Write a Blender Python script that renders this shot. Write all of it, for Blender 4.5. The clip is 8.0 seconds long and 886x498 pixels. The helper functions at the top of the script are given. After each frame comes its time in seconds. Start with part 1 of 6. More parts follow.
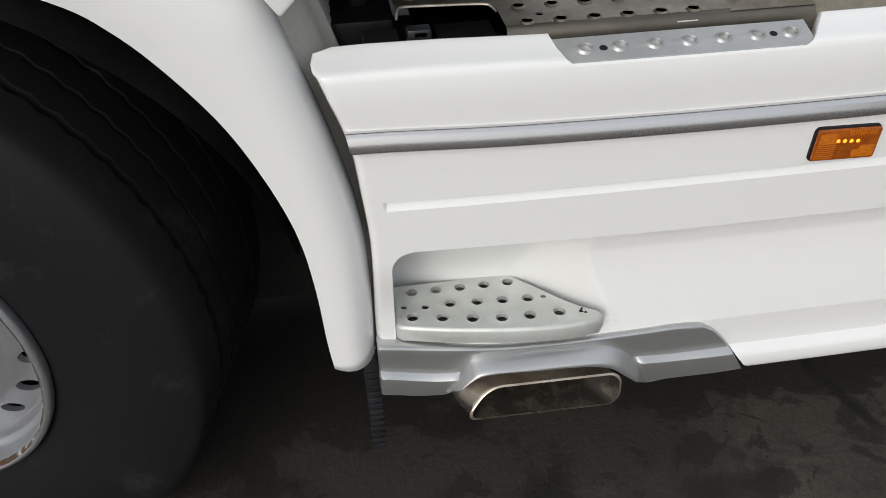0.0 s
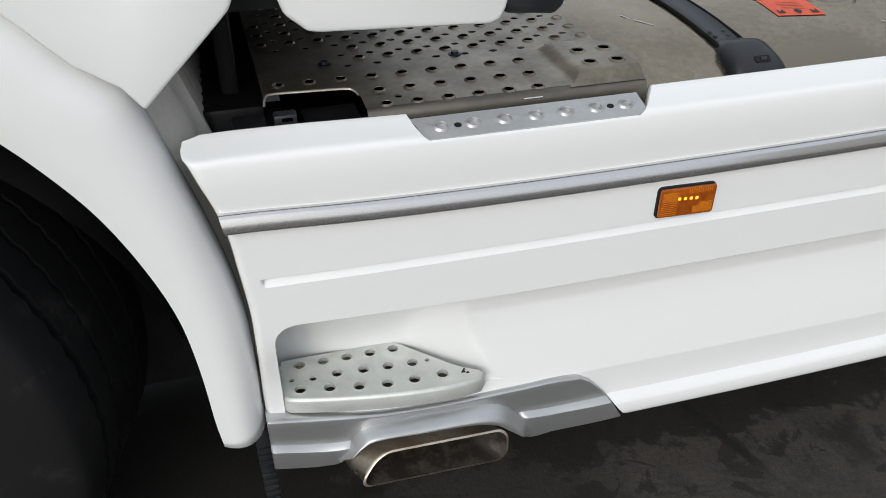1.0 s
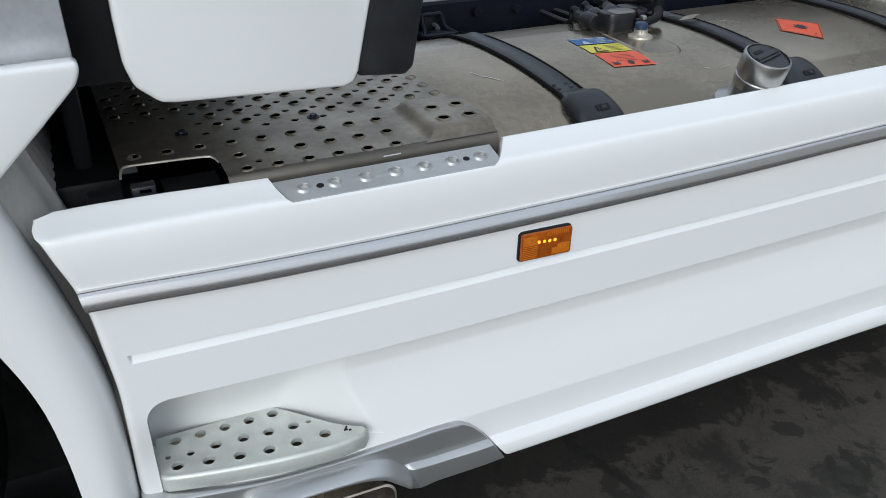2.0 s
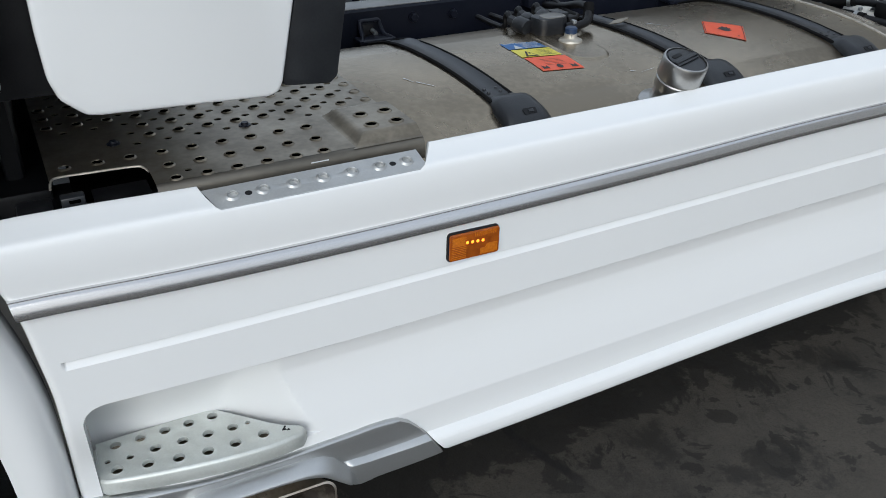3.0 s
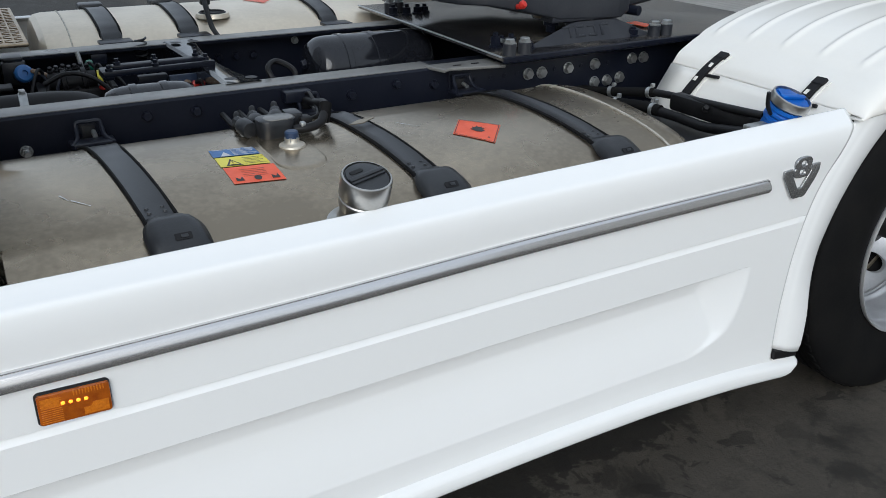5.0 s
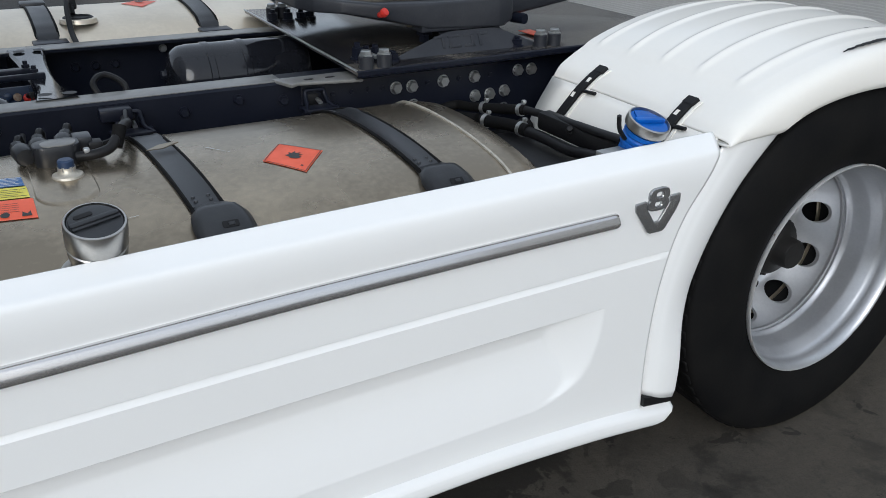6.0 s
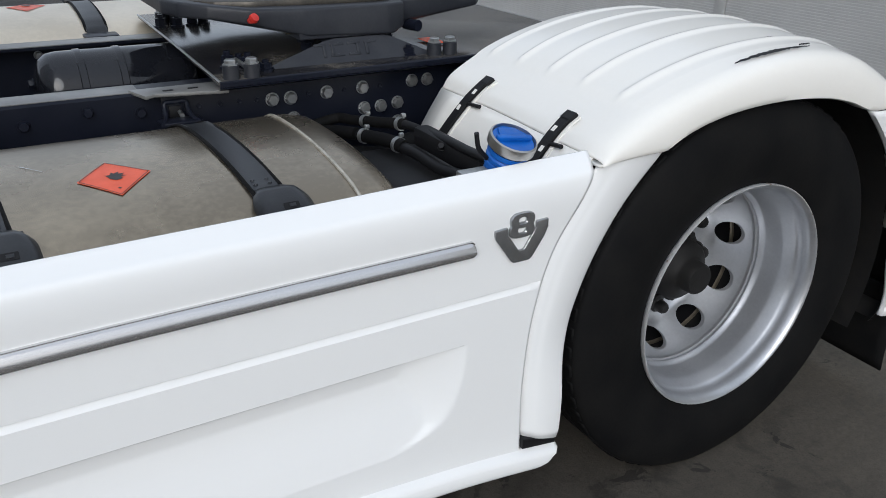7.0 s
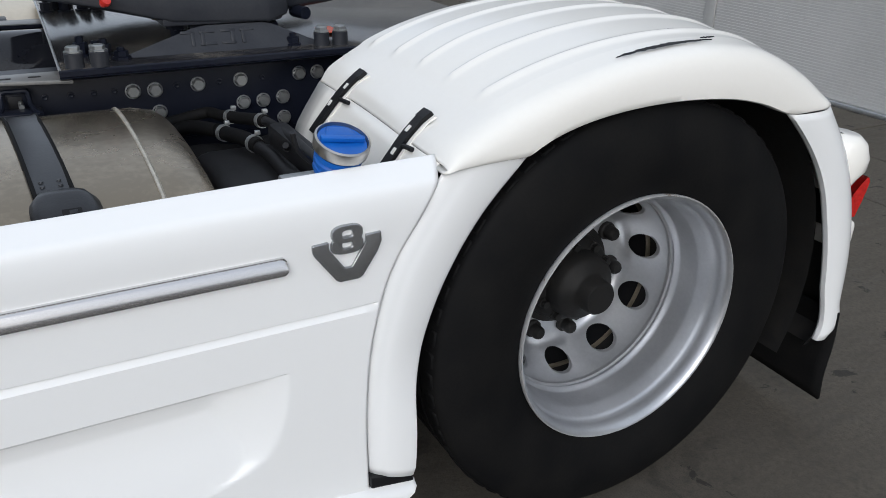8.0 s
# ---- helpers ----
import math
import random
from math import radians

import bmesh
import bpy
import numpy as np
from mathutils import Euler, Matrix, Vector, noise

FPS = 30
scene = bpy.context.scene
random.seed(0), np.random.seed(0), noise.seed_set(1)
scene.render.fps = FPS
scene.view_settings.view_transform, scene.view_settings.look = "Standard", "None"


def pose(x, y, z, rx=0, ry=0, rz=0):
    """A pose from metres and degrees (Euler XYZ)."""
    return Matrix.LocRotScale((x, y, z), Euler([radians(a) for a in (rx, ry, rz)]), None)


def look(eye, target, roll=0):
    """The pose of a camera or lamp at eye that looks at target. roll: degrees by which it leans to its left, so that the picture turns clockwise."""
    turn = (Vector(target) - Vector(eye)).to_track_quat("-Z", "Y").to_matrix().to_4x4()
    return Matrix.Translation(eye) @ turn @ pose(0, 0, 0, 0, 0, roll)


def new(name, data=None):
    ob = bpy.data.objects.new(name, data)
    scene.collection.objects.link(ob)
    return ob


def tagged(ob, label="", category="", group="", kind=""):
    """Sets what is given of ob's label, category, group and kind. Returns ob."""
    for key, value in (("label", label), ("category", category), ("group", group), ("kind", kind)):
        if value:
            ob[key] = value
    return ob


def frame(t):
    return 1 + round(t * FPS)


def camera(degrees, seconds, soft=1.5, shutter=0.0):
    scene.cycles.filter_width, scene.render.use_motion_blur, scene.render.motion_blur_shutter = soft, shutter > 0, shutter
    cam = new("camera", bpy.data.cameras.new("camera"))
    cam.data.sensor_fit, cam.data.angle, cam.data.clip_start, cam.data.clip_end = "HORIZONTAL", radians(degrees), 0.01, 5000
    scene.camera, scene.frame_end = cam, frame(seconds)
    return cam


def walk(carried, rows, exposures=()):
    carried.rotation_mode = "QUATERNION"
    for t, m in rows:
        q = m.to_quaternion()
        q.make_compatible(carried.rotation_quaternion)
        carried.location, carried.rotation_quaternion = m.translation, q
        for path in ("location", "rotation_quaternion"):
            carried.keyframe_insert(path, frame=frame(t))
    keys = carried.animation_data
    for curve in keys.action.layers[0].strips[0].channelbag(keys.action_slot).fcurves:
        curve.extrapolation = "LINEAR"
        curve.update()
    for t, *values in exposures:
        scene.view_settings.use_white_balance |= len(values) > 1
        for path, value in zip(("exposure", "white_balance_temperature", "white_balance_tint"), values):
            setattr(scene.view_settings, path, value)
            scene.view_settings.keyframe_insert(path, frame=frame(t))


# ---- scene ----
cam = camera(57.2, 8.0, soft=0.65)
PATH = [
    (0, (0.052, -0.978, 1.397), (0.27, 0.581, 0.164), -1.2),
    (0.5, (0.091, -1.013, 1.411), (0.387, 0.585, 0.245), -0.9),
    (1, (0.107, -1.043, 1.43), (0.543, 0.574, 0.336), -0.5),
    (1.5, (0.112, -1.057, 1.434), (0.726, 0.565, 0.439), -0.1),
    (2, (0.116, -1.07, 1.442), (0.851, 0.512, 0.464), 0.1),
    (3.5, (0.243, -1.147, 1.487), (1.062, 0.39, 0.504), 0.3),
    (4, (0.397, -1.133, 1.503), (1.239, 0.403, 0.538), 0.4),
    (4.5, (0.575, -1.139, 1.508), (1.451, 0.423, 0.618), 0.4),
    (5, (0.784, -1.176, 1.497), (1.682, 0.396, 0.647), 0.5),
    (6.3, (1.334, -1.172, 1.498), (2.238, 0.392, 0.641), 0.9),
    (6.5, (1.386, -1.152, 1.488), (2.311, 0.404, 0.64), 1.1),
    (7, (1.565, -1.165, 1.474), (2.497, 0.391, 0.631), 1.2),
    (7.5, (1.743, -1.199, 1.457), (2.67, 0.358, 0.61), 1.5),
    (8, (1.967, -1.165, 1.43), (2.857, 0.41, 0.577), 1.7),
]
walk(cam, [(t, look(eye, target, roll)) for t, eye, target, roll in PATH], [(0.0, 0.02, 6250, 9), (0.5, 0.15, 6100, 8), (1.0, 0.10, 6080, 8), (1.5, -0.07, 5700, 6), (2.0, 0.01, 5700, 6), (3.5, -0.02, 5720, 6), (4.0, -0.03, 5735, 6), (5.0, 0.10, 5770, 6), (6.5, 0.08, 5800, 7.8), (8.0, 0.10, 5860, 9)])

# ---- world, light, exposure ----
world = bpy.data.worlds.new("world")
scene.world = world
world.use_nodes = True
wn = world.node_tree
sky = wn.nodes.new("ShaderNodeTexSky")
sky.sky_type, sky.sun_disc = "NISHITA", False
sky.sun_elevation, sky.sun_rotation = radians(28), radians(211)
sky.air_density, sky.dust_density, sky.ozone_density = 1.0, 6.0, 0.6
soften = wn.nodes.new("ShaderNodeMixRGB")
soften.inputs[0].default_value = 0.72
soften.inputs[2].default_value = (7.4, 7.55, 7.8, 1)
wn.links.new(sky.outputs[0], soften.inputs[1])
wn.links.new(soften.outputs[0], wn.nodes["Background"].inputs[0])
wn.nodes["Background"].inputs[1].default_value = 0.112

sun = new("sun", bpy.data.lights.new("sun", "SUN"))
sun.data.energy, sun.data.angle, sun.data.color = 1.25, radians(40), (1.0, 0.98, 0.95)
sun.matrix_world = look((-2.8, -6.6, 4.2), (1.4, 0.4, 0.0))


# ---- materials ----
def material(name, c1, c2=None, rough=0.5, metal=0.0, scale=8.0, fine=180.0, bump=0.0, bump_scale=None, coat=0.0, vary=0.1, stretch=None, mixlo=0.35, mixhi=0.7, spec=0.5):
    """A principled surface: two colours mixed by a broad cloud and a fine grain, uneven gloss, fine relief."""
    m = bpy.data.materials.new(name)
    m.use_nodes = True
    nt = m.node_tree
    b = nt.nodes["Principled BSDF"]
    c2 = c2 or tuple(v * 0.86 for v in c1)
    geo = nt.nodes.new("ShaderNodeTexCoord")
    src = geo.outputs["Object"]
    if stretch:
        mp = nt.nodes.new("ShaderNodeMapping")
        mp.inputs["Scale"].default_value = stretch
        nt.links.new(src, mp.inputs[0])
        src = mp.outputs[0]
    n1, n2 = nt.nodes.new("ShaderNodeTexNoise"), nt.nodes.new("ShaderNodeTexNoise")
    n1.inputs["Scale"].default_value, n1.inputs["Detail"].default_value = scale, 6
    n2.inputs["Scale"].default_value, n2.inputs["Detail"].default_value = fine, 3
    for n in (n1, n2):
        nt.links.new(src, n.inputs["Vector"])
    add = nt.nodes.new("ShaderNodeMath")
    add.operation = "MULTIPLY_ADD"
    nt.links.new(n2.outputs[0], add.inputs[0])
    add.inputs[1].default_value = 0.35
    nt.links.new(n1.outputs[0], add.inputs[2])
    ramp = nt.nodes.new("ShaderNodeMapRange")
    ramp.inputs[1].default_value, ramp.inputs[2].default_value = mixlo + 0.17, mixhi + 0.17
    nt.links.new(add.outputs[0], ramp.inputs[0])
    mix = nt.nodes.new("ShaderNodeMixRGB")
    mix.inputs[1].default_value, mix.inputs[2].default_value = (*c1, 1), (*c2, 1)
    nt.links.new(ramp.outputs[0], mix.inputs[0])
    nt.links.new(mix.outputs[0], b.inputs["Base Color"])
    rr = nt.nodes.new("ShaderNodeMapRange")
    rr.inputs[3].default_value, rr.inputs[4].default_value = max(0.02, rough - vary), min(1, rough + vary)
    nt.links.new(n1.outputs[0], rr.inputs[0])
    nt.links.new(rr.outputs[0], b.inputs["Roughness"])
    b.inputs["Metallic"].default_value = metal
    b.inputs["Coat Weight"].default_value = coat
    b.inputs["Coat Roughness"].default_value = 0.06
    b.inputs["Specular IOR Level"].default_value = spec
    if bump:
        bp = nt.nodes.new("ShaderNodeBump")
        bp.inputs["Strength"].default_value = bump
        bp.inputs["Distance"].default_value = 0.002
        if bump_scale:
            n3 = nt.nodes.new("ShaderNodeTexNoise")
            n3.inputs["Scale"].default_value, n3.inputs["Detail"].default_value = bump_scale, 5
            nt.links.new(src, n3.inputs["Vector"])
            nt.links.new(n3.outputs[0], bp.inputs["Height"])
        else:
            nt.links.new(n2.outputs[0], bp.inputs["Height"])
        nt.links.new(bp.outputs[0], b.inputs["Normal"])
    return m


WHITE = material("white_paint", (0.825, 0.83, 0.825), (0.82, 0.825, 0.82), rough=0.26, scale=1.2, fine=30, coat=0.6, vary=0.008, mixlo=0.1, mixhi=0.95)
WHITE_PLASTIC = material("white_fender", (0.83, 0.812, 0.765), (0.81, 0.79, 0.74), rough=0.24, scale=4, fine=90, coat=0.35, vary=0.03, bump=0.015, bump_scale=40)
SILVER = material("silver_paint", (0.555, 0.562, 0.562), (0.505, 0.512, 0.512), rough=0.38, metal=0.80, scale=6, fine=300, vary=0.06, bump=0.04)
TRIM = material("satin_trim", (0.70, 0.69, 0.685), (0.66, 0.65, 0.645), rough=0.18, metal=0.92, scale=1.5, fine=60, vary=0.01, mixlo=0.1, mixhi=0.95)
SCUFFED = material("scuffed_inset", (0.66, 0.67, 0.69), (0.48, 0.49, 0.51), rough=0.3, metal=0.35, scale=7, fine=120, vary=0.14, bump=0.06, bump_scale=60, mixlo=0.3, mixhi=0.75)
ALU = material("tank_aluminium", (0.430, 0.366, 0.272), (0.265, 0.226, 0.170), rough=0.27, metal=0.9, scale=3.2, fine=70, vary=0.12, bump=0.06, bump_scale=14, mixlo=0.3, mixhi=0.62)
GALV = material("galvanised_plate", (0.320, 0.278, 0.212), (0.195, 0.168, 0.128), rough=0.36, metal=0.85, scale=11, fine=90, vary=0.14, bump=0.08, mixlo=0.35, mixhi=0.65)
STEP = material("silver_step", (0.66, 0.685, 0.655), (0.56, 0.575, 0.54), rough=0.42, metal=0.4, scale=12, fine=250, vary=0.08, bump=0.04)
NAVY = material("chassis_paint", (0.0065, 0.0082, 0.0155), (0.0105, 0.0122, 0.0195), rough=0.34, spec=0.20, scale=9, fine=120, vary=0.1, bump=0.06, bump_scale=60)
GLOSS_NAVY = material("air_tank_paint", (0.010, 0.011, 0.015), (0.014, 0.015, 0.019), rough=0.09, scale=9, fine=120, vary=0.04, coat=0.15, spec=0.4)
BLACK = material("black_plastic", (0.006, 0.006, 0.007), (0.010, 0.010, 0.011), rough=0.5, spec=0.28, scale=14, fine=300, vary=0.1, bump=0.1)
DARKGREY = material("dark_grey_plastic", (0.012, 0.013, 0.016), (0.022, 0.024, 0.027), rough=0.36, scale=14, fine=260, vary=0.1, bump=0.1)
RUBBER = material("tyre_rubber", (0.0044, 0.0045, 0.0050), (0.0085, 0.0082, 0.0080), rough=0.72, spec=0.12, scale=9, fine=160, vary=0.1, bump=0.25, bump_scale=90)
RIM = material("rim_silver", (0.53, 0.54, 0.56), (0.44, 0.45, 0.47), rough=0.32, metal=0.75, scale=8, fine=120, vary=0.08)
RUST = material("worn_edge", (0.30, 0.25, 0.2), (0.16, 0.09, 0.05), rough=0.7, scale=60, fine=300)
STRIP = material("dull_tread_strip", (0.50, 0.505, 0.50), (0.42, 0.425, 0.42), rough=0.4, metal=0.6, scale=14, fine=250, vary=0.08, bump=0.04)
STEEL = material("zinc_bolt", (0.46, 0.47, 0.47), (0.36, 0.37, 0.37), rough=0.38, metal=0.85, scale=40, fine=300, vary=0.1)
STAINLESS = material("stainless", (0.50, 0.49, 0.47), (0.42, 0.41, 0.39), rough=0.36, metal=1.0, scale=9, fine=200, vary=0.08)
SOOTY = material("exhaust_inside", (0.10, 0.085, 0.065), (0.035, 0.028, 0.022), rough=0.5, metal=0.6, scale=25, fine=120, vary=0.15, mixlo=0.35, mixhi=0.55)
# black for hub grime and for shade painted inside the rear mudguard
GRIME_SHADE = material("grime_shade_black", (0.008, 0.008, 0.008), (0.013, 0.012, 0.011), rough=0.6, spec=0.25, scale=30, fine=200, vary=0.15, bump=0.3, bump_scale=70)
EXHAUST = material("exhaust_steel", (0.50, 0.45, 0.38), (0.34, 0.29, 0.23), rough=0.3, metal=0.95, scale=18, fine=150, vary=0.1)
BLUE = material("blue_plastic", (0.010, 0.115, 0.47), (0.008, 0.095, 0.41), rough=0.4, scale=20, fine=200)
RED = material("red_plastic", (0.55, 0.03, 0.02), rough=0.4)
ORANGE_STICKER = material("orange_sticker", (0.78, 0.105, 0.035), (0.70, 0.09, 0.03), rough=0.4, scale=30)
YELLOW_STICKER = material("yellow_sticker", (0.72, 0.64, 0.06), (0.64, 0.57, 0.06), rough=0.4, scale=30)
BLUE_STICKER = material("blue_sticker", (0.03, 0.13, 0.36), (0.025, 0.11, 0.31), rough=0.4, scale=30)
DARKBLUE = material("dark_blue_plastic", (0.02, 0.04, 0.09), rough=0.45)
INK = material("black_ink", (0.02, 0.02, 0.02), rough=0.5)
PALE = material("pale_print", (0.6, 0.62, 0.64), rough=0.5)
GREASE = material("greased_steel", (0.10, 0.09, 0.075), (0.05, 0.045, 0.04), rough=0.42, metal=0.6, scale=10, fine=80, vary=0.15, bump=0.15)
# dark grey matched to the shaded wheel well
WELL = material("wheel_well_dark", (0.034, 0.033, 0.031), (0.020, 0.0195, 0.0185), rough=0.75, spec=0.2, scale=9, fine=120)
LINER = material("liner_grey", (0.66, 0.64, 0.59), (0.52, 0.50, 0.46), rough=0.6, scale=9, fine=120)
WALL = material("cladding", (0.42, 0.42, 0.41), (0.37, 0.37, 0.36), rough=0.5, scale=1.5, fine=30)
AMBER = material("amber_lens", (0.40, 0.095, 0.003), (0.27, 0.055, 0.002), rough=0.2, coat=0.6, scale=60, fine=420, bump=0.3)
AMBER_LIGHT = material("amber_reflector", (0.62, 0.185, 0.007), (0.45, 0.115, 0.004), rough=0.12, coat=0.7, scale=200, fine=800, bump=0.2)
REDLENS = material("red_lens", (0.50, 0.015, 0.012), (0.34, 0.010, 0.008), rough=0.15, coat=0.6, scale=90, fine=500, bump=0.2)


def glow(name, colour, strength):
    m = bpy.data.materials.new(name)
    m.use_nodes = True
    b = m.node_tree.nodes["Principled BSDF"]
    b.inputs["Base Color"].default_value = (*colour, 1)
    b.inputs["Emission Color"].default_value = (*colour, 1)
    b.inputs["Emission Strength"].default_value = strength
    return m


LED = glow("amber_led", (1.0, 0.27, 0.012), 2.2)


def concrete():
    """Worn yard concrete: grey mottling, fine grit, dark damp blotches with their own shape, painted truck shade."""
    m = bpy.data.materials.new("yard_concrete")
    m.use_nodes = True
    nt = m.node_tree
    b = nt.nodes["Principled BSDF"]
    co = nt.nodes.new("ShaderNodeTexCoord").outputs["Object"]

    def tex(scale, detail=6, rough=0.6, warp=0.0):
        n = nt.nodes.new("ShaderNodeTexNoise")
        n.inputs["Scale"].default_value, n.inputs["Detail"].default_value, n.inputs["Roughness"].default_value = scale, detail, rough
        n.inputs["Distortion"].default_value = warp
        nt.links.new(co, n.inputs["Vector"])
        return n.outputs[0]

    def span(v, a, z, lo=0.0, hi=1.0):
        r = nt.nodes.new("ShaderNodeMapRange")
        for k, x in zip((1, 2, 3, 4), (a, z, lo, hi)):
            r.inputs[k].default_value = x
        nt.links.new(v, r.inputs[0])
        return r.outputs[0]

    def blend(f, a, c, kind="MIX"):
        x = nt.nodes.new("ShaderNodeMixRGB")
        x.blend_type = kind
        for k, v in enumerate((f, a, c)):
            if isinstance(v, tuple):
                x.inputs[k].default_value = (*v, 1)
            elif isinstance(v, float):
                x.inputs[k].default_value = v
            else:
                nt.links.new(v, x.inputs[k])
        return x.outputs[0]

    base = blend(span(tex(1.3), 0.35, 0.68), (0.074, 0.0645, 0.0515), (0.036, 0.0315, 0.0255))
    base = blend(span(tex(14), 0.45, 0.75, 0, 0.6), base, (0.082, 0.070, 0.055))
    base = blend(span(tex(9.0, 8, 0.68, 0.5), 0.54, 0.64, 0, 0.50), base, (0.022, 0.019, 0.015))
    base = blend(span(tex(31.0, 6, 0.6), 0.60, 0.68, 0, 0.35), base, (0.020, 0.018, 0.015))
    base = blend(span(tex(55, 6, 0.7), 0.42, 0.66, 0, 0.45), base, (0.075, 0.067, 0.054))
    base = blend(span(tex(240, 3), 0.5, 0.72, 0, 0.7), base, (0.016, 0.015, 0.013))
    damp = span(tex(4.0, 9, 0.74, 0.4), 0.535, 0.590)
    part_xyz = nt.nodes.new("ShaderNodeSeparateXYZ")
    nt.links.new(co, part_xyz.inputs[0])

    def calc(kind, a, b, c=None):
        n = nt.nodes.new("ShaderNodeMath")
        n.operation = kind
        for k, v in enumerate((a, b, c)):
            if v is None:
                continue
            if isinstance(v, float):
                n.inputs[k].default_value = v
            else:
                nt.links.new(v, n.inputs[k])
        return n.outputs[0]

    # pale dry concrete beyond the truck's rear, with a wandering edge and brushed streaks
    edge_x = calc("MULTIPLY_ADD", tex(1.1, 5, 0.6, 0.4), 1.6, part_xyz.outputs[0])
    streak = nt.nodes.new("ShaderNodeMapping")
    streak.inputs["Scale"].default_value = (2.5, 14.0, 1.0)
    streak.inputs["Rotation"].default_value = (0, 0, radians(-18))
    nt.links.new(co, streak.inputs[0])
    sn = nt.nodes.new("ShaderNodeTexNoise")
    sn.inputs["Scale"].default_value, sn.inputs["Detail"].default_value = 1.6, 7
    nt.links.new(streak.outputs[0], sn.inputs["Vector"])
    dry = blend(span(tex(60, 7, 0.72), 0.42, 0.64, 0, 0.85), blend(span(sn.outputs[0], 0.35, 0.70), (0.112, 0.097, 0.074), (0.082, 0.071, 0.055)), (0.052, 0.046, 0.037))
    base = blend(calc("MULTIPLY", span(edge_x, 3.7, 4.9), 0.75), base, dry)
    col = blend(calc("MULTIPLY", damp, span(edge_x, 4.9, 3.7, 0.10, 0.78)), base, (0.017, 0.0150, 0.012))
    # the truck's shade and wet ground, painted as one ragged dark band
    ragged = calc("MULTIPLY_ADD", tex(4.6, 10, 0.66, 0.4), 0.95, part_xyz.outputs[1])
    wet_shade = calc("MULTIPLY", span(ragged, 0.605, 0.645), span(part_xyz.outputs[0], 2.75, 2.35))
    col = blend(calc("MULTIPLY", wet_shade, 0.8), col, (0.0085, 0.0075, 0.006))
    # drip stains in a row below the skirt, sharp-edged and ragged
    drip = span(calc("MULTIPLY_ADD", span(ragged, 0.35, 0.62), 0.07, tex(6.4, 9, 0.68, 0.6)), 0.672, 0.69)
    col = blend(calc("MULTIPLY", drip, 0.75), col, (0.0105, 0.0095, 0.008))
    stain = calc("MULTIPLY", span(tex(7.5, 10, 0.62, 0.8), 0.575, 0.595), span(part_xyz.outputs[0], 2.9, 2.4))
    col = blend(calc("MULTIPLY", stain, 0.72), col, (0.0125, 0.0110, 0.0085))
    # an oily crack running away from the skirt
    wander = calc("MULTIPLY_ADD", tex(9.0, 6, 0.6), 0.05, calc("MULTIPLY_ADD", part_xyz.outputs[1], 0.26, part_xyz.outputs[0]))
    gap = calc("ABSOLUTE", calc("ADD", wander, -1.152), 0.0)
    seam = calc("MULTIPLY", span(gap, 0.019, 0.009), span(part_xyz.outputs[1], -0.06, 0.02))
    col = blend(calc("MULTIPLY", seam, 0.8), col, (0.007, 0.0065, 0.006))
    spot = span(tex(150.0, 2, 0.5), 0.80, 0.82)
    col = blend(calc("MULTIPLY", spot, 0.8), col, (0.20, 0.19, 0.17))
    # shade under the cab and damp ground, painted as one wide ragged patch
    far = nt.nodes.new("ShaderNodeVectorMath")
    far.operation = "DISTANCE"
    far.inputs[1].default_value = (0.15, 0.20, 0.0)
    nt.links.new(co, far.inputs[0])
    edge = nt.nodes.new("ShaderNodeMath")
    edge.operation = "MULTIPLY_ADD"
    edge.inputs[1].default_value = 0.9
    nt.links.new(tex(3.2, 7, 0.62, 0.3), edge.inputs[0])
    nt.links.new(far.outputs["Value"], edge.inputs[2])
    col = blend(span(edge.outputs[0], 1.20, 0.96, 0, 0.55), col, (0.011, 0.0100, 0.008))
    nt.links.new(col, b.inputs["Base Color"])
    nt.links.new(span(damp, 0, 1, 0.80, 0.70), b.inputs["Roughness"])
    bp = nt.nodes.new("ShaderNodeBump")
    bp.inputs["Strength"].default_value, bp.inputs["Distance"].default_value = 0.7, 0.004
    nt.links.new(tex(70, 8), bp.inputs["Height"])
    nt.links.new(bp.outputs[0], b.inputs["Normal"])
    return m


TYRE = material("dusty_tyre_rubber", (0.0092, 0.0092, 0.0098), (0.032, 0.031, 0.030), rough=0.64, spec=0.17, scale=13, fine=95, vary=0.1, bump=0.3, bump_scale=90, mixlo=0.60, mixhi=0.86)
WORN_EDGE = material("worn_silver_edge", (0.52, 0.52, 0.52), (0.16, 0.10, 0.065), rough=0.5, metal=0.4, scale=14, fine=150, mixlo=0.63, mixhi=0.70)
RUST_EDGE = material("chipped_edge", (0.50, 0.50, 0.50), (0.10, 0.055, 0.032), rough=0.55, metal=0.3, scale=42, fine=190, mixlo=0.44, mixhi=0.52)
STAINWALK = material("worn_walkway", (0.50, 0.405, 0.285), (0.25, 0.192, 0.128), rough=0.36, metal=0.88, scale=7, fine=80, vary=0.12, bump=0.06)
# paler patches put some of the deck's sky reflection into the colour
GREASE_NAVY = material("oily_plate", (0.018, 0.018, 0.021), (0.090, 0.083, 0.073), rough=0.18, scale=4, fine=30, vary=0.08, bump=0.03, bump_scale=30, spec=0.75, mixlo=0.42, mixhi=0.62)
# brighter copy of the tank metal, for the far tank's bright sky reflection
ALU_LIT = material("lit_tank_aluminium", (0.74, 0.665, 0.54), (0.62, 0.555, 0.45), rough=0.36, metal=0.5, scale=5, fine=70, vary=0.1, bump=0.04, bump_scale=14)
# near-black that paints the shade inside holes and slots
HOLE_SHADE = material("hole_shade_black", (0.001, 0.001, 0.001), rough=0.9, spec=0.0)
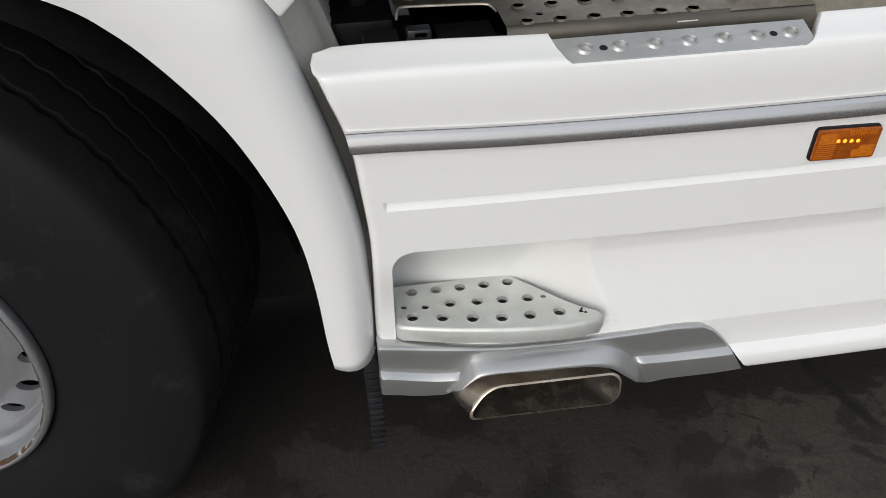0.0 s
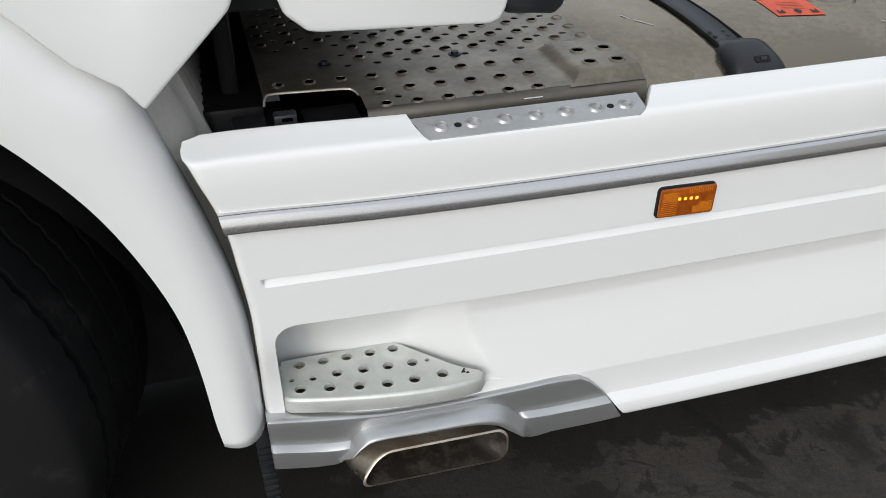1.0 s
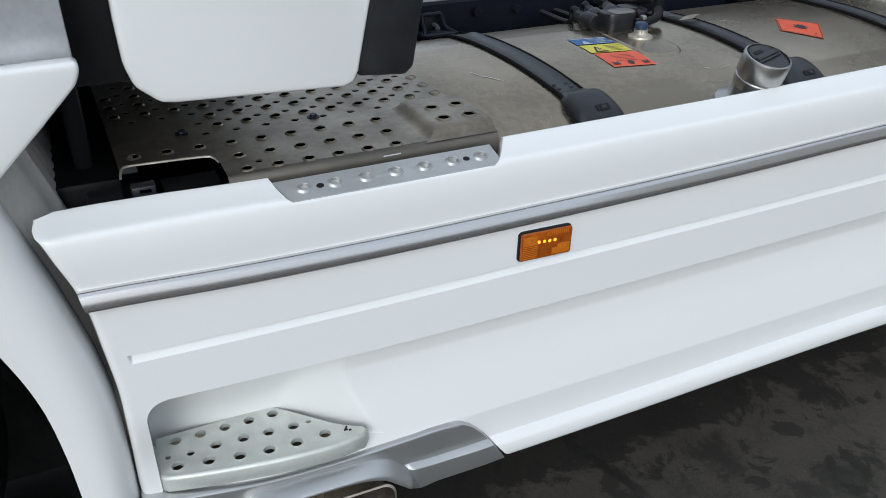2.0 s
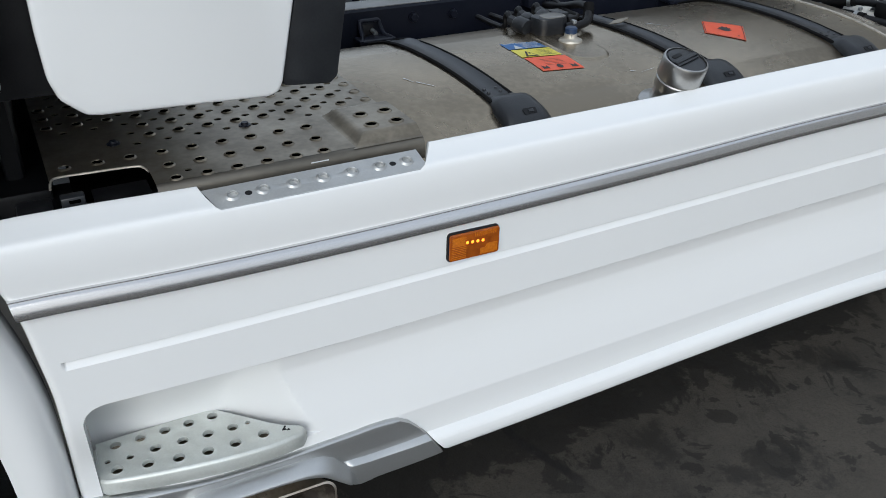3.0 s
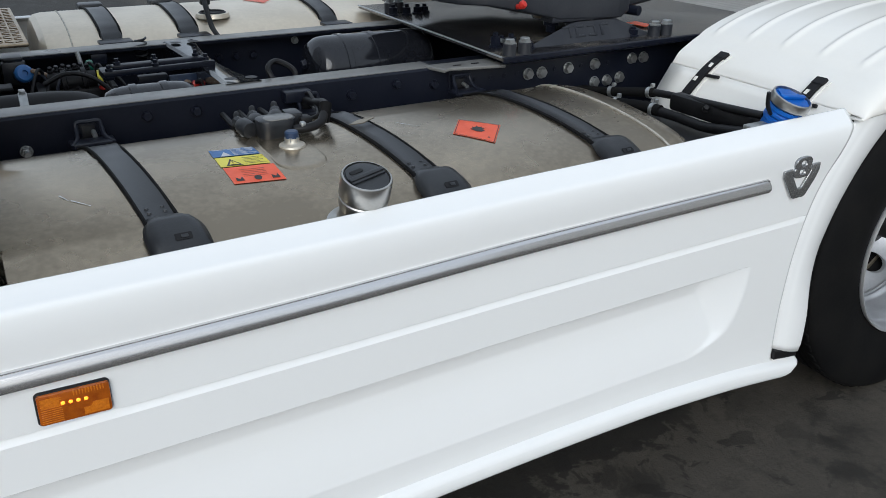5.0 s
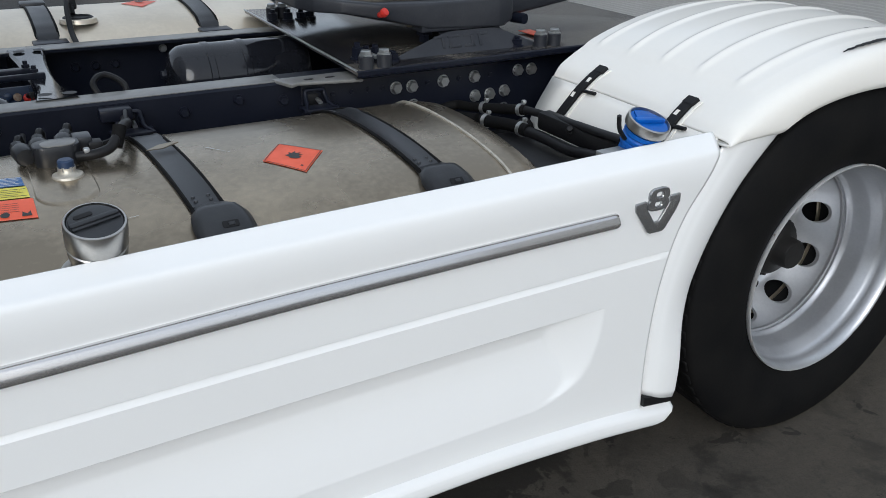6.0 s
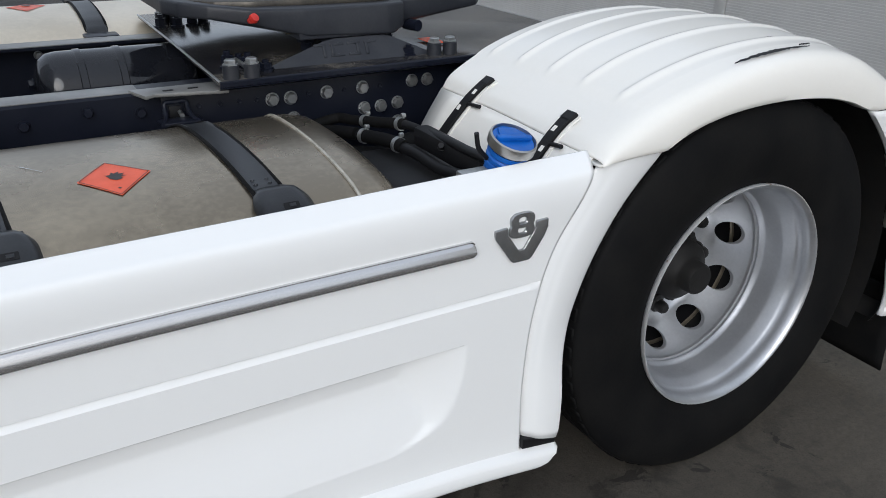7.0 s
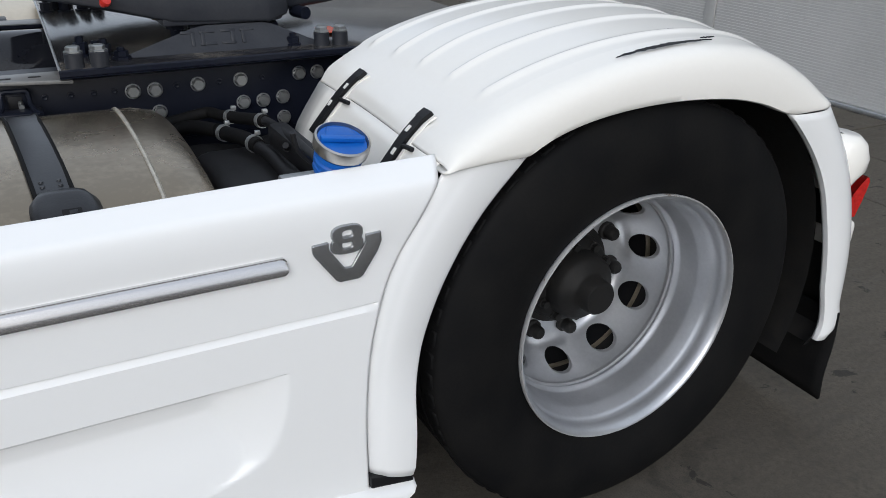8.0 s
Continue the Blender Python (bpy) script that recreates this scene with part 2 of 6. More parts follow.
CAST = material("cast_iron_paint", (0.018, 0.020, 0.026), (0.030, 0.032, 0.038), rough=0.42, spec=0.35, scale=12, fine=160, vary=0.1, bump=0.2, bump_scale=120)
# grey for dust and for sky reflection painted on flat tops
DUST_SHEEN = material("dust_sheen_paint", (0.205, 0.203, 0.195), (0.14, 0.139, 0.133), rough=0.32, scale=7, fine=90, vary=0.12)
WELD = material("weld_metal", (0.62, 0.58, 0.50), (0.42, 0.39, 0.33), rough=0.5, metal=0.7, scale=40, fine=260, vary=0.1, bump=0.4, bump_scale=220)
CONCRETE = concrete()
JOINT = material("joint_filler", (0.03, 0.029, 0.027), rough=0.8, scale=20)


# ---- mesh helpers ----
def finish(ob, mat, angle=40):
    if ob.data.materials:
        return ob
    ob.data.materials.append(mat)
    ob.data.shade_smooth()
    ob.data.set_sharp_from_angle(angle=radians(angle))
    return ob


BASES = {}


def thing(name, at, label, category, group="", kind=""):
    e = new(name)
    e.location = at
    e.empty_display_size = 0.1
    BASES[e.name] = Vector(at)
    return tagged(e, label, category, group, kind)


def part(name, bm, mat, parent=None, label="", angle=40):
    """Links a bmesh or a mesh, in world metres, as one mesh object under a thing or a part."""
    if isinstance(bm, bmesh.types.BMesh):
        me = bpy.data.meshes.new(name)
        bmesh.ops.recalc_face_normals(bm, faces=bm.faces)
        bm.to_mesh(me)
        bm.free()
    else:
        me = bm
    ob = finish(new(name, me), mat, angle)
    while parent and parent.parent and parent.parent.parent:
        parent = parent.parent
    if parent:
        ob.parent = parent
        if parent.name in BASES:
            ob.matrix_parent_inverse = Matrix.Translation(-BASES[parent.name])
    return tagged(ob, label)


def grid(name, rows, close=False):
    """A mesh from rows of points; collapsed faces are left out."""
    nr, nc = len(rows), len(rows[0])
    verts = [tuple(p) for r in rows for p in r]
    faces = []
    for i in range(nr - 1):
        for j in range(nc if close else nc - 1):
            k = (j + 1) % nc
            q = [i * nc + j, i * nc + k, (i + 1) * nc + k, (i + 1) * nc + j]
            faces.append(q)
    bm = bmesh.new()
    vs = [bm.verts.new(v) for v in verts]
    for q in faces:
        p = [Vector(verts[a]) for a in q]
        if (p[2] - p[0]).cross(p[3] - p[1]).length > 2e-9:
            bm.faces.new([vs[a] for a in q])
    bmesh.ops.remove_doubles(bm, verts=bm.verts, dist=1e-6)
    bmesh.ops.delete(bm, geom=[v for v in bm.verts if not v.link_faces], context="VERTS")
    return bm


def as_mesh(name, bm, flip=None):
    """Mesh with the normals towards flip (a direction)."""
    bmesh.ops.recalc_face_normals(bm, faces=bm.faces)
    if flip is not None:
        total = Vector()
        for f in bm.faces:
            total += f.normal * f.calc_area()
        if total.dot(Vector(flip)) < 0:
            bmesh.ops.reverse_faces(bm, faces=bm.faces)
    me = bpy.data.meshes.new(name)
    bm.to_mesh(me)
    bm.free()
    return me


def shell(ob, thick):
    s = ob.modifiers.new("thickness", "SOLIDIFY")
    s.thickness, s.offset = thick, -1
    return ob


def box(c, s, bevel=0.0, m=None, bm=None, seg=2):
    own = bm is None
    b2 = bmesh.new()
    bmesh.ops.create_cube(b2, size=1.0, matrix=Matrix.Translation(c) @ Matrix.Diagonal((*s, 1)))
    if bevel:
        bmesh.ops.bevel(b2, geom=b2.edges[:], offset=bevel, segments=seg, affect="EDGES", profile=0.5)
    if m is not None:
        bmesh.ops.transform(b2, matrix=m, verts=b2.verts)
    if own:
        return b2
    return join(bm, b2)


def join(bm, other):
    me = bpy.data.meshes.new("tmp")
    other.to_mesh(me)
    other.free()
    bm.from_mesh(me)
    bpy.data.meshes.remove(me)
    return bm


def lathe(profile, m=Matrix(), seg=48, bm=None, cap=False):
    """Turns (radius, height) points round the local z axis."""
    bm = bm or bmesh.new()
    rings = []
    for r, h in profile:
        if r < 1e-6:
            rings.append([bm.verts.new(m @ Vector((0, 0, h)))])
        else:
            rings.append([bm.verts.new(m @ Vector((r * math.cos(2 * math.pi * k / seg), r * math.sin(2 * math.pi * k / seg), h))) for k in range(seg)])
    for a, b in zip(rings, rings[1:]):
        for k in range(seg):
            q = [a[k % len(a)], a[(k + 1) % len(a)], b[(k + 1) % len(b)], b[k % len(b)]]
            q = list(dict.fromkeys(q))
            if len(q) > 2:
                bm.faces.new(q)
    if cap:
        for ring in (rings[0], rings[-1]):
            if len(ring) > 2:
                bm.faces.new(ring)
    return bm


def prism(poly, depth, m=Matrix(), bevel=0.0, seg=2, bm=None):
    """A flat outline in local x, y raised along local z."""
    b2 = bmesh.new()
    f = b2.faces.new([b2.verts.new((x, y, 0)) for x, y in poly])
    r = bmesh.ops.extrude_face_region(b2, geom=[f])
    bmesh.ops.translate(b2, vec=(0, 0, depth), verts=[v for v in r["geom"] if isinstance(v, bmesh.types.BMVert)])
    if bevel:
        bmesh.ops.bevel(b2, geom=b2.edges[:], offset=bevel, segments=seg, affect="EDGES", profile=0.5)
    bmesh.ops.transform(b2, matrix=m, verts=b2.verts)
    return b2 if bm is None else join(bm, b2)


def smooth_line(pts, n=8):
    """Catmull-Rom through the points."""
    p = [Vector(q) for q in pts]
    p = [2 * p[0] - p[1], *p, 2 * p[-1] - p[-2]]
    out = []
    for a, b, c, d in zip(p, p[1:], p[2:], p[3:]):
        for k in range(n):
            t = k / n
            out.append(0.5 * ((2 * b) + (c - a) * t + (2 * a - 5 * b + 4 * c - d) * t * t + (3 * b - a - 3 * c + d) * t**3))
    return out + [p[-2]]


def tube(pts, r, seg=12, n=8, bm=None, straight=False, radii=None):
    line = [Vector(q) for q in pts] if straight else smooth_line(pts, n)
    bm = bm or bmesh.new()
    rings, side = [], None
    for k, p in enumerate(line):
        d = (line[min(k + 1, len(line) - 1)] - line[max(k - 1, 0)]).normalized()
        side = (side - d * side.dot(d)).normalized() if side else d.orthogonal().normalized()
        up = d.cross(side)
        rr = radii(k / (len(line) - 1)) if radii else r
        rings.append([bm.verts.new(p + rr * (math.cos(2 * math.pi * a / seg) * side + math.sin(2 * math.pi * a / seg) * up)) for a in range(seg)])
    for a, b in zip(rings, rings[1:]):
        for k in range(seg):
            bm.faces.new([a[k], a[(k + 1) % seg], b[(k + 1) % seg], b[k]])
    bm.faces.new(rings[0]), bm.faces.new(rings[-1])
    return bm


def axis_matrix(at, direction):
    return Matrix.Translation(at) @ Vector(direction).to_track_quat("Z", "Y").to_matrix().to_4x4()


def holed(outline, holes, m=Matrix(), thick=0.003, seg=20, lip=0.0, flare=1.45, cuts=()):
    """A sheet with an outline and round or oval holes (x, y, rx, ry) pierced through it; lip: height of the dimple round each hole."""
    bm = bmesh.new()
    edges = []

    def loop(pts):
        vs = [bm.verts.new((x, y, 0)) for x, y in pts]
        es = [bm.edges.new((a, b)) for a, b in zip(vs, vs[1:] + vs[:1])]
        edges.extend(es)
        return vs

    loop(outline)
    rings = []
    for h in holes:
        x, y, rx, ry = h[:4]
        k = flare if (lip and len(h) < 5) else 1.0
        rings.append((h, k, loop([(x + k * rx * math.cos(2 * math.pi * a / seg), y + k * ry * math.sin(2 * math.pi * a / seg)) for a in range(seg)])))
    slots = [loop(c) for c in cuts]
    bmesh.ops.triangle_fill(bm, use_beauty=True, use_dissolve=False, edges=edges)
    for f in bm.faces:
        if f.normal.z < 0:
            f.normal_flip()
    for h, k, ring in rings:
        x, y, rx, ry = h[:4]
        prev = ring
        steps = [(1.18, lip * 0.75), (1.04, lip), (0.97, lip * 0.85), (0.95, -thick - 0.004)] if k > 1 else [(1.0, -max(thick, 0.0) - 0.002)]
        for s, z in steps:
            nxt = [bm.verts.new((x + s * rx * math.cos(2 * math.pi * a / seg), y + s * ry * math.sin(2 * math.pi * a / seg), z)) for a in range(seg)]
            for a in range(seg):
                bm.faces.new([prev[a], prev[(a + 1) % seg], nxt[(a + 1) % seg], nxt[a]])
            prev = nxt
    for ring in slots:
        low = [bm.verts.new((v.co.x, v.co.y, -0.014)) for v in ring]
        for a in range(len(ring)):
            k = (a + 1) % len(ring)
            bm.faces.new([ring[a], ring[k], low[k], low[a]])
    bmesh.ops.transform(bm, matrix=m, verts=bm.verts)
    return bm


def rounded(w, h, r, n=5, cx=0.0, cy=0.0):
    out = []
    for sx, sy, a0 in ((1, 1, 0), (-1, 1, 90), (-1, -1, 180), (1, -1, 270)):
        for k in range(n + 1):
            a = radians(a0 + 90 * k / n)
            out.append((cx + sx * (w / 2 - r) + r * math.cos(a), cy + sy * (h / 2 - r) + r * math.sin(a)))
    return out


def lerp_list(z, pts):
    """Linear reading of (key, value) points in rising key."""
    return float(np.interp(z, [p[0] for p in pts], [p[1] for p in pts]))


def spline(pts):
    """A smooth reading of (key, value) points in rising key (cosine-free Hermite)."""
    ks, vs = np.array([p[0] for p in pts]), np.array([p[1] for p in pts])
    slope = np.gradient(vs, ks)

    def read(k):
        k = min(max(k, ks[0]), ks[-1])
        i = min(int(np.searchsorted(ks, k, side="right")) - 1, len(ks) - 2)
        w = ks[i + 1] - ks[i]
        t = (k - ks[i]) / w
        return float((2 * t**3 - 3 * t**2 + 1) * vs[i] + (t**3 - 2 * t**2 + t) * w * slope[i] + (-2 * t**3 + 3 * t**2) * vs[i + 1] + (t**3 - t**2) * w * slope[i + 1])

    return read


def ease(a, b, x):
    t = min(1.0, max(0.0, (x - a) / (b - a)))
    return t * t * (3 - 2 * t)


XZ = Matrix(((1, 0, 0, 0), (0, 0, -1, 0), (0, 1, 0, 0), (0, 0, 0, 1)))  # local x, y, z to world x, z, -y (outwards)


def tread_bar(a):
    bm = bmesh.new()
    bmesh.ops.create_cube(bm, size=1.0, matrix=pose(0, 0, 0, 0, 0, a) @ Matrix.Diagonal((0.026, 0.006, 0.003, 1)))
    me = bpy.data.meshes.new("tread_bar")
    bm.to_mesh(me)
    bm.free()
    return me


TREAD = [tread_bar(40), tread_bar(-40)]

# ---- setting ----
bm = bmesh.new()
bmesh.ops.create_grid(bm, x_segments=1, y_segments=1, size=400.0, matrix=Matrix.Translation((0, 0, -0.012)))
ground = tagged(part("ground", bm, JOINT), "grey worn concrete yard with dark damp stains and painted shade under the truck", "ground", kind="structure")

bm = bmesh.new()
wall_rows = []
z = 0.0
while z < 4.2:
    wall_rows += [(7.05, z), (7.05, z + 0.015), (7.0525, z + 0.017), (7.0525, z + 0.019)]
    z += 0.021
bm = grid("wall", [[(x, y, zz) for y in (3.69, 14.0)] for x, zz in wall_rows])
wall_far = tagged(part("wall_east", bm, WALL), "light grey ribbed metal building cladding", "wall", kind="structure")
part("cladding_panel", grid("wall", [[(x, y, zz) for y in (-9.0, 3.57)] for x, zz in wall_rows]), WALL, wall_far)
part("joint_post", box((7.066, 3.63, 2.1), (0.05, 0.108, 4.2), 0.006), WALL, wall_far)
part("wall_core", box((7.2, 2.5, 2.1), (0.2, 23.0, 4.2)), WALL, wall_far)
part("base_trim", box((7.035, 2.5, 0.018), (0.05, 23.0, 0.036), 0.006), STEEL, wall_far)

# ---- truck ----
truck = thing("truck", (1.3, 1.27, 0.0), "white tractor unit with silver trim parked on concrete", "truck")

# side skirt: an outer sheet whose depth varies over its length and height
front_edge = spline([(0.24, 0.080), (0.31, 0.078), (0.395, 0.076), (0.45, 0.075), (0.57, 0.078), (0.65, 0.078), (0.733, 0.071), (0.81, 0.062), (0.845, 0.053), (0.90, 0.034), (0.930, 0.024), (0.944, 0.022), (0.951, 0.026), (0.96, 0.034)])
rear_seam = spline([(0.32, 2.471), (0.494, 2.470), (0.65, 2.486), (0.778, 2.523), (0.875, 2.580), (0.96, 2.634)])
recess_end = spline([(0.40, 2.14), (0.425, 2.22), (0.445, 2.262), (0.475, 2.290), (0.527, 2.312), (0.60, 2.323), (0.62, 2.323)])
recess_depth = [(0.404, 0.0), (0.407, 0.0007), (0.45, 0.0115), (0.52, 0.031), (0.56, 0.040), (0.59, 0.0385), (0.604, 0.030), (0.6135, 0.014), (0.619, 0.0)]
SILL = [(0.284, 0.030), (0.2845, 0.005), (0.2855, -0.008), (0.2875, -0.0150), (0.2915, -0.0205), (0.297, -0.0235), (0.304, -0.0243), (0.315, -0.0236), (0.3235, -0.0216), (0.3285, -0.0188), (0.332, -0.0150), (0.339, -0.0035), (0.35, -0.0025), (0.37, -0.001), (0.40, 0.0), (1.0, 0.0)]
sill_lift = spline([(0.5, 0.0), (0.75, -0.003), (1.1, -0.002), (1.4, 0.003), (1.9, 0.003), (2.05, -0.001), (2.2, -0.011), (2.33, -0.022), (2.46, -0.038), (2.57, -0.053), (2.7, -0.066)])


def skirt_top(x):
    """Height of the upper edge, with the notch for the tread strip."""
    return lerp_list(x, [(0.0, 0.948), (0.030, 0.951), (0.050, 0.954), (0.345, 0.954), (0.366, 0.920), (0.700, 0.920), (0.741, 0.954), (3.0, 0.954)])


def skirt_foot(x):
    """Height of the lower edge; in front the fairing takes over from the sill."""
    return lerp_list(x, [(0.0, 0.352), (0.70, 0.352), (0.752, 0.284), (2.46, 0.284), (2.50, 0.289), (2.54, 0.303), (2.562, 0.320), (2.575, 0.336), (3.0, 0.336)])


def skirt_rear(z):
    return rear_seam(z) if z >= 0.3415 else 2.572


TOP_ROLL = [(0.915, 0.0), (0.922, 0.0008), (0.927, 0.0025), (0.931, 0.006), (0.934, 0.011), (0.950, 0.041), (0.953, 0.046), (0.954, 0.050)]
top_lift = lambda x, z: ease(0.916, 0.948, z) * lerp_list(x, [(0.02, -0.010), (0.10, -0.008), (0.20, -0.008), (0.335, -0.011), (0.74, -0.010), (1.3, -0.008), (1.7, -0.003), (2.0, 0.0), (2.3, 0.006), (2.63, 0.010)])
bow = spline([(0.0, 0.0), (0.1, 0.15), (0.25, 0.6), (0.5, 0.95), (0.8, 1.0), (1.2, 0.75), (1.65, 0.1), (1.9, 0.0), (3.0, 0.0)])


def niche_front(z):
    """Front edge of the step niche, with its rounded upper corner."""
    if z <= 0.584:
        return 0.108
    if z < 0.6185:
        return 0.1425 - math.sqrt(0.0345 ** 2 - (z - 0.584) ** 2)
    return 0.108 + 0.0345 * ease(0.66, 0.6185, z)


def skirt_y(x, z):
    sill = lerp_list(z, SILL)
    y = sill * (ease(0.66, 0.735, x) if z < 0.40 else 1.0) - 0.010 * bow(x) * ease(0.25, 0.6, z)
    if z > 0.915:
        y += lerp_list(z, TOP_ROLL)
    y -= 0.004 * ease(0.93, 0.89, z) * ease(0.80, 0.885, z)
    g = z + 0.0005 * bow(x)
    if 0.7045 < g <= 0.7202:
        y += 0.0105 * (g - 0.7045) / 0.0155 * ease(0.102, 0.108, x) * ease(2.490, 2.484, x)
    if 0.395 < z < 0.619:
        d = lerp_list(z, recess_depth)
        d = min(d, max(0.0, recess_end(z) - x) * 0.31)
        if x > niche_front(z):
            # niche over the step: straight back wall, slanting side wall
            back, side = 0.125 - 0.045 * ease(0.46, 0.62, z), (0.481 - x) * 0.86
            side = 0.5 * (side + math.sqrt(side * side + 0.0005)) * ease(0.56, 0.49, x)
            deep = 0.5 * (back + side - math.sqrt((back - side) ** 2 + 0.0004))
            if z > 0.424:
                d = max(d, deep)
        else:
            d = 0.0
        y += d
    y += 0.020 * ease(0.24, 0.11, x) * ease(0.60, 0.48, z)
    edge = x - front_edge(z)
    if edge < 0.014:
        y += 0.014 * ease(0.945, 0.915, z) * (1 - math.sqrt(max(0.0, 1 - ((0.014 - edge) / 0.014) ** 2)))
    return y


xs = sorted({round(v, 4) for v in np.concatenate([np.arange(0.01, 0.112, 0.004), np.arange(0.112, 0.152, 0.002), np.arange(0.152, 0.2, 0.004), np.arange(0.2, 0.5, 0.008), np.arange(0.5, 2.0, 0.03), np.arange(2.0, 2.6, 0.008),
      [0.1118, 0.1122, 0.345, 0.368, 0.696, 0.7073, 0.7186, 0.7299, 0.741, 0.752, 0.757, 0.765, 0.68, 0.66, 0.69, 0.70, 0.47, 2.585, 2.63, 2.64, 0.102, 0.108, 2.484, 2.490]])})
zs = sorted({round(v, 4) for v in np.concatenate([np.arange(0.284, 0.300, 0.0015), np.arange(0.300, 0.34, 0.003), np.arange(0.345, 0.40, 0.005), [0.2845, 0.2855, 0.2875, 0.2915, 0.304, 0.3235, 0.3285, 0.332, 0.339, 0.3412, 0.3418], np.arange(0.40, 0.578, 0.005), np.arange(0.578, 0.62, 0.002), np.arange(0.62, 0.915, 0.009),
      [0.915, 0.922, 0.927, 0.931, 0.934, 0.942, 0.950, 0.953, 0.954], [0.404, 0.407, 0.4237, 0.4243, 0.604, 0.6135, 0.6195, 0.6188, 0.612, 0.7045, 0.7202, 0.7208]])}, reverse=True)
rows = []
def place_x(x, z):
    """Columns keep their place in the middle and crowd towards both shaped ends."""
    a, b = front_edge(z), skirt_rear(z)
    if x < 0.10:
        return a + (x - 0.01) / 0.09 * (0.10 - a)
    if x < 0.20:
        n = niche_front(z)
        return 0.10 + (x - 0.10) / 0.012 * (n - 0.10) if x < 0.112 else n + (x - 0.112) / 0.088 * (0.20 - n)
    if x > 2.30:
        return 2.30 + (x - 2.30) / 0.34 * (b - 2.30)
    return x


for k, drop in ((0.016, 0.06), (0.012, 0.012), (0.006, 0.002)):
    row = []
    for x in xs:
        xx = place_x(x, 0.954)
        t = skirt_top(xx)
        f = max(0.0, (t - 0.920) / 0.034)
        row.append((xx, skirt_y(xx, t) + k * f, t - drop * f + top_lift(xx, t)))
    rows.append(row)
for z in zs:
    row = []
    for x in xs:
        xc = place_x(x, z)
        zz = max(min(z, skirt_top(xc)), skirt_foot(xc))
        xx = place_x(x, zz)
        low = 0.0005 * bow(xx) * ease(0.66, 0.695, zz) * ease(0.80, 0.73, zz)
        low -= 0.006 * ease(0.60, 0.12, xx) * ease(0.50, 0.60, zz) * ease(0.69, 0.63, zz)
        row.append((xx, skirt_y(xx, zz - max(low, 0.0)), zz - low + top_lift(xx, zz) + sill_lift(xx) * ease(0.40, 0.33, zz)))
    rows.append(row)
for k, dz in ((0.07, 0.0), (0.12, 0.02)):
    rows.append([(place_x(x, 0.284), k, skirt_foot(x) + dz + sill_lift(x)) for x in xs])
me = as_mesh("side_skirt", grid("side_skirt", rows), flip=(0, -1, 0))
skirt = part("side_skirt", me, WHITE, truck, "glossy white moulded side skirt panel", angle=26)
shell(skirt, 0.004)

# plain skirt on the other side
prof2 = [(2.45, 0.955), (2.50, 0.955), (2.538, 0.93), (2.54, 0.62), (2.50, 0.57), (2.54, 0.41), (2.57, 0.30), (2.55, 0.245), (2.45, 0.245)]
far_skirt = part("far_side_skirt", grid("fs", [[(x, y, z) for y, z in prof2] for x in (0.05, 0.8, 1.6, 2.47)]), WHITE, truck, "white side skirt on the other side")
shell(far_skirt, 0.004)

# bright trim strip along the skirt
prof = [(0.0165, 0.002), (0.0165, -0.0040), (0.0152, -0.0064), (0.0140, -0.0064), (0.0131, -0.0046), (0.0124, -0.0050)]
for lean, fall in ((52, 0.0020), (40, 0.0015), (24, 0.0035), (20, 0.0045), (16, 0.0045), (10, 0.0035), (4, 0.0030), (-4, 0.0020), (-18, 0.0015), (-45, 0.0012)):
    z0, y0 = prof[-1]
    prof.append((z0 - fall, y0 - fall * math.tan(radians(lean))))
prof.append((-0.0165, 0.002))
rows = []
for x in np.concatenate([[0.057], np.linspace(0.06, 2.30, 40), 2.30 + 0.03 * np.sin(np.linspace(0.1, np.pi / 2, 8))]):
    s = 1.0 if x < 2.322 else max(0.6, math.sqrt(max(0, 1 - ((x - 2.322) / 0.0100) ** 2)))
    rows.append([(x + (0.006 * (0.0165 - dz) / 0.033 if x < 0.08 else 0), skirt_y(min(max(x, 0.09), 2.4), 0.80) + dy, 0.8295 - 0.011 * bow(x) + dz * s) for dz, dy in prof])
strip = part("trim_strip", grid("trim_strip", rows), TRIM, skirt, "satin chrome trim strip", angle=50)

# fuel tank behind the skirt
TANK = [(0.30, 0.30), (0.20, 0.31), (0.13, 0.37), (0.095, 0.48), (0.088, 0.60), (0.090, 0.71), (0.105, 0.800), (0.145, 0.868), (0.21, 0.905), (0.30, 0.925), (0.40, 0.937), (0.50, 0.942), (0.60, 0.941), (0.69, 0.932), (0.75, 0.905), (0.785, 0.86), (0.80, 0.80), (0.80, 0.42), (0.77, 0.34), (0.70, 0.30)]
outline = smooth_line([(0, y, z) for y, z in TANK], 3)
TANK_TOP = spline([(y, z) for y, z in TANK[6:15]])


def tank_rows(x0, x1, ends=0.05):
    c = Vector((0, 0.41, 0.63))
    rows = []
    for x, s in ((x0, 0.0), (x0, 0.80), (x0 + 0.012, 0.93), (x0 + ends, 1.0), (x1 - 0.075, 1.0), (x1 - 0.03, 0.975), (x1 - 0.008, 0.92), (x1, 0.84), (x1, 0.0)):
        rows.append([(x, *(c + (p - c) * s).yz) for p in outline])
    return rows


tank = part("fuel_tank", grid("fuel_tank", tank_rows(0.70, 2.288)), ALU, truck, "weathered bare aluminium fuel tank", angle=30)

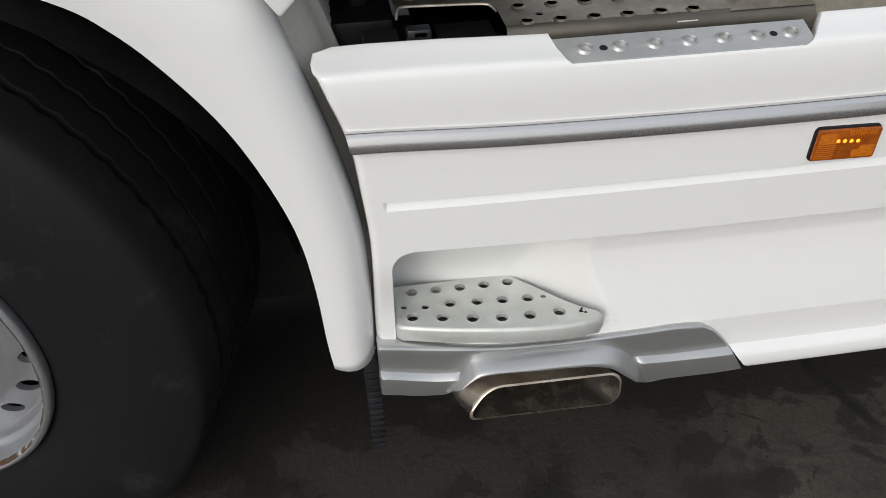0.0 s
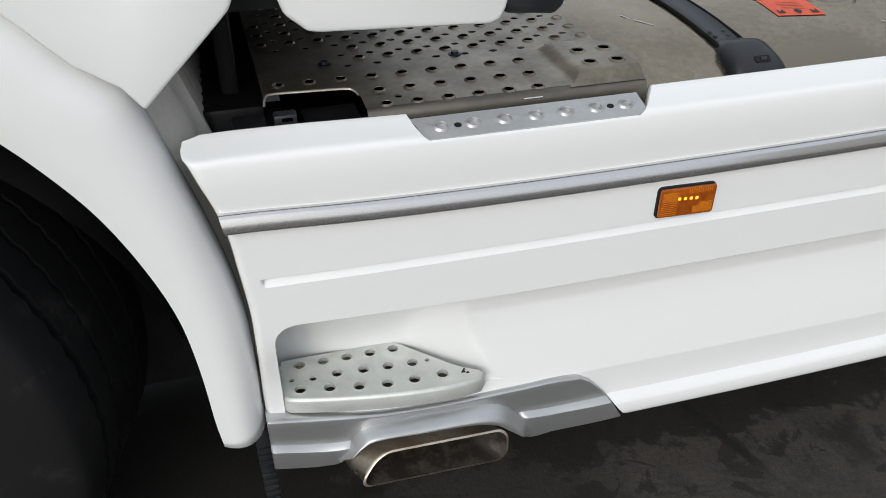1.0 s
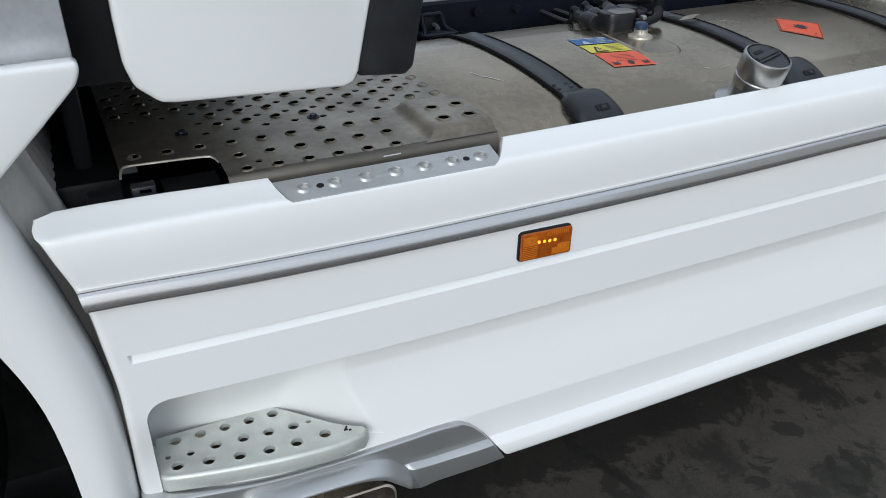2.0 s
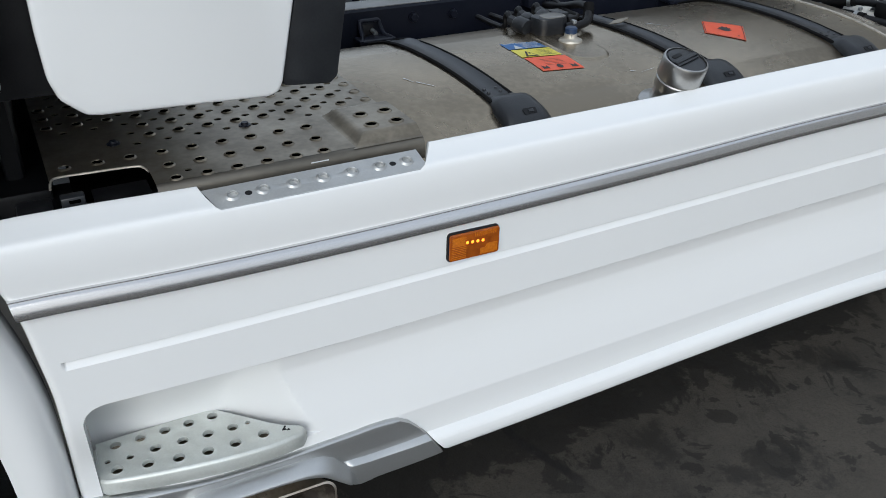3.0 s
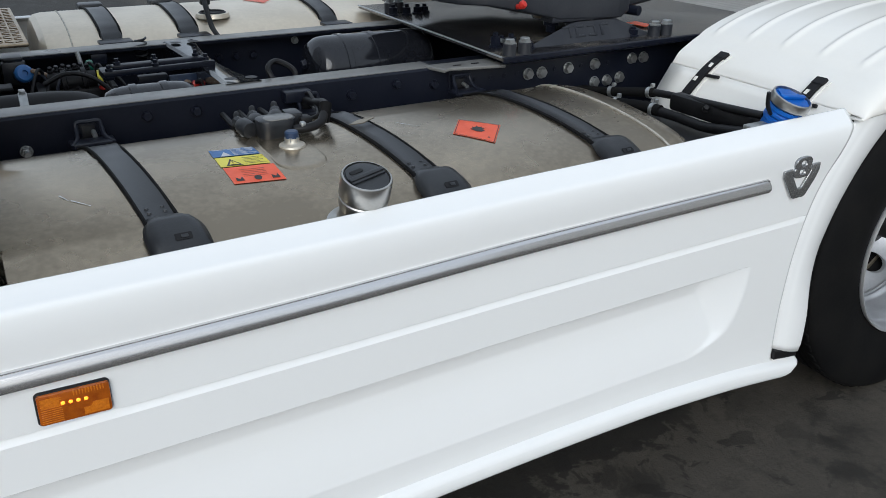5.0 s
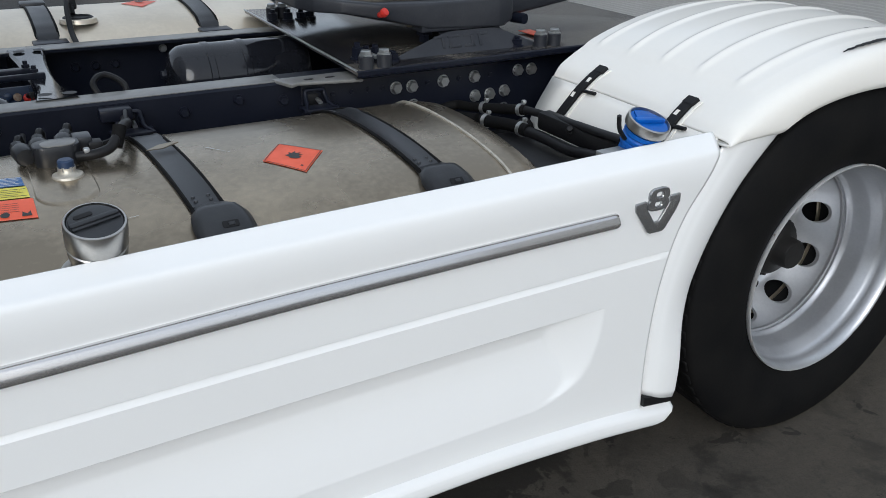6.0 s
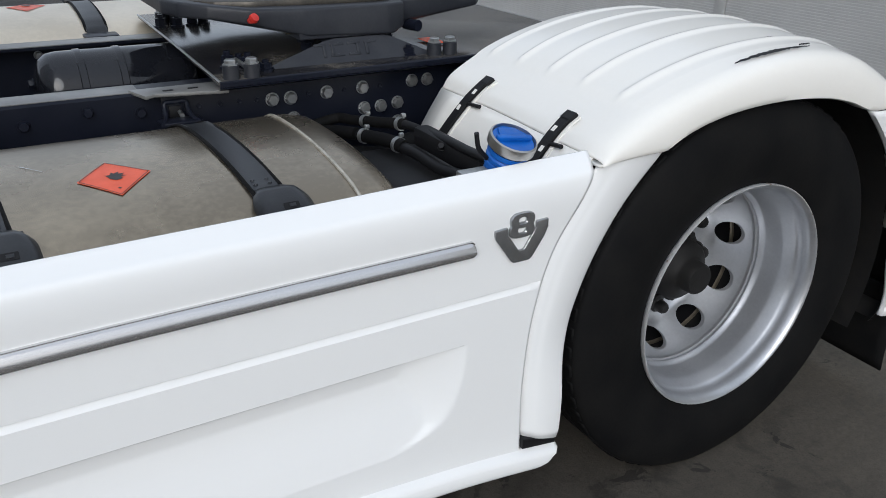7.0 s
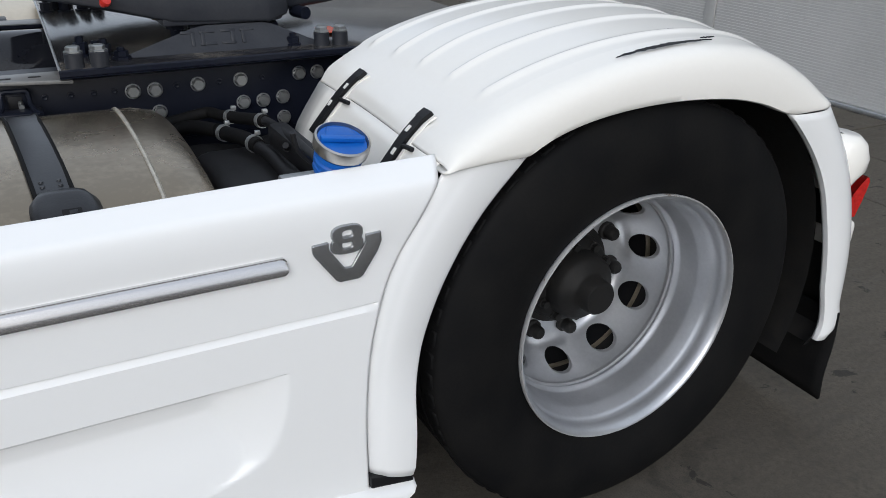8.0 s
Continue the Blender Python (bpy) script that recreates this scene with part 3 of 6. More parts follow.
# chassis rails
def rail(y, sign, name="chassis_rail"):
    c = [(0, 0.966), (0.006, 0.972), (0.090, 0.972), (0.090, 0.964), (0.010, 0.964), (0.010, 0.738), (0.090, 0.738), (0.090, 0.730), (0.004, 0.730), (0, 0.736)]
    rows = [[(x, y + sign * a, b) for a, b in c] for x in (-0.9, 1.9, 1.94, 2.2, 3.45)]
    return part(name, grid(name, rows, close=True), NAVY, truck, "dark blue painted steel rail")


rail_near = rail(0.88, 1)
rail_far = rail(1.66, -1)
# thin sheets put dust and the sky's sheen into the flange colour
part("dust_sheen_flange", box((0.55, 0.926, 0.9733), (2.75, 0.080, 0.0026), 0.001), DUST_SHEEN, rail_near, "top flange, dust grey with painted sky sheen")
part("dust_sheen_flange", box((1.25, 1.614, 0.9733), (4.2, 0.080, 0.0026), 0.001), DUST_SHEEN, rail_far, "top flange, dust grey with painted sky sheen")

# walkway tread plate over the tank front
plate_holes = [(0.321 + 0.0478 * k, 0.064, 0.0079, 0.0079) for k in range(6)]
plate_holes += [(0.321 + 0.0490 * k, 0.120, 0.0079, 0.0079) for k in range(6)]
plate_holes += [(0.172 + 0.0497 * k, 0.180, 0.0079, 0.0079) for k in range(9)]
plate_holes += [(0.344, 0.088, 0.0058, 0.0055, 0)]
for j in range(10):
    for k in range(-3, 9):
        x, y = 0.3175 + 0.0503 * k - 0.0028 * j + 0.0009 * j * max(0, k - 4) / 4, 0.270 + 0.0525 * j
        if x > (0.30 if j < 2 else 0.155) and x < 0.722 and y < 0.75:
            plate_holes.append((x, y, 0.0079, 0.0079))
        x, y = x - 0.0250, y - 0.032
        if x > (0.28 if j < 2 else 0.175) and x < 0.70 and y < 0.75 and math.hypot(x - 0.476, y - 0.239) > 0.012:
            plate_holes.append((x, y, 0.0070, 0.0058, 0))
outline2 = [(0.135, 0.785), (0.147, 0.130), (0.151, 0.140), (0.159, 0.148), (0.20, 0.146), (0.270, 0.139), (0.282, 0.133), (0.289, 0.120), (0.289, 0.056), (0.735, 0.056), (0.728, 0.785)]
plate = part("walkway_plate", holed(outline2, plate_holes, Matrix.Translation((0, 0, 0.953)), thick=-0.0058, lip=0.0026, flare=1.4), GALV, truck, "dull galvanised perforated walkway plate")
part("worn_lip", tube([(0.146, 0.122, 0.946), (0.149, 0.137, 0.952), (0.159, 0.147, 0.9535), (0.20, 0.145, 0.9535), (0.270, 0.138, 0.9535), (0.284, 0.130, 0.952), (0.289, 0.118, 0.949)], 0.002, 6, 4), WELD, plate)
# added black sheets paint the shade seen through the plate's holes
part("hole_shade_sheet", box((0.452, 0.46, 0.908), (0.55, 0.62, 0.008), 0.002), HOLE_SHADE, plate)
part("hole_shade_sheet", box((0.515, 0.105, 0.908), (0.42, 0.09, 0.008), 0.002), HOLE_SHADE, plate)
# rolled front edge
rows = []
for a in np.linspace(0, 90, 6):
    rows.append([(x, 0.056 - 0.014 * math.sin(radians(a)), 0.953 - 0.014 * (1 - math.cos(radians(a)))) for x in (0.289, 0.735)])
rows.append([(x, 0.042, 0.915) for x in (0.289, 0.735)])
# plate metal again, darkened so the rolled edge shows less sky reflection
ROLLED = material("dark_rolled_edge", (0.165, 0.150, 0.125), (0.10, 0.092, 0.078), rough=0.46, metal=0.75, scale=16, fine=120, vary=0.1, bump=0.08, stretch=(0.3, 1, 1))
part("rolled_edge", grid("rolled_edge", rows), ROLLED, plate)

# ---- wheels ----
def tyre_profile(y0, w=0.31, big=0.507):
    side = [(0.290, 0.030), (0.297, 0.018), (0.305, 0.012), (0.33, 0.004), (0.36, -0.004), (0.40, -0.008), (0.435, -0.006), (0.460, -0.001), (0.480, 0.005), (0.492, 0.010), (0.5005, 0.016), (0.504, 0.023), (0.506, 0.036)]
    tread = []
    n = 4
    for k in range(n):
        c = 0.036 + (w - 0.072) * (k + 1) / (n + 1)
        g = 0.0085 if k == 0 else 0.0055
        tread += [(0.507, c - g), (0.494, c - g + 0.002), (0.494, c + g - 0.002), (0.507, c + g)]
    other = [(r, w - y) for r, y in reversed(side)]
    return [(0.29 + (r - 0.29) * (big - 0.29) / 0.217, y0 + y) for r, y in side + tread + other]


DISH_R = spline([(0.0, 0.130), (0.048, 0.178), (0.060, 0.189), (0.076, 0.201), (0.098, 0.212), (0.142, 0.232), (0.172, 0.2445), (0.186, 0.2495), (0.198, 0.2535)])
DISH_Y = spline([(0.0, 0.287), (0.048, 0.287), (0.060, 0.285), (0.076, 0.275), (0.098, 0.256), (0.142, 0.218), (0.172, 0.190), (0.186, 0.177), (0.198, 0.164)])


DISC_R = spline([(0.0, 0.140), (0.060, 0.200), (0.070, 0.209), (0.085, 0.222), (0.104, 0.240), (0.120, 0.255), (0.130, 0.264)])
DISC_Y = spline([(0.0, 0.050), (0.060, 0.050), (0.070, 0.051), (0.085, 0.056), (0.104, 0.064), (0.120, 0.071), (0.130, 0.074)])


def dish(m, first=23.5, count=10, at=(DISH_R, DISH_Y, 0.198), cs=0.134, hx=0.0365 / 0.228, hs=0.0430, n=64):
    """Conical wheel disc: sectors with one round hole each, bent from a flat pattern."""
    bm = bmesh.new()
    span, (rad, dep, end) = 2 * math.pi / count, at
    rows = []
    for t in (-0.02, -0.01, 0.0, 0.06, 0.14, 0.24, 0.36, 0.5, 0.65, 0.82, 1.0):
        row = []
        for k in range(n):
            a = 2 * math.pi * (k + 0.5) / n
            c, s = math.cos(a), math.sin(a)
            inner = Vector((hx * c, cs + hs * s, 0))
            lx = (span / 2) / abs(c)
            ls = ((end - cs) if s > 0 else cs) / abs(s) if abs(s) > 1e-9 else 1e9
            # the way out to the sector's border, in units in which the hole is round
            g = min(lx / hx, ls / hs)
            outer = Vector((hx * c * g, cs + hs * s * g, 0))
            p = inner.lerp(outer, max(0.0, t))
            row.append(Vector((p.x, p.y, 0.0 if t >= 0 else (-0.003 if t > -0.015 else -0.012))))
        rows.append(row)
    places = [p for r in rows for p in r]
    shapes = [[i * n + k, i * n + (k + 1) % n, (i + 1) * n + (k + 1) % n, (i + 1) * n + k] for i in range(len(rows) - 1) for k in range(n)]
    for k in range(count):
        vs = []
        for p in places:
            a = radians(first) + span * k + p.x
            vs.append(bm.verts.new(m @ Vector((rad(p.y) * math.cos(a), rad(p.y) * math.sin(a), dep(p.y) - p.z))))
        for f in shapes:
            bm.faces.new([vs[i] for i in f])
        for j in range(n):
            # close the four corners of the sector
            u, v = places[-n + j], places[-n + (j + 1) % n]
            if abs(abs(u.x) - abs(v.x)) > 1e-6 and abs(u.y - v.y) > 1e-6:
                cx = math.copysign(span / 2, u.x)
                cy = end if u.y > cs else 0.0
                a = radians(first) + span * k + cx
                bm.faces.new([vs[-n + j], vs[-n + (j + 1) % n], bm.verts.new(m @ Vector((rad(cy) * math.cos(a), rad(cy) * math.sin(a), dep(cy))))])
    bmesh.ops.remove_doubles(bm, verts=bm.verts, dist=1e-5)
    return bm


def wheel(cx, y0, cz, turn, disc, label, dished=True, inner=False):
    """Rim facing -y with its flange at y0; parts hang from the rim."""
    m = Matrix.Translation((cx, y0, cz)) @ pose(0, 0, 0, 0, 0, turn) @ Matrix(((1, 0, 0, 0), (0, 0, 1, 0), (0, -1, 0, 0), (0, 0, 0, 1)))
    rimp = [(0.2990, 0.012), (0.3005, 0.004), (0.2998, -0.002), (0.2970, -0.006), (0.2930, -0.0075), (0.2890, -0.006), (0.2868, -0.003), (0.2860, 0.004), (0.2850, 0.018), (0.2835, 0.034), (0.2805, 0.042), (0.2750, 0.046), (0.2725, 0.052), (0.2710, 0.066), (0.2680, 0.073), (0.2635, 0.0745), (0.2635, 0.080)]
    if dished:
        rimp = [(0.3035, 0.010), (0.3045, 0.0), (0.3030, -0.004), (0.3000, -0.003), (0.2945, 0.004), (0.2905, 0.014), (0.2885, 0.026), (0.2874, 0.038), (0.2840, 0.0435), (0.2810, 0.050), (0.2770, 0.066), (0.2738, 0.074), (0.2716, 0.084), (0.2690, 0.108), (0.2655, 0.128), (0.2640, 0.135), (0.2600, 0.140), (0.2575, 0.146), (0.2600, 0.149), (0.2595, 0.154), (0.2540, 0.156), (0.2535, 0.162), (0.2535, 0.166)]
    rim = part("wheel", lathe(rimp, m, 72), RIM, truck, label, angle=35)
    if dished:
        part("wheel_disc", dish(m), RIM, rim, angle=45)
        # black cylinder added for the shade in the barrel behind the disc
        part("barrel_shade", lathe([(0.2600, 0.168), (0.2600, 0.36)], m, 48), BLACK, rim)
    else:
        part("wheel_disc", dish(m, 12.5, 20, (DISC_R, DISC_Y, 0.130), 0.103, 0.0150 / 0.238, 0.0185, 40), RIM, rim, angle=45)
        # same added black cylinder, paints the dark behind the holes
        part("barrel_shade", lathe([(0.262, 0.078), (0.262, 0.3)], m, 48), BLACK, rim)
        part("brake_drum", lathe([(0.0, 0.13), (0.225, 0.13), (0.23, 0.14), (0.23, 0.3)], m, 48), BLACK, rim)
    width, big = (0.31, 0.507) if dished else (0.392, 0.537)
    bm = lathe(tyre_profile(-0.004, width, big), seg=160)
    for v in bm.verts:
        r = math.hypot(v.co.x, v.co.y)
        if big - 0.017 < r and 0.045 < v.co.z < width - 0.05:
            v.co.z += 0.0035 * (1 - 4 * abs((math.atan2(v.co.y, v.co.x) / (2 * math.pi) * 80) % 1 - 0.5))
    bmesh.ops.transform(bm, matrix=m, verts=bm.verts)
    for v in bm.verts:
        v.co.z = max(v.co.z, 0.001)
    part("tyre", bm, RUBBER if dished else TYRE, rim, "black rubber truck tyre", angle=50)
    if inner:
        part("inner_tyre", lathe(tyre_profile(0.34), m, 72), RUBBER, rim, angle=50)
        part("brake_drum", lathe([(0.0, 0.33), (0.205, 0.33), (0.21, 0.34), (0.21, 0.5)], m, 48), BLACK, rim)
    return rim, m


wheel_rear, mr = wheel(3.133, 0.015, 0.508, 0, 0.287, "silver painted steel dished wheel", inner=True)
wheel_front, mf = wheel(-0.719, 0.022, 0.521, -12.7, 0.052, "silver painted steel wheel with worn rim edge", dished=False)

# ---- rear mudguard ----
crest = [(2.651, 0.955), (2.682, 0.992), (2.780, 1.042), (2.891, 1.078), (3.02, 1.106), (3.163, 1.120), (3.303, 1.116), (3.422, 1.092), (3.547, 1.035), (3.640, 0.968)]
lip = [(0, 2.642, 0.944), (1, 2.70, 0.950), (1.6, 2.76, 0.9525), (2, 2.80, 0.9535), (2.25, 2.818, 0.9635), (2.6, 2.848, 0.9778), (3, 2.89, 0.9915), (4, 3.01, 1.0125), (5, 3.154, 1.018), (6, 3.298, 1.007), (7, 3.40, 0.985), (8, 3.494, 0.954), (9, 3.60, 0.9515)]
lead = lambda y: -0.022 * ease(0.48, 0.04, y)  # the near side of the front slope leads
C = smooth_line([(x, 0, z) for x, z in crest], 8)
lip_x, lip_z = spline([(k, x) for k, x, z in lip]), spline([(k, z) for k, x, z in lip])
L = [Vector((lip_x(k / 8), 0, lip_z(k / 8))) for k in range(73)]
rib_y = (0.115, 0.240, 0.365, 0.490, 0.615)
rows = []
n = len(C) - 1
for k, (c, l) in enumerate(zip(C, L)):
    t = k / n
    d = (C[min(k + 1, n)] - C[max(k - 1, 0)]).normalized()
    up = Vector((-d.z, 0, d.x))
    lx = l.x + lead(0.0) * ease(0.28, 0.0, t)
    row = [Vector((lx, 0.030, l.z)), Vector((lx, -0.004, l.z - 0.0005)), Vector((lx, -0.0095, l.z + 0.0025))]
    for s in np.linspace(0.08, 1, 9):
        a = s * math.pi / 2
        bulge = Vector((0, -0.0110 + 0.0590 * (1 - math.cos(a)) ** 1.6, 0))
        p = l.lerp(c, math.sin(a) ** 0.9)
        row.append(Vector((p.x + lead(0.0) * ease(0.28, 0.0, t), 0, p.z)) + bulge)
    for y in np.arange(0.07, 0.674, 0.0055):
        crown = 0.022 * math.sin(math.pi * min(1, (y - 0.05) / 0.66))
        rib = 0.0
        span = ease(0.205, 0.225, t) * ease(0.93, 0.88, t)
        for ry in rib_y:
            rib += math.exp(-((y - ry) / 0.0095) ** 2)
        row.append(c + Vector((lead(y) * ease(0.28, 0.0, t), 0, 0)) + up * (crown * ease(0.1, 0.35, t) + 0.0035 * ease(0.198, 0.212, t) + 0.0058 * rib * span) + Vector((0, y, 0)))
    row.append(c + Vector((0, 0.684, -0.03)))
    rows.append(row)
guard = part("rear_mudguard", as_mesh("rear_mudguard", grid("g", rows), flip=(0, 0, 1)), WHITE_PLASTIC, truck, "white ribbed plastic mudguard with a black scrape", angle=55)
shell(guard, 0.005)

# front flap of the mudguard, below its seam
rows = []
for x, z in ((2.6503, 0.9543), (2.634, 0.930), (2.612, 0.898), (2.590, 0.862), (2.574, 0.82), (2.560, 0.74), (2.556, 0.60)):
    rows.append([(x + lead(y), y, z) for y in (0.03, 0.1, 0.16, 0.22, 0.28, 0.35, 0.42, 0.5, 0.60, 0.672)])
flap = part("mudguard_front", as_mesh("mf", grid("mf", rows), flip=(-1, 0, 0)), WHITE_PLASTIC, guard)
shell(flap, 0.005)

# arch piece between skirt and rear tyre
lip_front = spline([(0.318, 2.566), (0.397, 2.571), (0.521, 2.576), (0.633, 2.600), (0.749, 2.648), (0.85, 2.713), (0.949, 2.806)])
rows = []
for z in np.linspace(0.962, 0.340, 40):
    a, b = rear_seam(z) + 0.003, lip_front(min(z, 0.949))
    if z < 0.36:
        b -= 0.008 * (1 - math.sqrt(max(0, 1 - ((0.36 - z) / 0.022) ** 2)))
    row = []
    for s in np.linspace(0, 1, 26):
        y = 0.012 * (1 - s) ** 6 - 0.007 * math.sin(math.pi * s) ** 0.8 + 0.01 * s + 0.0015 * math.exp(-(((s - 0.24) / 0.07) ** 2))
        low = ease(0.44, 0.34, z)
        row.append((a + (b - a) * s, y - 0.026 * s * ease(0.62, 0.36, z), z - low * (0.005 + 0.023 * s)))
    drop, out = low * 0.028, 0.026 * ease(0.62, 0.36, z)
    row += [(b + 0.004, 0.018 - out, z - drop), (b + 0.004, 0.06, z - drop)]
    rows.append(row)
arch = part("arch_front", as_mesh("af", grid("af", rows), flip=(0, -1, 0)), WHITE, guard, angle=50)
shell(arch, 0.004)
part("arch_seal", prism([(2.472, 0.336), (2.562, 0.314), (2.566, 0.294), (2.472, 0.309)], 0.034, XZ @ Matrix.Translation((0, 0, -0.022)), 0.002), BLACK, guard)

# rear piece of the mudguard
ri = spline([(0.275, 3.795), (0.284, 3.800), (0.461, 3.777), (0.571, 3.749), (0.657, 3.718), (0.768, 3.666), (0.860, 3.596), (0.939, 3.514), (0.955, 3.496)])
ro = spline([(0.275, 3.835), (0.295, 3.882), (0.391, 3.893), (0.572, 3.876), (0.715, 3.828), (0.843, 3.757), (0.955, 3.668)])
rows = []
for z in np.linspace(0.9495, 0.285, 36):
    a, b = ri(z), max(ro(z), ri(z) + 0.012)
    row = [(a, 0.012, z), (a - 0.001, 0.006, z)]
    for s in np.linspace(0, 1, 10):
        row.append((a + (b - a) * s, -0.012 * math.sin(math.pi * min(1, s * 0.9 + 0.1)) ** 0.7 + 0.03 * s**4, z))
    row += [(b + 0.004, 0.08, z), (b + 0.005, 0.62, z)]
    rows.append(row)
# added black sheet paints the shade inside the white rear piece
part("rear_shade_sheet", grid("rlin", [[(ri(z) + 0.004, 0.016, z), (0.5 * (ri(z) + ro(z)), 0.020, z)] + [(ro(z) - 0.016, y, z) for y in (0.024, 0.3, 0.615)] for z in np.linspace(0.95, 0.285, 24)] + [[(3.798, 0.03, 0.25), (3.810, 0.03, 0.25)] + [(3.825, y, 0.25) for y in (0.034, 0.3, 0.615)]]), GRIME_SHADE, guard)
rearp = part("mudguard_rear", as_mesh("mr", grid("mr", rows), flip=(0.6, -1, 0)), WHITE, guard, angle=50)
shell(rearp, 0.004)

# ---- front mudguard ----
fi = [(-0.55, 1.13), (-0.40, 1.105), (-0.264, 1.051), (-0.205, 1.009), (-0.152, 0.949), (-0.097, 0.867), (-0.053, 0.768), (-0.025, 0.674), (-0.012, 0.573), (-0.006, 0.462), (0.0, 0.400)]
fo = [(-0.40, 1.30), (-0.25, 1.22), (-0.14, 1.156), (-0.078, 1.083), (-0.032, 1.035), (-0.014, 0.985), (0.004, 0.928), (0.035, 0.821), (0.063, 0.693), (0.072, 0.572), (0.068, 0.395)]
FI, FO = smooth_line([(x, 0, z) for x, z in fi], 6), smooth_line([(x, 0, z) for x, z in fo], 6)
rows = []
for a, b in zip(FI, FO):
    row = [Vector((a.x, 0.05, a.z)), Vector((a.x, 0.012, a.z))]
    for s in np.linspace(0.0, 1, 12):
        p = a.lerp(b, s)
        row.append(Vector((p.x, -0.018 * math.sin(math.pi * min(1, 0.12 + 0.88 * s)) ** 0.7 + 0.02 * s**5, p.z)))
    out = (b - a).normalized()
    row += [b + out * 0.004 + Vector((0, 0.035, 0)), b + out * 0.003 + Vector((0, 0.06, 0))]
    rows.append(row)
guard_front = part("front_mudguard", as_mesh("fm", grid("fm", rows), flip=(0, -1, 0)), WHITE, truck, "smooth white plastic front mudguard", angle=50)
shell(guard_front, 0.005)
# ribbed liner under it
rows = []
for b in FO[10:]:
    row = []
    for y in np.arange(0.03, 0.46, 0.008):
        row.append((b.x - 0.007 + 0.42 * min(y - 0.03, 0.13) + (0.003 * (math.sin((y - 0.11) * 150) > 0) if y > 0.11 else 0.003), y + 0.004, b.z - 0.006))
    rows.append(row)
liner = part("arch_liner", grid("al", rows), LINER, guard_front, "dusty grey ribbed arch liner", angle=20)
shell(liner, 0.004)

# ---- cab ----
cab = part("cab_side", prism([(0.176, 1.130), (0.185, 1.100), (0.215, 1.074), (0.235, 1.071), (0.475, 1.061), (0.492, 1.066), (0.500, 1.083), (0.527, 1.20), (0.60, 2.6), (0.20, 2.6), (0.174, 1.19)], 0.035, XZ @ Matrix.Translation((0, 0, -0.085)), 0.008, 3), WHITE, truck, "white lower cab side fairing")
part("edge_rubber", prism([(0.504, 1.069), (0.582, 1.062), (0.595, 1.074), (0.615, 1.18), (0.70, 2.6), (0.62, 2.6), (0.532, 1.20), (0.502, 1.084)], 0.02, XZ @ Matrix.Translation((0, 0, -0.088)), 0.006, 2), DARKGREY, cab, "dark grey rubber trailing edge")
trim_poly = [(-0.9, 1.6), (-0.9, 1.30), (-0.40, 1.285), (-0.25, 1.215), (-0.14, 1.150), (-0.078, 1.080), (-0.029, 1.047), (-0.006, 1.014), (0.020, 1.040), (0.06, 1.078), (0.098, 1.115), (0.115, 1.132), (0.123, 1.15), (0.121, 1.162), (0.0, 1.160), (-0.012, 1.164), (-0.045, 1.196), (-0.12, 1.27), (-0.2, 1.6)]
trim = part("cab_trim", prism(trim_poly, 0.03, XZ @ Matrix.Translation((0, 0, -0.012)), 0.006, 3), WHITE, truck, "white cab corner trim")
part("inset_panel", prism([(-0.2, 1.26), (-0.05, 1.19), (-0.015, 1.155), (0.118, 1.155), (0.112, 1.6), (-0.2, 1.6)], 0.01, XZ @ Matrix.Translation((0, 0, -0.03)), 0.003), SCUFFED, trim, "scuffed pale metal inset panel")
part("cab_body", box((-0.425, 1.27, 2.43), (1.85, 2.34, 2.58), 0.09, seg=4), WHITE, truck, "plain white cab body")
part("cab_floor", box((-0.425, 1.27, 1.125), (1.70, 2.20, 0.03), 0.01), BLACK, truck)
# black panel and boxes added for the shade behind the cab gap
part("gap_shade_panel", box((0.13, 0.090, 1.70), (0.12, 0.012, 1.20), 0.003), BLACK, cab)
part("gap_shade_box", box((0.10, 0.56, 1.0), (0.03, 0.62, 0.9), 0.01), BLACK, cab)
part("gap_shade_box", box((0.10, 0.47, 0.70), (0.10, 0.56, 0.44), 0.01), BLACK, cab)

# ---- raised pad and bolts on the walkway plate ----
def pad_height(x, y):
    rise = lambda a, b, v: ease(a, b, v) if a < b else ease(-a, -b, -v)
    return 0.0150 * min(rise(0.610, 0.640, x), rise(0.050, 0.082, y), rise(0.226, 0.206, y))


bm = grid("pad", [[(x, y, 0.9526 + pad_height(x, y)) for x in np.linspace(0.608, 0.736, 65)] for y in np.linspace(0.048, 0.228, 91)])
pad = part("raised_pad", bm, GALV, plate, angle=70)
for x, y in ((0.664, 0.158), (0.711, 0.159), (0.662, 0.104), (0.709, 0.103)):
    part("dimple", lathe([(0.0150, -0.0005), (0.0125, 0.0022), (0.0103, 0.0030), (0.0092, 0.0018)], Matrix.Translation((x, y, 0.9672)), 20), GALV, pad)
    # black disc painted for the hole's shade
    part("hole", lathe([(0.0, 0.0007), (0.0094, 0.0007), (0.0094, -0.002)], Matrix.Translation((x, y, 0.9675)), 20), HOLE_SHADE, pad)
for x, y in ((0.476, 0.239), (0.256, 0.252)):
    part("plate_bolt", lathe([(0.0, 0.006), (0.006, 0.006), (0.007, 0.002), (0.011, 0.0015), (0.011, 0.0)], Matrix.Translation((x, y, 0.953)), 12), NAVY, plate)

# ---- tread strip in the skirt's notch ----
m_strip = Matrix.Translation((0, -0.004, 0.919)) @ pose(0, 0, 0, 24, 0, 0)
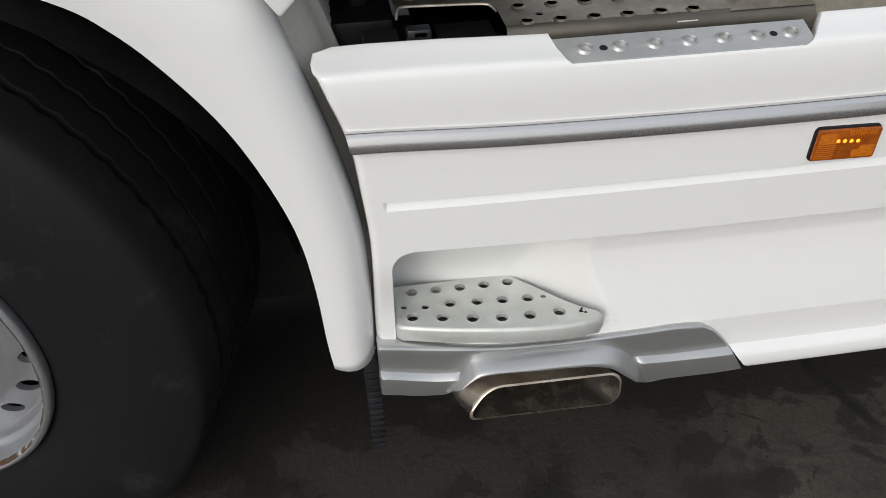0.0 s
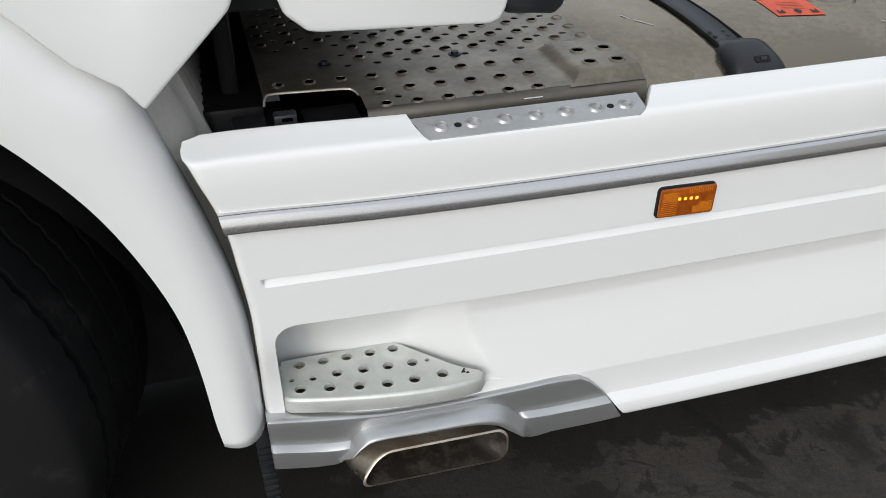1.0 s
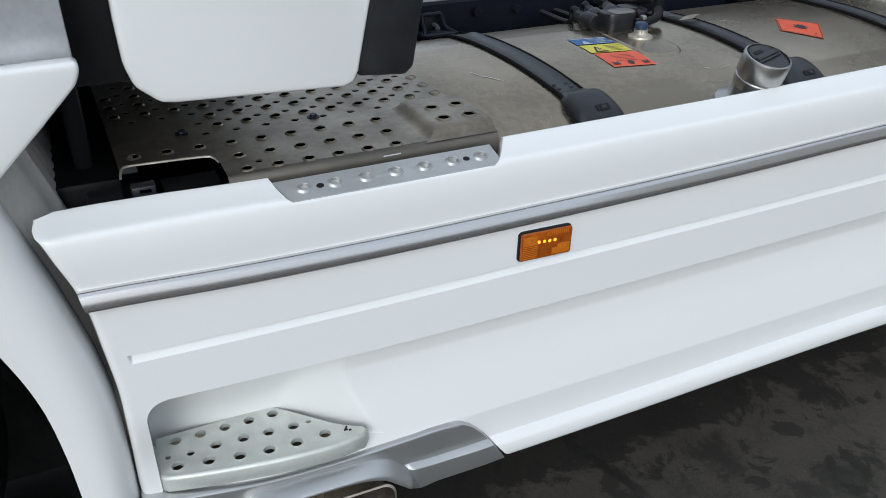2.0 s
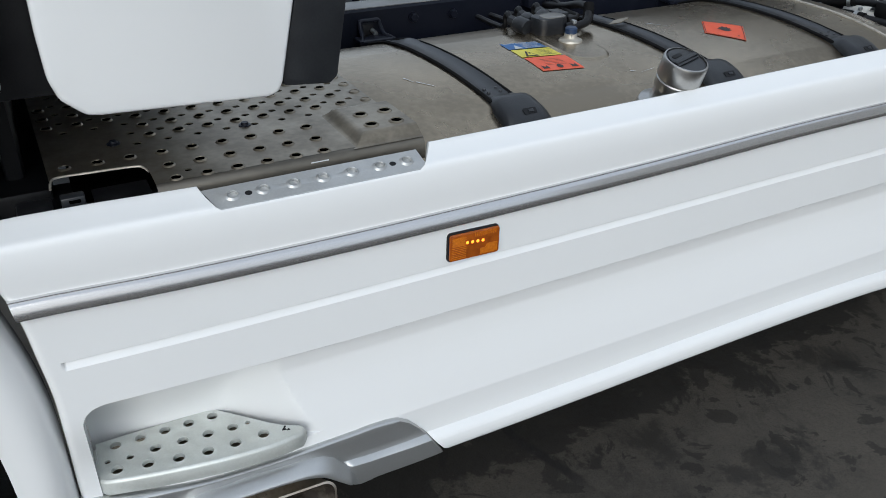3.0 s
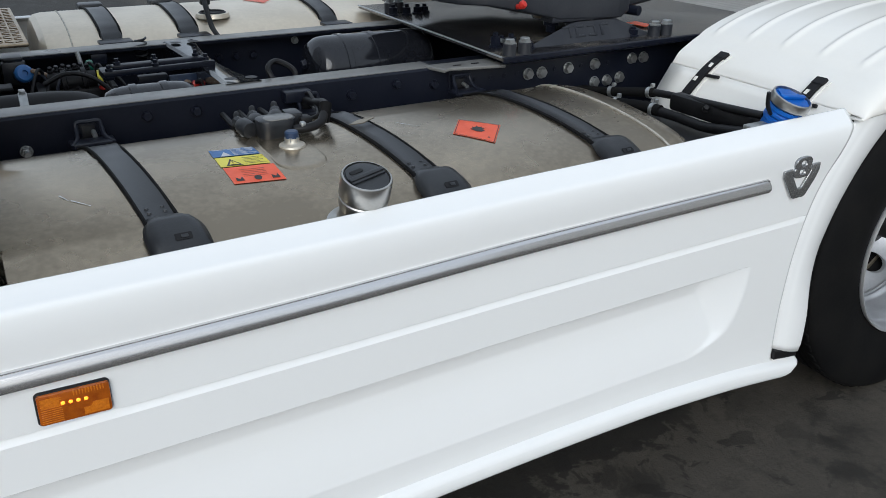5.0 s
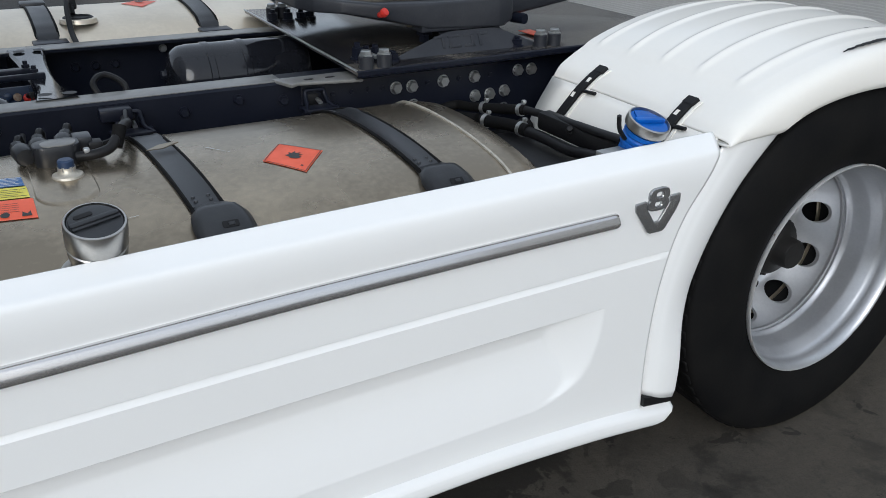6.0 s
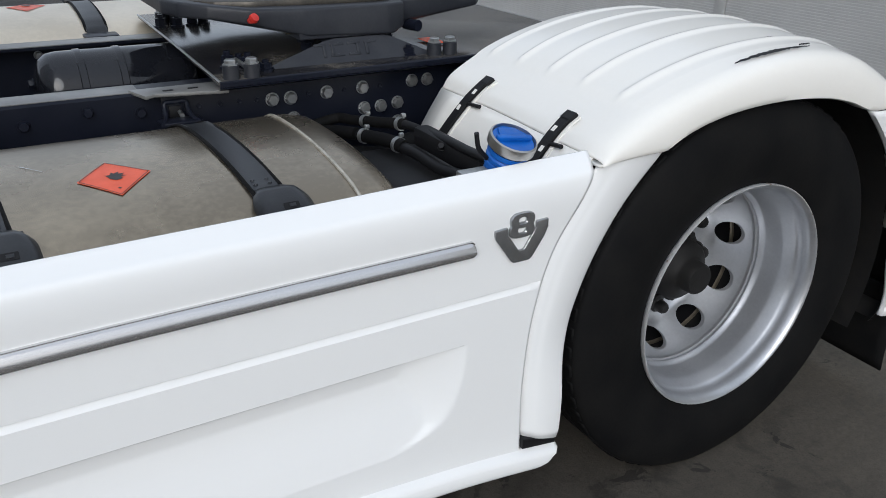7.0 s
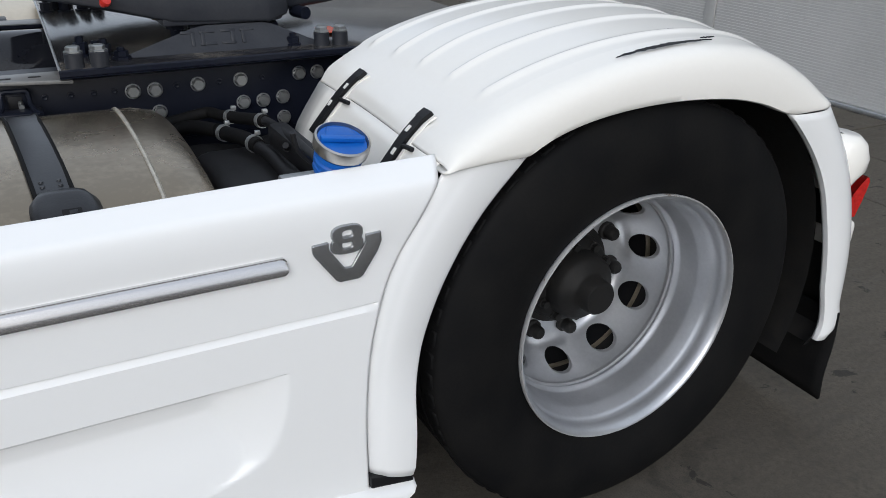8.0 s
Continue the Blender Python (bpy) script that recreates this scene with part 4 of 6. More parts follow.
holes = [(0.392 + 0.0492 * k, 0.0225, 0.0088, 0.0072) for k in range(7)] + [(0.417, 0.022, 0.006, 0.005, 0), (0.662, 0.0225, 0.006, 0.005, 0)]
tread = part("tread_strip", holed([(0.366, 0.0), (0.712, 0.0), (0.7165, 0.0015), (0.718, 0.006), (0.714, 0.044), (0.348, 0.044)], holes, m_strip, thick=0.002, lip=0.003, flare=1.5), STRIP, truck, "dull silver tread strip with raised holes")
rows = []
for a, z in ((0.0, 0.0), (-0.0015, -0.001), (-0.0015, -0.006)):
    rows.append([m_strip @ Vector((x, a, z)) for x in (0.368, 0.714)])
part("strip_edge", grid("se", rows), STRIP, tread)
part("strip_back", box((0.532, 0.0225, -0.0045), (0.35, 0.039, 0.004), 0.001, m_strip), STRIP, tread)
for x in (0.417, 0.662):
    # black disc laid in for the small hole's shade
    part("dark_hole", lathe([(0.0, 0.0004), (0.0062, 0.0004), (0.0062, -0.002)], m_strip @ Matrix.Translation((x, 0.0222, -0.0008)), 14), BLACK, tread)
part("notch_clip", box((0.545, 0.044, 0.9405), (0.030, 0.002, 0.010), 0.0, pose(0, 0, 0, 0, 0, 0)), PALE, plate, "small pale paper label")

# ---- side marker lamp ----
mk = Matrix.Translation((0.8035, -0.0105, 0.7555)) @ XZ @ pose(0, 0, 0, 0, 0, -1.5)
lamp = part("marker_lamp", prism(rounded(0.107, 0.058, 0.008), 0.009, mk @ Matrix.Translation((0, 0, -0.004)), 0.0025), BLACK, truck, "black framed amber side marker lamp, lit")
part("lens", prism(rounded(0.1030, 0.0530, 0.005), 0.007, mk @ Matrix.Translation((0.0008, 0.0, 0.0015)), 0.002), AMBER, lamp, "ribbed amber lens")
for k in range(4):
    part("led", lathe([(0.0, 0.0018), (0.0024, 0.0013), (0.0035, 0.0)], mk @ Matrix.Translation((-0.0155 + 0.0108 * k, 0.007 - 0.0005 * k, 0.0086)), 10), LED, lamp)
for k in range(11):
    part("lens_rib", box((0.001 + 0.0042 * k, 0.020, 0.0088), (0.002, 0.009, 0.0012), 0.0004, mk), AMBER_LIGHT, lamp)
part("reflector", prism([(0.012, -0.022), (0.048, -0.022), (0.048, -0.003), (0.026, -0.003), (0.022, -0.010), (0.012, -0.010)], 0.0012, mk @ Matrix.Translation((0, 0, 0.0083))), AMBER_LIGHT, lamp)
for k in range(12):
    part("lens_line", box((-0.032, -0.022 + 0.0036 * k, 0.0086), (0.030, 0.0014, 0.0010), 0.0004, mk), AMBER_LIGHT, lamp)
part("led_tray", prism(rounded(0.048, 0.011, 0.003), 0.0006, mk @ Matrix.Translation((0.0007, 0.0065, 0.0083))), AMBER, lamp)
part("reflector", prism([(-0.046, 0.004), (-0.020, 0.004), (-0.020, 0.020), (-0.046, 0.020)], 0.0008, mk @ Matrix.Translation((0, 0, 0.0082))), AMBER_LIGHT, lamp)

# ---- emblem: a split wedge under a double ring ----
EMBLEM = material("emblem_grey", (0.38, 0.385, 0.39), (0.31, 0.315, 0.32), rough=0.22, metal=0.8, scale=20, coat=0.4)
me_ = Matrix.Translation((0, -0.001, 0)) @ XZ
wedge = [(2.374, 0.857), (2.403, 0.859), (2.404, 0.844), (2.431, 0.806), (2.444, 0.806), (2.470, 0.847), (2.470, 0.861), (2.499, 0.862), (2.500, 0.844), (2.492, 0.825), (2.464, 0.784), (2.457, 0.780), (2.422, 0.780), (2.415, 0.784), (2.376, 0.838), (2.374, 0.846)]
em = part("emblem", prism(wedge, 0.007, me_, 0.0020, 3), EMBLEM, truck, "polished grey metal badge")
soft = lambda v: math.copysign(abs(v) ** 0.72, v)
for zc, w, h, base in ((0.8690, 0.0285, 0.0165, 0.0022), (0.8480, 0.0295, 0.0165, 0.0010)):
    n, rings = 40, []
    for rx, rz, d in ((w, h, 0.0), (w, h, 0.0055), (w - 0.0015, h - 0.0015, 0.0075), (0.0110, 0.0078, 0.0075), (0.0092, 0.0062, 0.0055), (0.0092, 0.0062, 0.0)):
        rings.append([(2.4365 + rx * soft(math.cos(2 * math.pi * k / n)), -base - d, zc + rz * soft(math.sin(2 * math.pi * k / n))) for k in range(n)])
    part("ring", grid("ring", rings, close=True), EMBLEM, em)

# ---- step tray ----
step_holes = [(0.145 + 0.0428 * k, 0.0955, 0.0097, 0.0097) for k in range(5)]
step_holes += [(0.207, 0.057, 0.0097, 0.0097), (0.254, 0.054, 0.0097, 0.0097), (0.298, 0.051, 0.0097, 0.0097), (0.342, 0.048, 0.0097, 0.0097)]
step_holes += [(0.139, 0.033, 0.0104, 0.0104), (0.189, 0.024, 0.0104, 0.0104), (0.239, 0.014, 0.0104, 0.0104), (0.288, 0.007, 0.0104, 0.0104), (0.336, 0.005, 0.0104, 0.0104), (0.387, 0.005, 0.0104, 0.0104)]
step_holes += [(0.127, 0.062, 0.005, 0.0045, 0), (0.164, 0.057, 0.0065, 0.006, 0), (0.370, 0.050, 0.005, 0.0045, 0)]
step_edge = [(0.114, 0.118), (0.303, 0.119), (0.327, 0.112), (0.348, 0.091), (0.377, 0.061), (0.405, 0.032), (0.425, 0.015), (0.450, 0.000), (0.456, -0.010), (0.449, -0.019), (0.42, -0.023), (0.388, -0.025), (0.34, -0.022), (0.294, -0.017), (0.25, -0.010), (0.201, -0.001), (0.16, 0.008), (0.119, 0.018), (0.112, 0.025)]
step = part("step_tray", holed(step_edge, step_holes, Matrix.Translation((0, 0, 0.456)), thick=0.002, lip=0.0028, flare=1.5), STEP, truck, "silver metal step tread with raised round holes")
rows = []
front = step_edge[7:] + [(0.112, 0.10)]
for off, dz in ((0.0, 0.0), (0.0035, -0.0015), (0.0055, -0.006), (0.0065, -0.0265), (0.0045, -0.031), (-0.004, -0.031)):
    row = []
    for k, (x, y) in enumerate(front):
        a, b = Vector(front[max(k - 1, 0)]), Vector(front[min(k + 1, len(front) - 1)])
        d = (b - a).normalized()
        row.append((x - d.y * -off * -1, y + d.x * off, 0.456 + dz))
    rows.append(row)
part("rolled_front", grid("rf", rows), STEP, step, angle=60)
for x, y, r in ((0.424, 0.002, 0.0042), (0.431, -0.002, 0.003), (0.427, 0.008, 0.0026)):
    part("smudge", prism([(x - r, y - r * 0.5), (x + r, y - r * 0.8), (x + r * 0.6, y + r), (x - r * 0.4, y + r * 0.7)], 0.0005, Matrix.Translation((0, 0, 0.4562))), BLACK, step)
# added sheet; its mid grey averages the shaded and lit holes
part("hole_backing", prism([(x, y * 0.9 + 0.006) for x, y in step_edge], 0.006, Matrix.Translation((0, 0, 0.437))), GALV, step)

# ---- lower front fairing ----
ftop = spline([(0.074, 0.440), (0.085, 0.438), (0.17, 0.423), (0.268, 0.408), (0.379, 0.402), (0.521, 0.403), (0.608, 0.405), (0.76, 0.405)])
fshelf = spline([(0.074, 0.3790), (0.196, 0.3545), (0.215, 0.354), (0.26, 0.371), (0.44, 0.371), (0.52, 0.340), (0.55, 0.337), (0.76, 0.338)])
ffoot = spline([(0.074, 0.323), (0.167, 0.306), (0.19, 0.306), (0.24, 0.355), (0.27, 0.362), (0.44, 0.362), (0.50, 0.318), (0.545, 0.274), (0.60, 0.273), (0.76, 0.280)])
tip_x = spline([(0.270, 0.748), (0.288, 0.738), (0.329, 0.714), (0.355, 0.695), (0.376, 0.678), (0.392, 0.660), (0.399, 0.648), (0.4035, 0.634), (0.405, 0.620)])
fx = np.concatenate([[0.074, 0.0745, 0.0765], np.linspace(0.08, 0.19, 12), np.linspace(0.195, 0.30, 18), np.linspace(0.31, 0.44, 12), np.linspace(0.45, 0.56, 18), np.linspace(0.57, 0.74, 30), [0.7435, 0.7445, 0.745, 0.7451]])
rows = []
for k in range(18):
    row = []
    for i, x in enumerate(fx):
        arched = 1 - ease(0.205, 0.225, x) * ease(0.545, 0.525, x)
        t, l, b = ftop(x), fshelf(x), ffoot(x)
        y, z = ((0.020, t - 0.002), (-0.004, t), (-0.0085, t - 0.0004), (-0.0120, t - 0.0018), (-0.0142, t - 0.0040), (-0.0148, t - 0.0065),
                (-0.0135, t + 0.30 * (l - t)), (-0.0115, t + 0.65 * (l - t)), (-0.0095, l + 0.0015), (-0.0092, l + 0.0004), (-0.0100, l),
                (-0.0100 - 0.0088 * arched, l - 0.0070), (-0.0100 - 0.0100 * arched, l - 0.0085), (-0.0100 - 0.0102 * arched, l - 0.0105),
                (-0.0100 - 0.0085 * arched, b + 0.45 * (l - b)), (-0.0140, b + 0.0015), (-0.0120, b), (0.045, b + 0.004))[k]
        y -= 0.0045 * ease(0.60, 0.73, x) * (1.0 if k > 10 else 0.6 * ease(0, 9, k))
        inward = 0.010 * ease(0.24, 0.11, x)
        xe = x if x < 0.56 else 0.56 + (x - 0.56) / 0.185 * (tip_x(z) - 0.56)
        curl = {0: 0.024, 1: 0.004, 2: 0.001}.get(i, 0.0) + {1: 0.020, 2: 0.0035, 3: 0.001}.get(len(fx) - i, 0.0)
        row.append((xe, y + inward + (curl if k else 0.0), z - 0.85 * inward))
    rows.append(row)
fairing = part("lower_fairing", as_mesh("lf", grid("lf", rows), flip=(0, -1, 0)), SILVER, truck, "silver grey lower fairing arched over the exhaust", angle=24)
# rounded band arched over the exhaust
outer = smooth_line([(0.187, 0, 0.315), (0.204, 0, 0.338), (0.221, 0, 0.364), (0.247, 0, 0.383), (0.321, 0, 0.383), (0.399, 0, 0.382), (0.467, 0, 0.379), (0.503, 0, 0.365), (0.528, 0, 0.339), (0.542, 0, 0.320), (0.560, 0, 0.276)], 5)
inner = smooth_line([(0.194, 0, 0.318), (0.209, 0, 0.338), (0.233, 0, 0.359), (0.263, 0, 0.368), (0.355, 0, 0.363), (0.410, 0, 0.360), (0.447, 0, 0.355), (0.480, 0, 0.343), (0.504, 0, 0.323), (0.530, 0, 0.300), (0.549, 0, 0.281)], 5)
rows = []
for k, (a, b) in enumerate(zip(outer, inner)):
    row = []
    rise = 0.30 + 0.70 * ease(0, 6, min(k, len(outer) - 1 - k))
    for s, y in ((0.0, -0.006), (0.0, -0.0125), (0.03, -0.0150), (0.20, -0.0225), (0.40, -0.0305), (0.55, -0.0355), (0.64, -0.0375), (0.72, -0.0385), (0.86, -0.0390), (0.95, -0.0380), (0.985, -0.036), (1.0, -0.032), (1.0, 0.03)):
        p = a.lerp(b, s)
        row.append((p.x, y if y > -0.0126 else -0.0125 + (y + 0.0125) * rise, p.z))
    rows.append(row)
band = part("arch_band", as_mesh("ab", grid("ab", rows), flip=(0, -1, 0)), SILVER, fairing, angle=40)

# ---- exhaust tip ----
def ring_at(c, w, h, r, lean=0.78, tilt=-20, skew=-1):
    m = Matrix.Translation(c) @ pose(0, 0, 0, tilt, 0, skew) @ XZ
    return [m @ Vector((x + lean * y * (0.15 + 0.85 * ease(0.35 * w, -0.25 * w, x)), y, 0)) for x, y in rounded(w, h, r, 6)]


sections = [((0.300, 0.20, 0.322), 0.20, 0.07, 0.0), ((0.298, 0.10, 0.316), 0.225, 0.066, 0.0), ((0.322, 0.03, 0.307), 0.258, 0.062, 0.1), ((0.346, -0.012, 0.301), 0.268, 0.060, 0.35), ((0.366, -0.034, 0.2995), 0.262, 0.060, 0.72), ((0.368, -0.0395, 0.2987), 0.264, 0.063, 0.78)]
rows = [ring_at(c, w, h, 0.024, lean) for c, w, h, lean in sections]
rows += [ring_at((0.368, -0.0405, 0.2985), 0.256, 0.056, 0.022)]
pipe = part("exhaust_tip", grid("ex", rows, close=True), EXHAUST, truck, "heat-tinted stainless flattened exhaust tip", angle=50)
rows = [ring_at(c, w, h, 0.021, lean) for c, w, h, lean in (((0.368, -0.040, 0.2985), 0.2555, 0.0555, 0.78), ((0.340, 0.0, 0.300), 0.245, 0.052, 0.3), ((0.322, 0.04, 0.307), 0.235, 0.048, 0.1), ((0.302, 0.12, 0.316), 0.20, 0.045, 0.0))]
bm = grid("ei", rows, close=True)
part("exhaust_bore", bm, SOOTY, pipe, angle=60)
# black cap painted for the darkness deep in the pipe
part("bore_end", grid("be", [ring_at((0.302, 0.118, 0.316), 0.2, 0.045, 0.02, 0.0), ring_at((0.302, 0.1181, 0.316), 0.001, 0.001, 0.0004, 0.0)], close=True), BLACK, pipe)

# ---- rubber comb strip and underside behind the front mudguard ----
comb = part("mud_strip", prism([(0.049, 0.368), (0.068, 0.378), (0.076, 0.33), (0.074, 0.10), (0.052, 0.10), (0.047, 0.30)], 0.012, XZ @ Matrix.Translation((0, 0, -0.062)), 0.002), DARKGREY, truck, "black ribbed rubber mud strip")
for k in range(13):
    part("comb_rib", box((0.063, 0.049, 0.118 + 0.0165 * k), (0.027, 0.008, 0.008), 0.002, pose(0, 0, 0)), DARKGREY, comb)
part("underside", box((0.75, 0.35, 0.36), (1.5, 0.12, 0.10), 0.02), BLACK, truck)

# ---- tank straps, buckles and brackets ----
def strap(x0, lean=0.08, tp=tank, full=True):
    """A dark strap over the tank with rubber edges, a buckle at its foot and a bracket on the rail."""
    ys = list(np.linspace(0.775, 0.11, 26))
    pos = lambda y: x0 + lean * (0.7 - y)
    lift = lambda y: TANK_TOP(min(max(y, 0.106), 0.75)) if y < 0.75 else 0.905
    rows = []
    for y in ys:
        z = lift(y)
        rows.append([(pos(y) + dx, y, z + dz) for dx, dz in ((-0.032, 0.0), (-0.032, 0.004), (-0.028, 0.007), (-0.024, 0.0045), (0.024, 0.0045), (0.028, 0.007), (0.032, 0.004), (0.032, 0.0))])
    st = part("tank_strap", grid("strap", rows), DARKGREY, truck, "dark grey steel tank strap")
    for sx in (-1, 1):
        part("rubber_edge", tube([(pos(y) + sx * 0.0295, y, lift(y) + 0.004) for y in ys[::3]], 0.0042, 6, 3), RUBBER, st)
    for y in (0.285, 0.268):
        for dx in (-0.014, 0.014):
            part("rivet", lathe([(0.0, 0.003), (0.003, 0.0025), (0.0045, 0.0)], Matrix.Translation((pos(y) + dx, y, lift(y) + 0.0045)), 8), DARKGREY, st)
    rows = []
    for k, y in enumerate(np.linspace(0.246, 0.112, 12)):
        t = k / 11
        w = 0.040 + 0.014 * ease(0, 0.4, t)
        z = TANK_TOP(y) + 0.010 + 0.016 * ease(0.0, 0.25, t)
        row = []
        for a in np.linspace(-1, 1, 9):
            edge = abs(a) ** 6
            row.append((pos(y) + 0.008 + a * w, y, z - edge * 0.014))
        rows.append([(row[0][0], row[0][1], TANK_TOP(y)), *row, (row[-1][0], row[-1][1], TANK_TOP(y))])
    first = [(p[0], p[1] + 0.006, TANK_TOP(p[1] + 0.006) + 0.001) for p in rows[0]]
    bk = part("buckle", grid("buckle", [first, *rows]), DARKGREY, st, "moulded dark plastic buckle cover", angle=60)
    mslot = Matrix.Translation((pos(0.165) + 0.014, 0.165, TANK_TOP(0.165) + 0.0268)) @ pose(0, 0, 0, 36, 0, 0)
    # slot not cut: its darkness is a black inlay
    part("slot", prism(rounded(0.030, 0.014, 0.002, 2), 0.0006, mslot), BLACK, bk)
    part("tongue", box((0.002, 0.0, 0.001), (0.012, 0.007, 0.002), 0.0006, mslot), DARKGREY, bk)
    # bracket
    bx = pos(0.82) + 0.008
    br = part("strap_bracket", box((bx, 0.870, 0.922), (0.048, 0.018, 0.050), 0.004), NAVY, truck)
    # black box painted for the bracket's shaded inside
    part("recess", box((bx, 0.860, 0.920), (0.030, 0.004, 0.034), 0.001), BLACK, br)
    for sx in (-1, 1):
        part("wire_loop", tube([(bx, 0.852, 0.949), (bx + sx * 0.024, 0.851, 0.949), (bx + sx * 0.028, 0.845, 0.935), (bx + sx * 0.031, 0.825, 0.917), (bx + sx * 0.046, 0.79, 0.909)], 0.0055, 8, 4), NAVY, br)
    part("anchor_stud", tube([(bx + 0.010, 0.857, 0.922), (bx + 0.010, 0.832, 0.918)], 0.006, 8, 2), STEEL, br)
    part("anchor", box((bx, 0.815, 0.909), (0.10, 0.05, 0.010), 0.003), NAVY, br)
    return st


straps = [strap(x, lean) for x, lean in ((0.976, 0.076), (1.522, 0.062), (1.996, 0.050))]

# weld bead near the tank's rear end
bm = tube([(2.184, p.y, p.z) for p in outline[15:45]], 0.0045, 6, 2)
part("weld_bead", bm, WELD, tank, "rough pale weld bead")


# ---- stickers on the tank ----
def on_tank(name, corners, mat, parent, lift=0.0015, n=6, label=""):
    a, b, c, d = [Vector(p) for p in corners]
    rows = []
    for i in range(n + 1):
        row = []
        for j in range(n + 1):
            p = a.lerp(b, j / n).lerp(d.lerp(c, j / n), i / n)
            row.append((p.x, p.y, TANK_TOP(p.y) + lift))
        rows.append(row)
    return part(name, as_mesh(name, grid(name, rows), flip=(0, 0, 1)), mat, parent, label)


def on_tank_shape(name, pts, mat, parent, lift=0.0024):
    bm = bmesh.new()
    bm.faces.new([bm.verts.new((x, y, TANK_TOP(y) + lift)) for x, y in pts])
    return part(name, as_mesh(name, bm, flip=(0, 0, 1)), mat, parent)


blue = on_tank("warning_label", [(1.170, 0.517), (1.262, 0.503), (1.264, 0.456), (1.168, 0.470)], BLUE_STICKER, truck, label="blue warning label with pale print")
on_tank_shape("warning_triangle", [(1.184, 0.468), (1.196, 0.493), (1.206, 0.465)], PALE, blue)
for k in range(5):
    on_tank("print_line", [(1.212, 0.500 - 0.0075 * k), (1.262 - 0.006 * (k % 3), 0.4925 - 0.0075 * k), (1.262 - 0.006 * (k % 3), 0.4900 - 0.0075 * k), (1.212, 0.4975 - 0.0075 * k)], PALE, blue, 0.0020, 2)
for x0, x1 in ((1.176, 1.204), (1.208, 1.236), (1.240, 1.260)):
    on_tank("print_line", [(x0, 0.5135 - (x0 - 1.176) * 0.155), (x1, 0.5135 - (x1 - 1.176) * 0.155), (x1, 0.5100 - (x1 - 1.176) * 0.155), (x0, 0.5100 - (x0 - 1.176) * 0.155)], PALE, blue, 0.0020, 2)
yel = on_tank("warning_label", [(1.169, 0.465), (1.266, 0.450), (1.268, 0.398), (1.168, 0.412)], YELLOW_STICKER, truck, label="yellow warning label with black print")
on_tank_shape("warning_triangle", [(1.180, 0.412), (1.196, 0.447), (1.214, 0.407)], INK, yel)
on_tank_shape("triangle_inner", [(1.187, 0.416), (1.196, 0.437), (1.207, 0.413)], YELLOW_STICKER, yel, 0.003)
part_bar = lambda k: (0.0, 0.010, 0.004, 0.014)[k % 4]
for k in range(5):
    on_tank("print_line", [(1.220, 0.446 - 0.008 * k), (1.264 - part_bar(k), 0.4395 - 0.008 * k), (1.264 - part_bar(k), 0.4378 - 0.008 * k), (1.220, 0.4443 - 0.008 * k)], INK, yel, 0.0020, 2)
on_tank("mark_bar", [(1.1948, 0.4310), (1.1975, 0.4310), (1.1970, 0.4190), (1.1953, 0.4190)], INK, yel, 0.0034, 2)
org = on_tank("warning_label", [(1.170, 0.407), (1.272, 0.392), (1.272, 0.314), (1.170, 0.328)], ORANGE_STICKER, truck, label="orange warning label with small black symbols")
for k in range(5):
    on_tank("print_line", [(1.198, 0.386 - 0.008 * k), (1.246, 0.379 - 0.008 * k), (1.246, 0.3778 - 0.008 * k), (1.198, 0.3848 - 0.008 * k)], INK, org, 0.0020, 2)
for x in (1.186, 1.256):
    on_tank_shape("symbol", [(x - 0.008, 0.336 - (x - 1.186) * 0.15), (x - 0.006, 0.353 - (x - 1.186) * 0.15), (x + 0.001, 0.343 - (x - 1.186) * 0.15), (x + 0.007, 0.353 - (x - 1.186) * 0.15), (x + 0.008, 0.334 - (x - 1.186) * 0.15)], INK, org)
on_tank_shape("symbol", [(1.222 + 0.008 * math.cos(a), 0.338 + 0.010 * math.sin(a)) for a in np.linspace(0, 5.2, 9)], INK, org)
for a, b, w in (((0.876, 0.372), (0.907, 0.338), 0.0018), ((1.39, 0.255), (1.43, 0.262), 0.0010), ((1.365, 0.268), (1.378, 0.262), 0.0009), ((1.62, 0.52), (1.66, 0.47), 0.0011), ((0.86, 0.40), (0.875, 0.37), 0.0012)):
    on_tank("scratch", [a, b, (b[0], b[1] + w), (a[0] + 0.003, a[1] + w)], PALE, tank, 0.0012, 5)
flam = on_tank("hazard_label", [(1.768, 0.475), (1.840, 0.400), (1.770, 0.315), (1.705, 0.394)], ORANGE_STICKER, truck, label="orange hazard label with a black flame")
for a, b in (((1.768, 0.470), (1.835, 0.400)), ((1.835, 0.400), (1.770, 0.320)), ((1.770, 0.320), (1.710, 0.394)), ((1.710, 0.394), (1.768, 0.470))):
    d = (Vector(b) - Vector(a)).normalized() * 0.0016
    on_tank("border_line", [a, b, (b[0] - d.y, b[1] + d.x), (a[0] - d.y, a[1] + d.x)], INK, flam, 0.0023, 8)
fl = [(0.0, -0.020), (0.016, -0.018), (0.024, -0.004), (0.014, 0.002), (0.022, 0.014), (0.010, 0.010), (0.010, 0.024), (0.0, 0.014), (-0.007, 0.026), (-0.010, 0.010), (-0.020, 0.014), (-0.014, 0.0), (-0.022, -0.008), (-0.012, -0.012)]
ca, sa = math.cos(radians(-42)), math.sin(radians(-42))
on_tank_shape("flame", [(1.774 + 0.8 * (ca * x - sa * y), 0.398 + 0.8 * (sa * x + ca * y)) for x, y in fl], INK, flam)
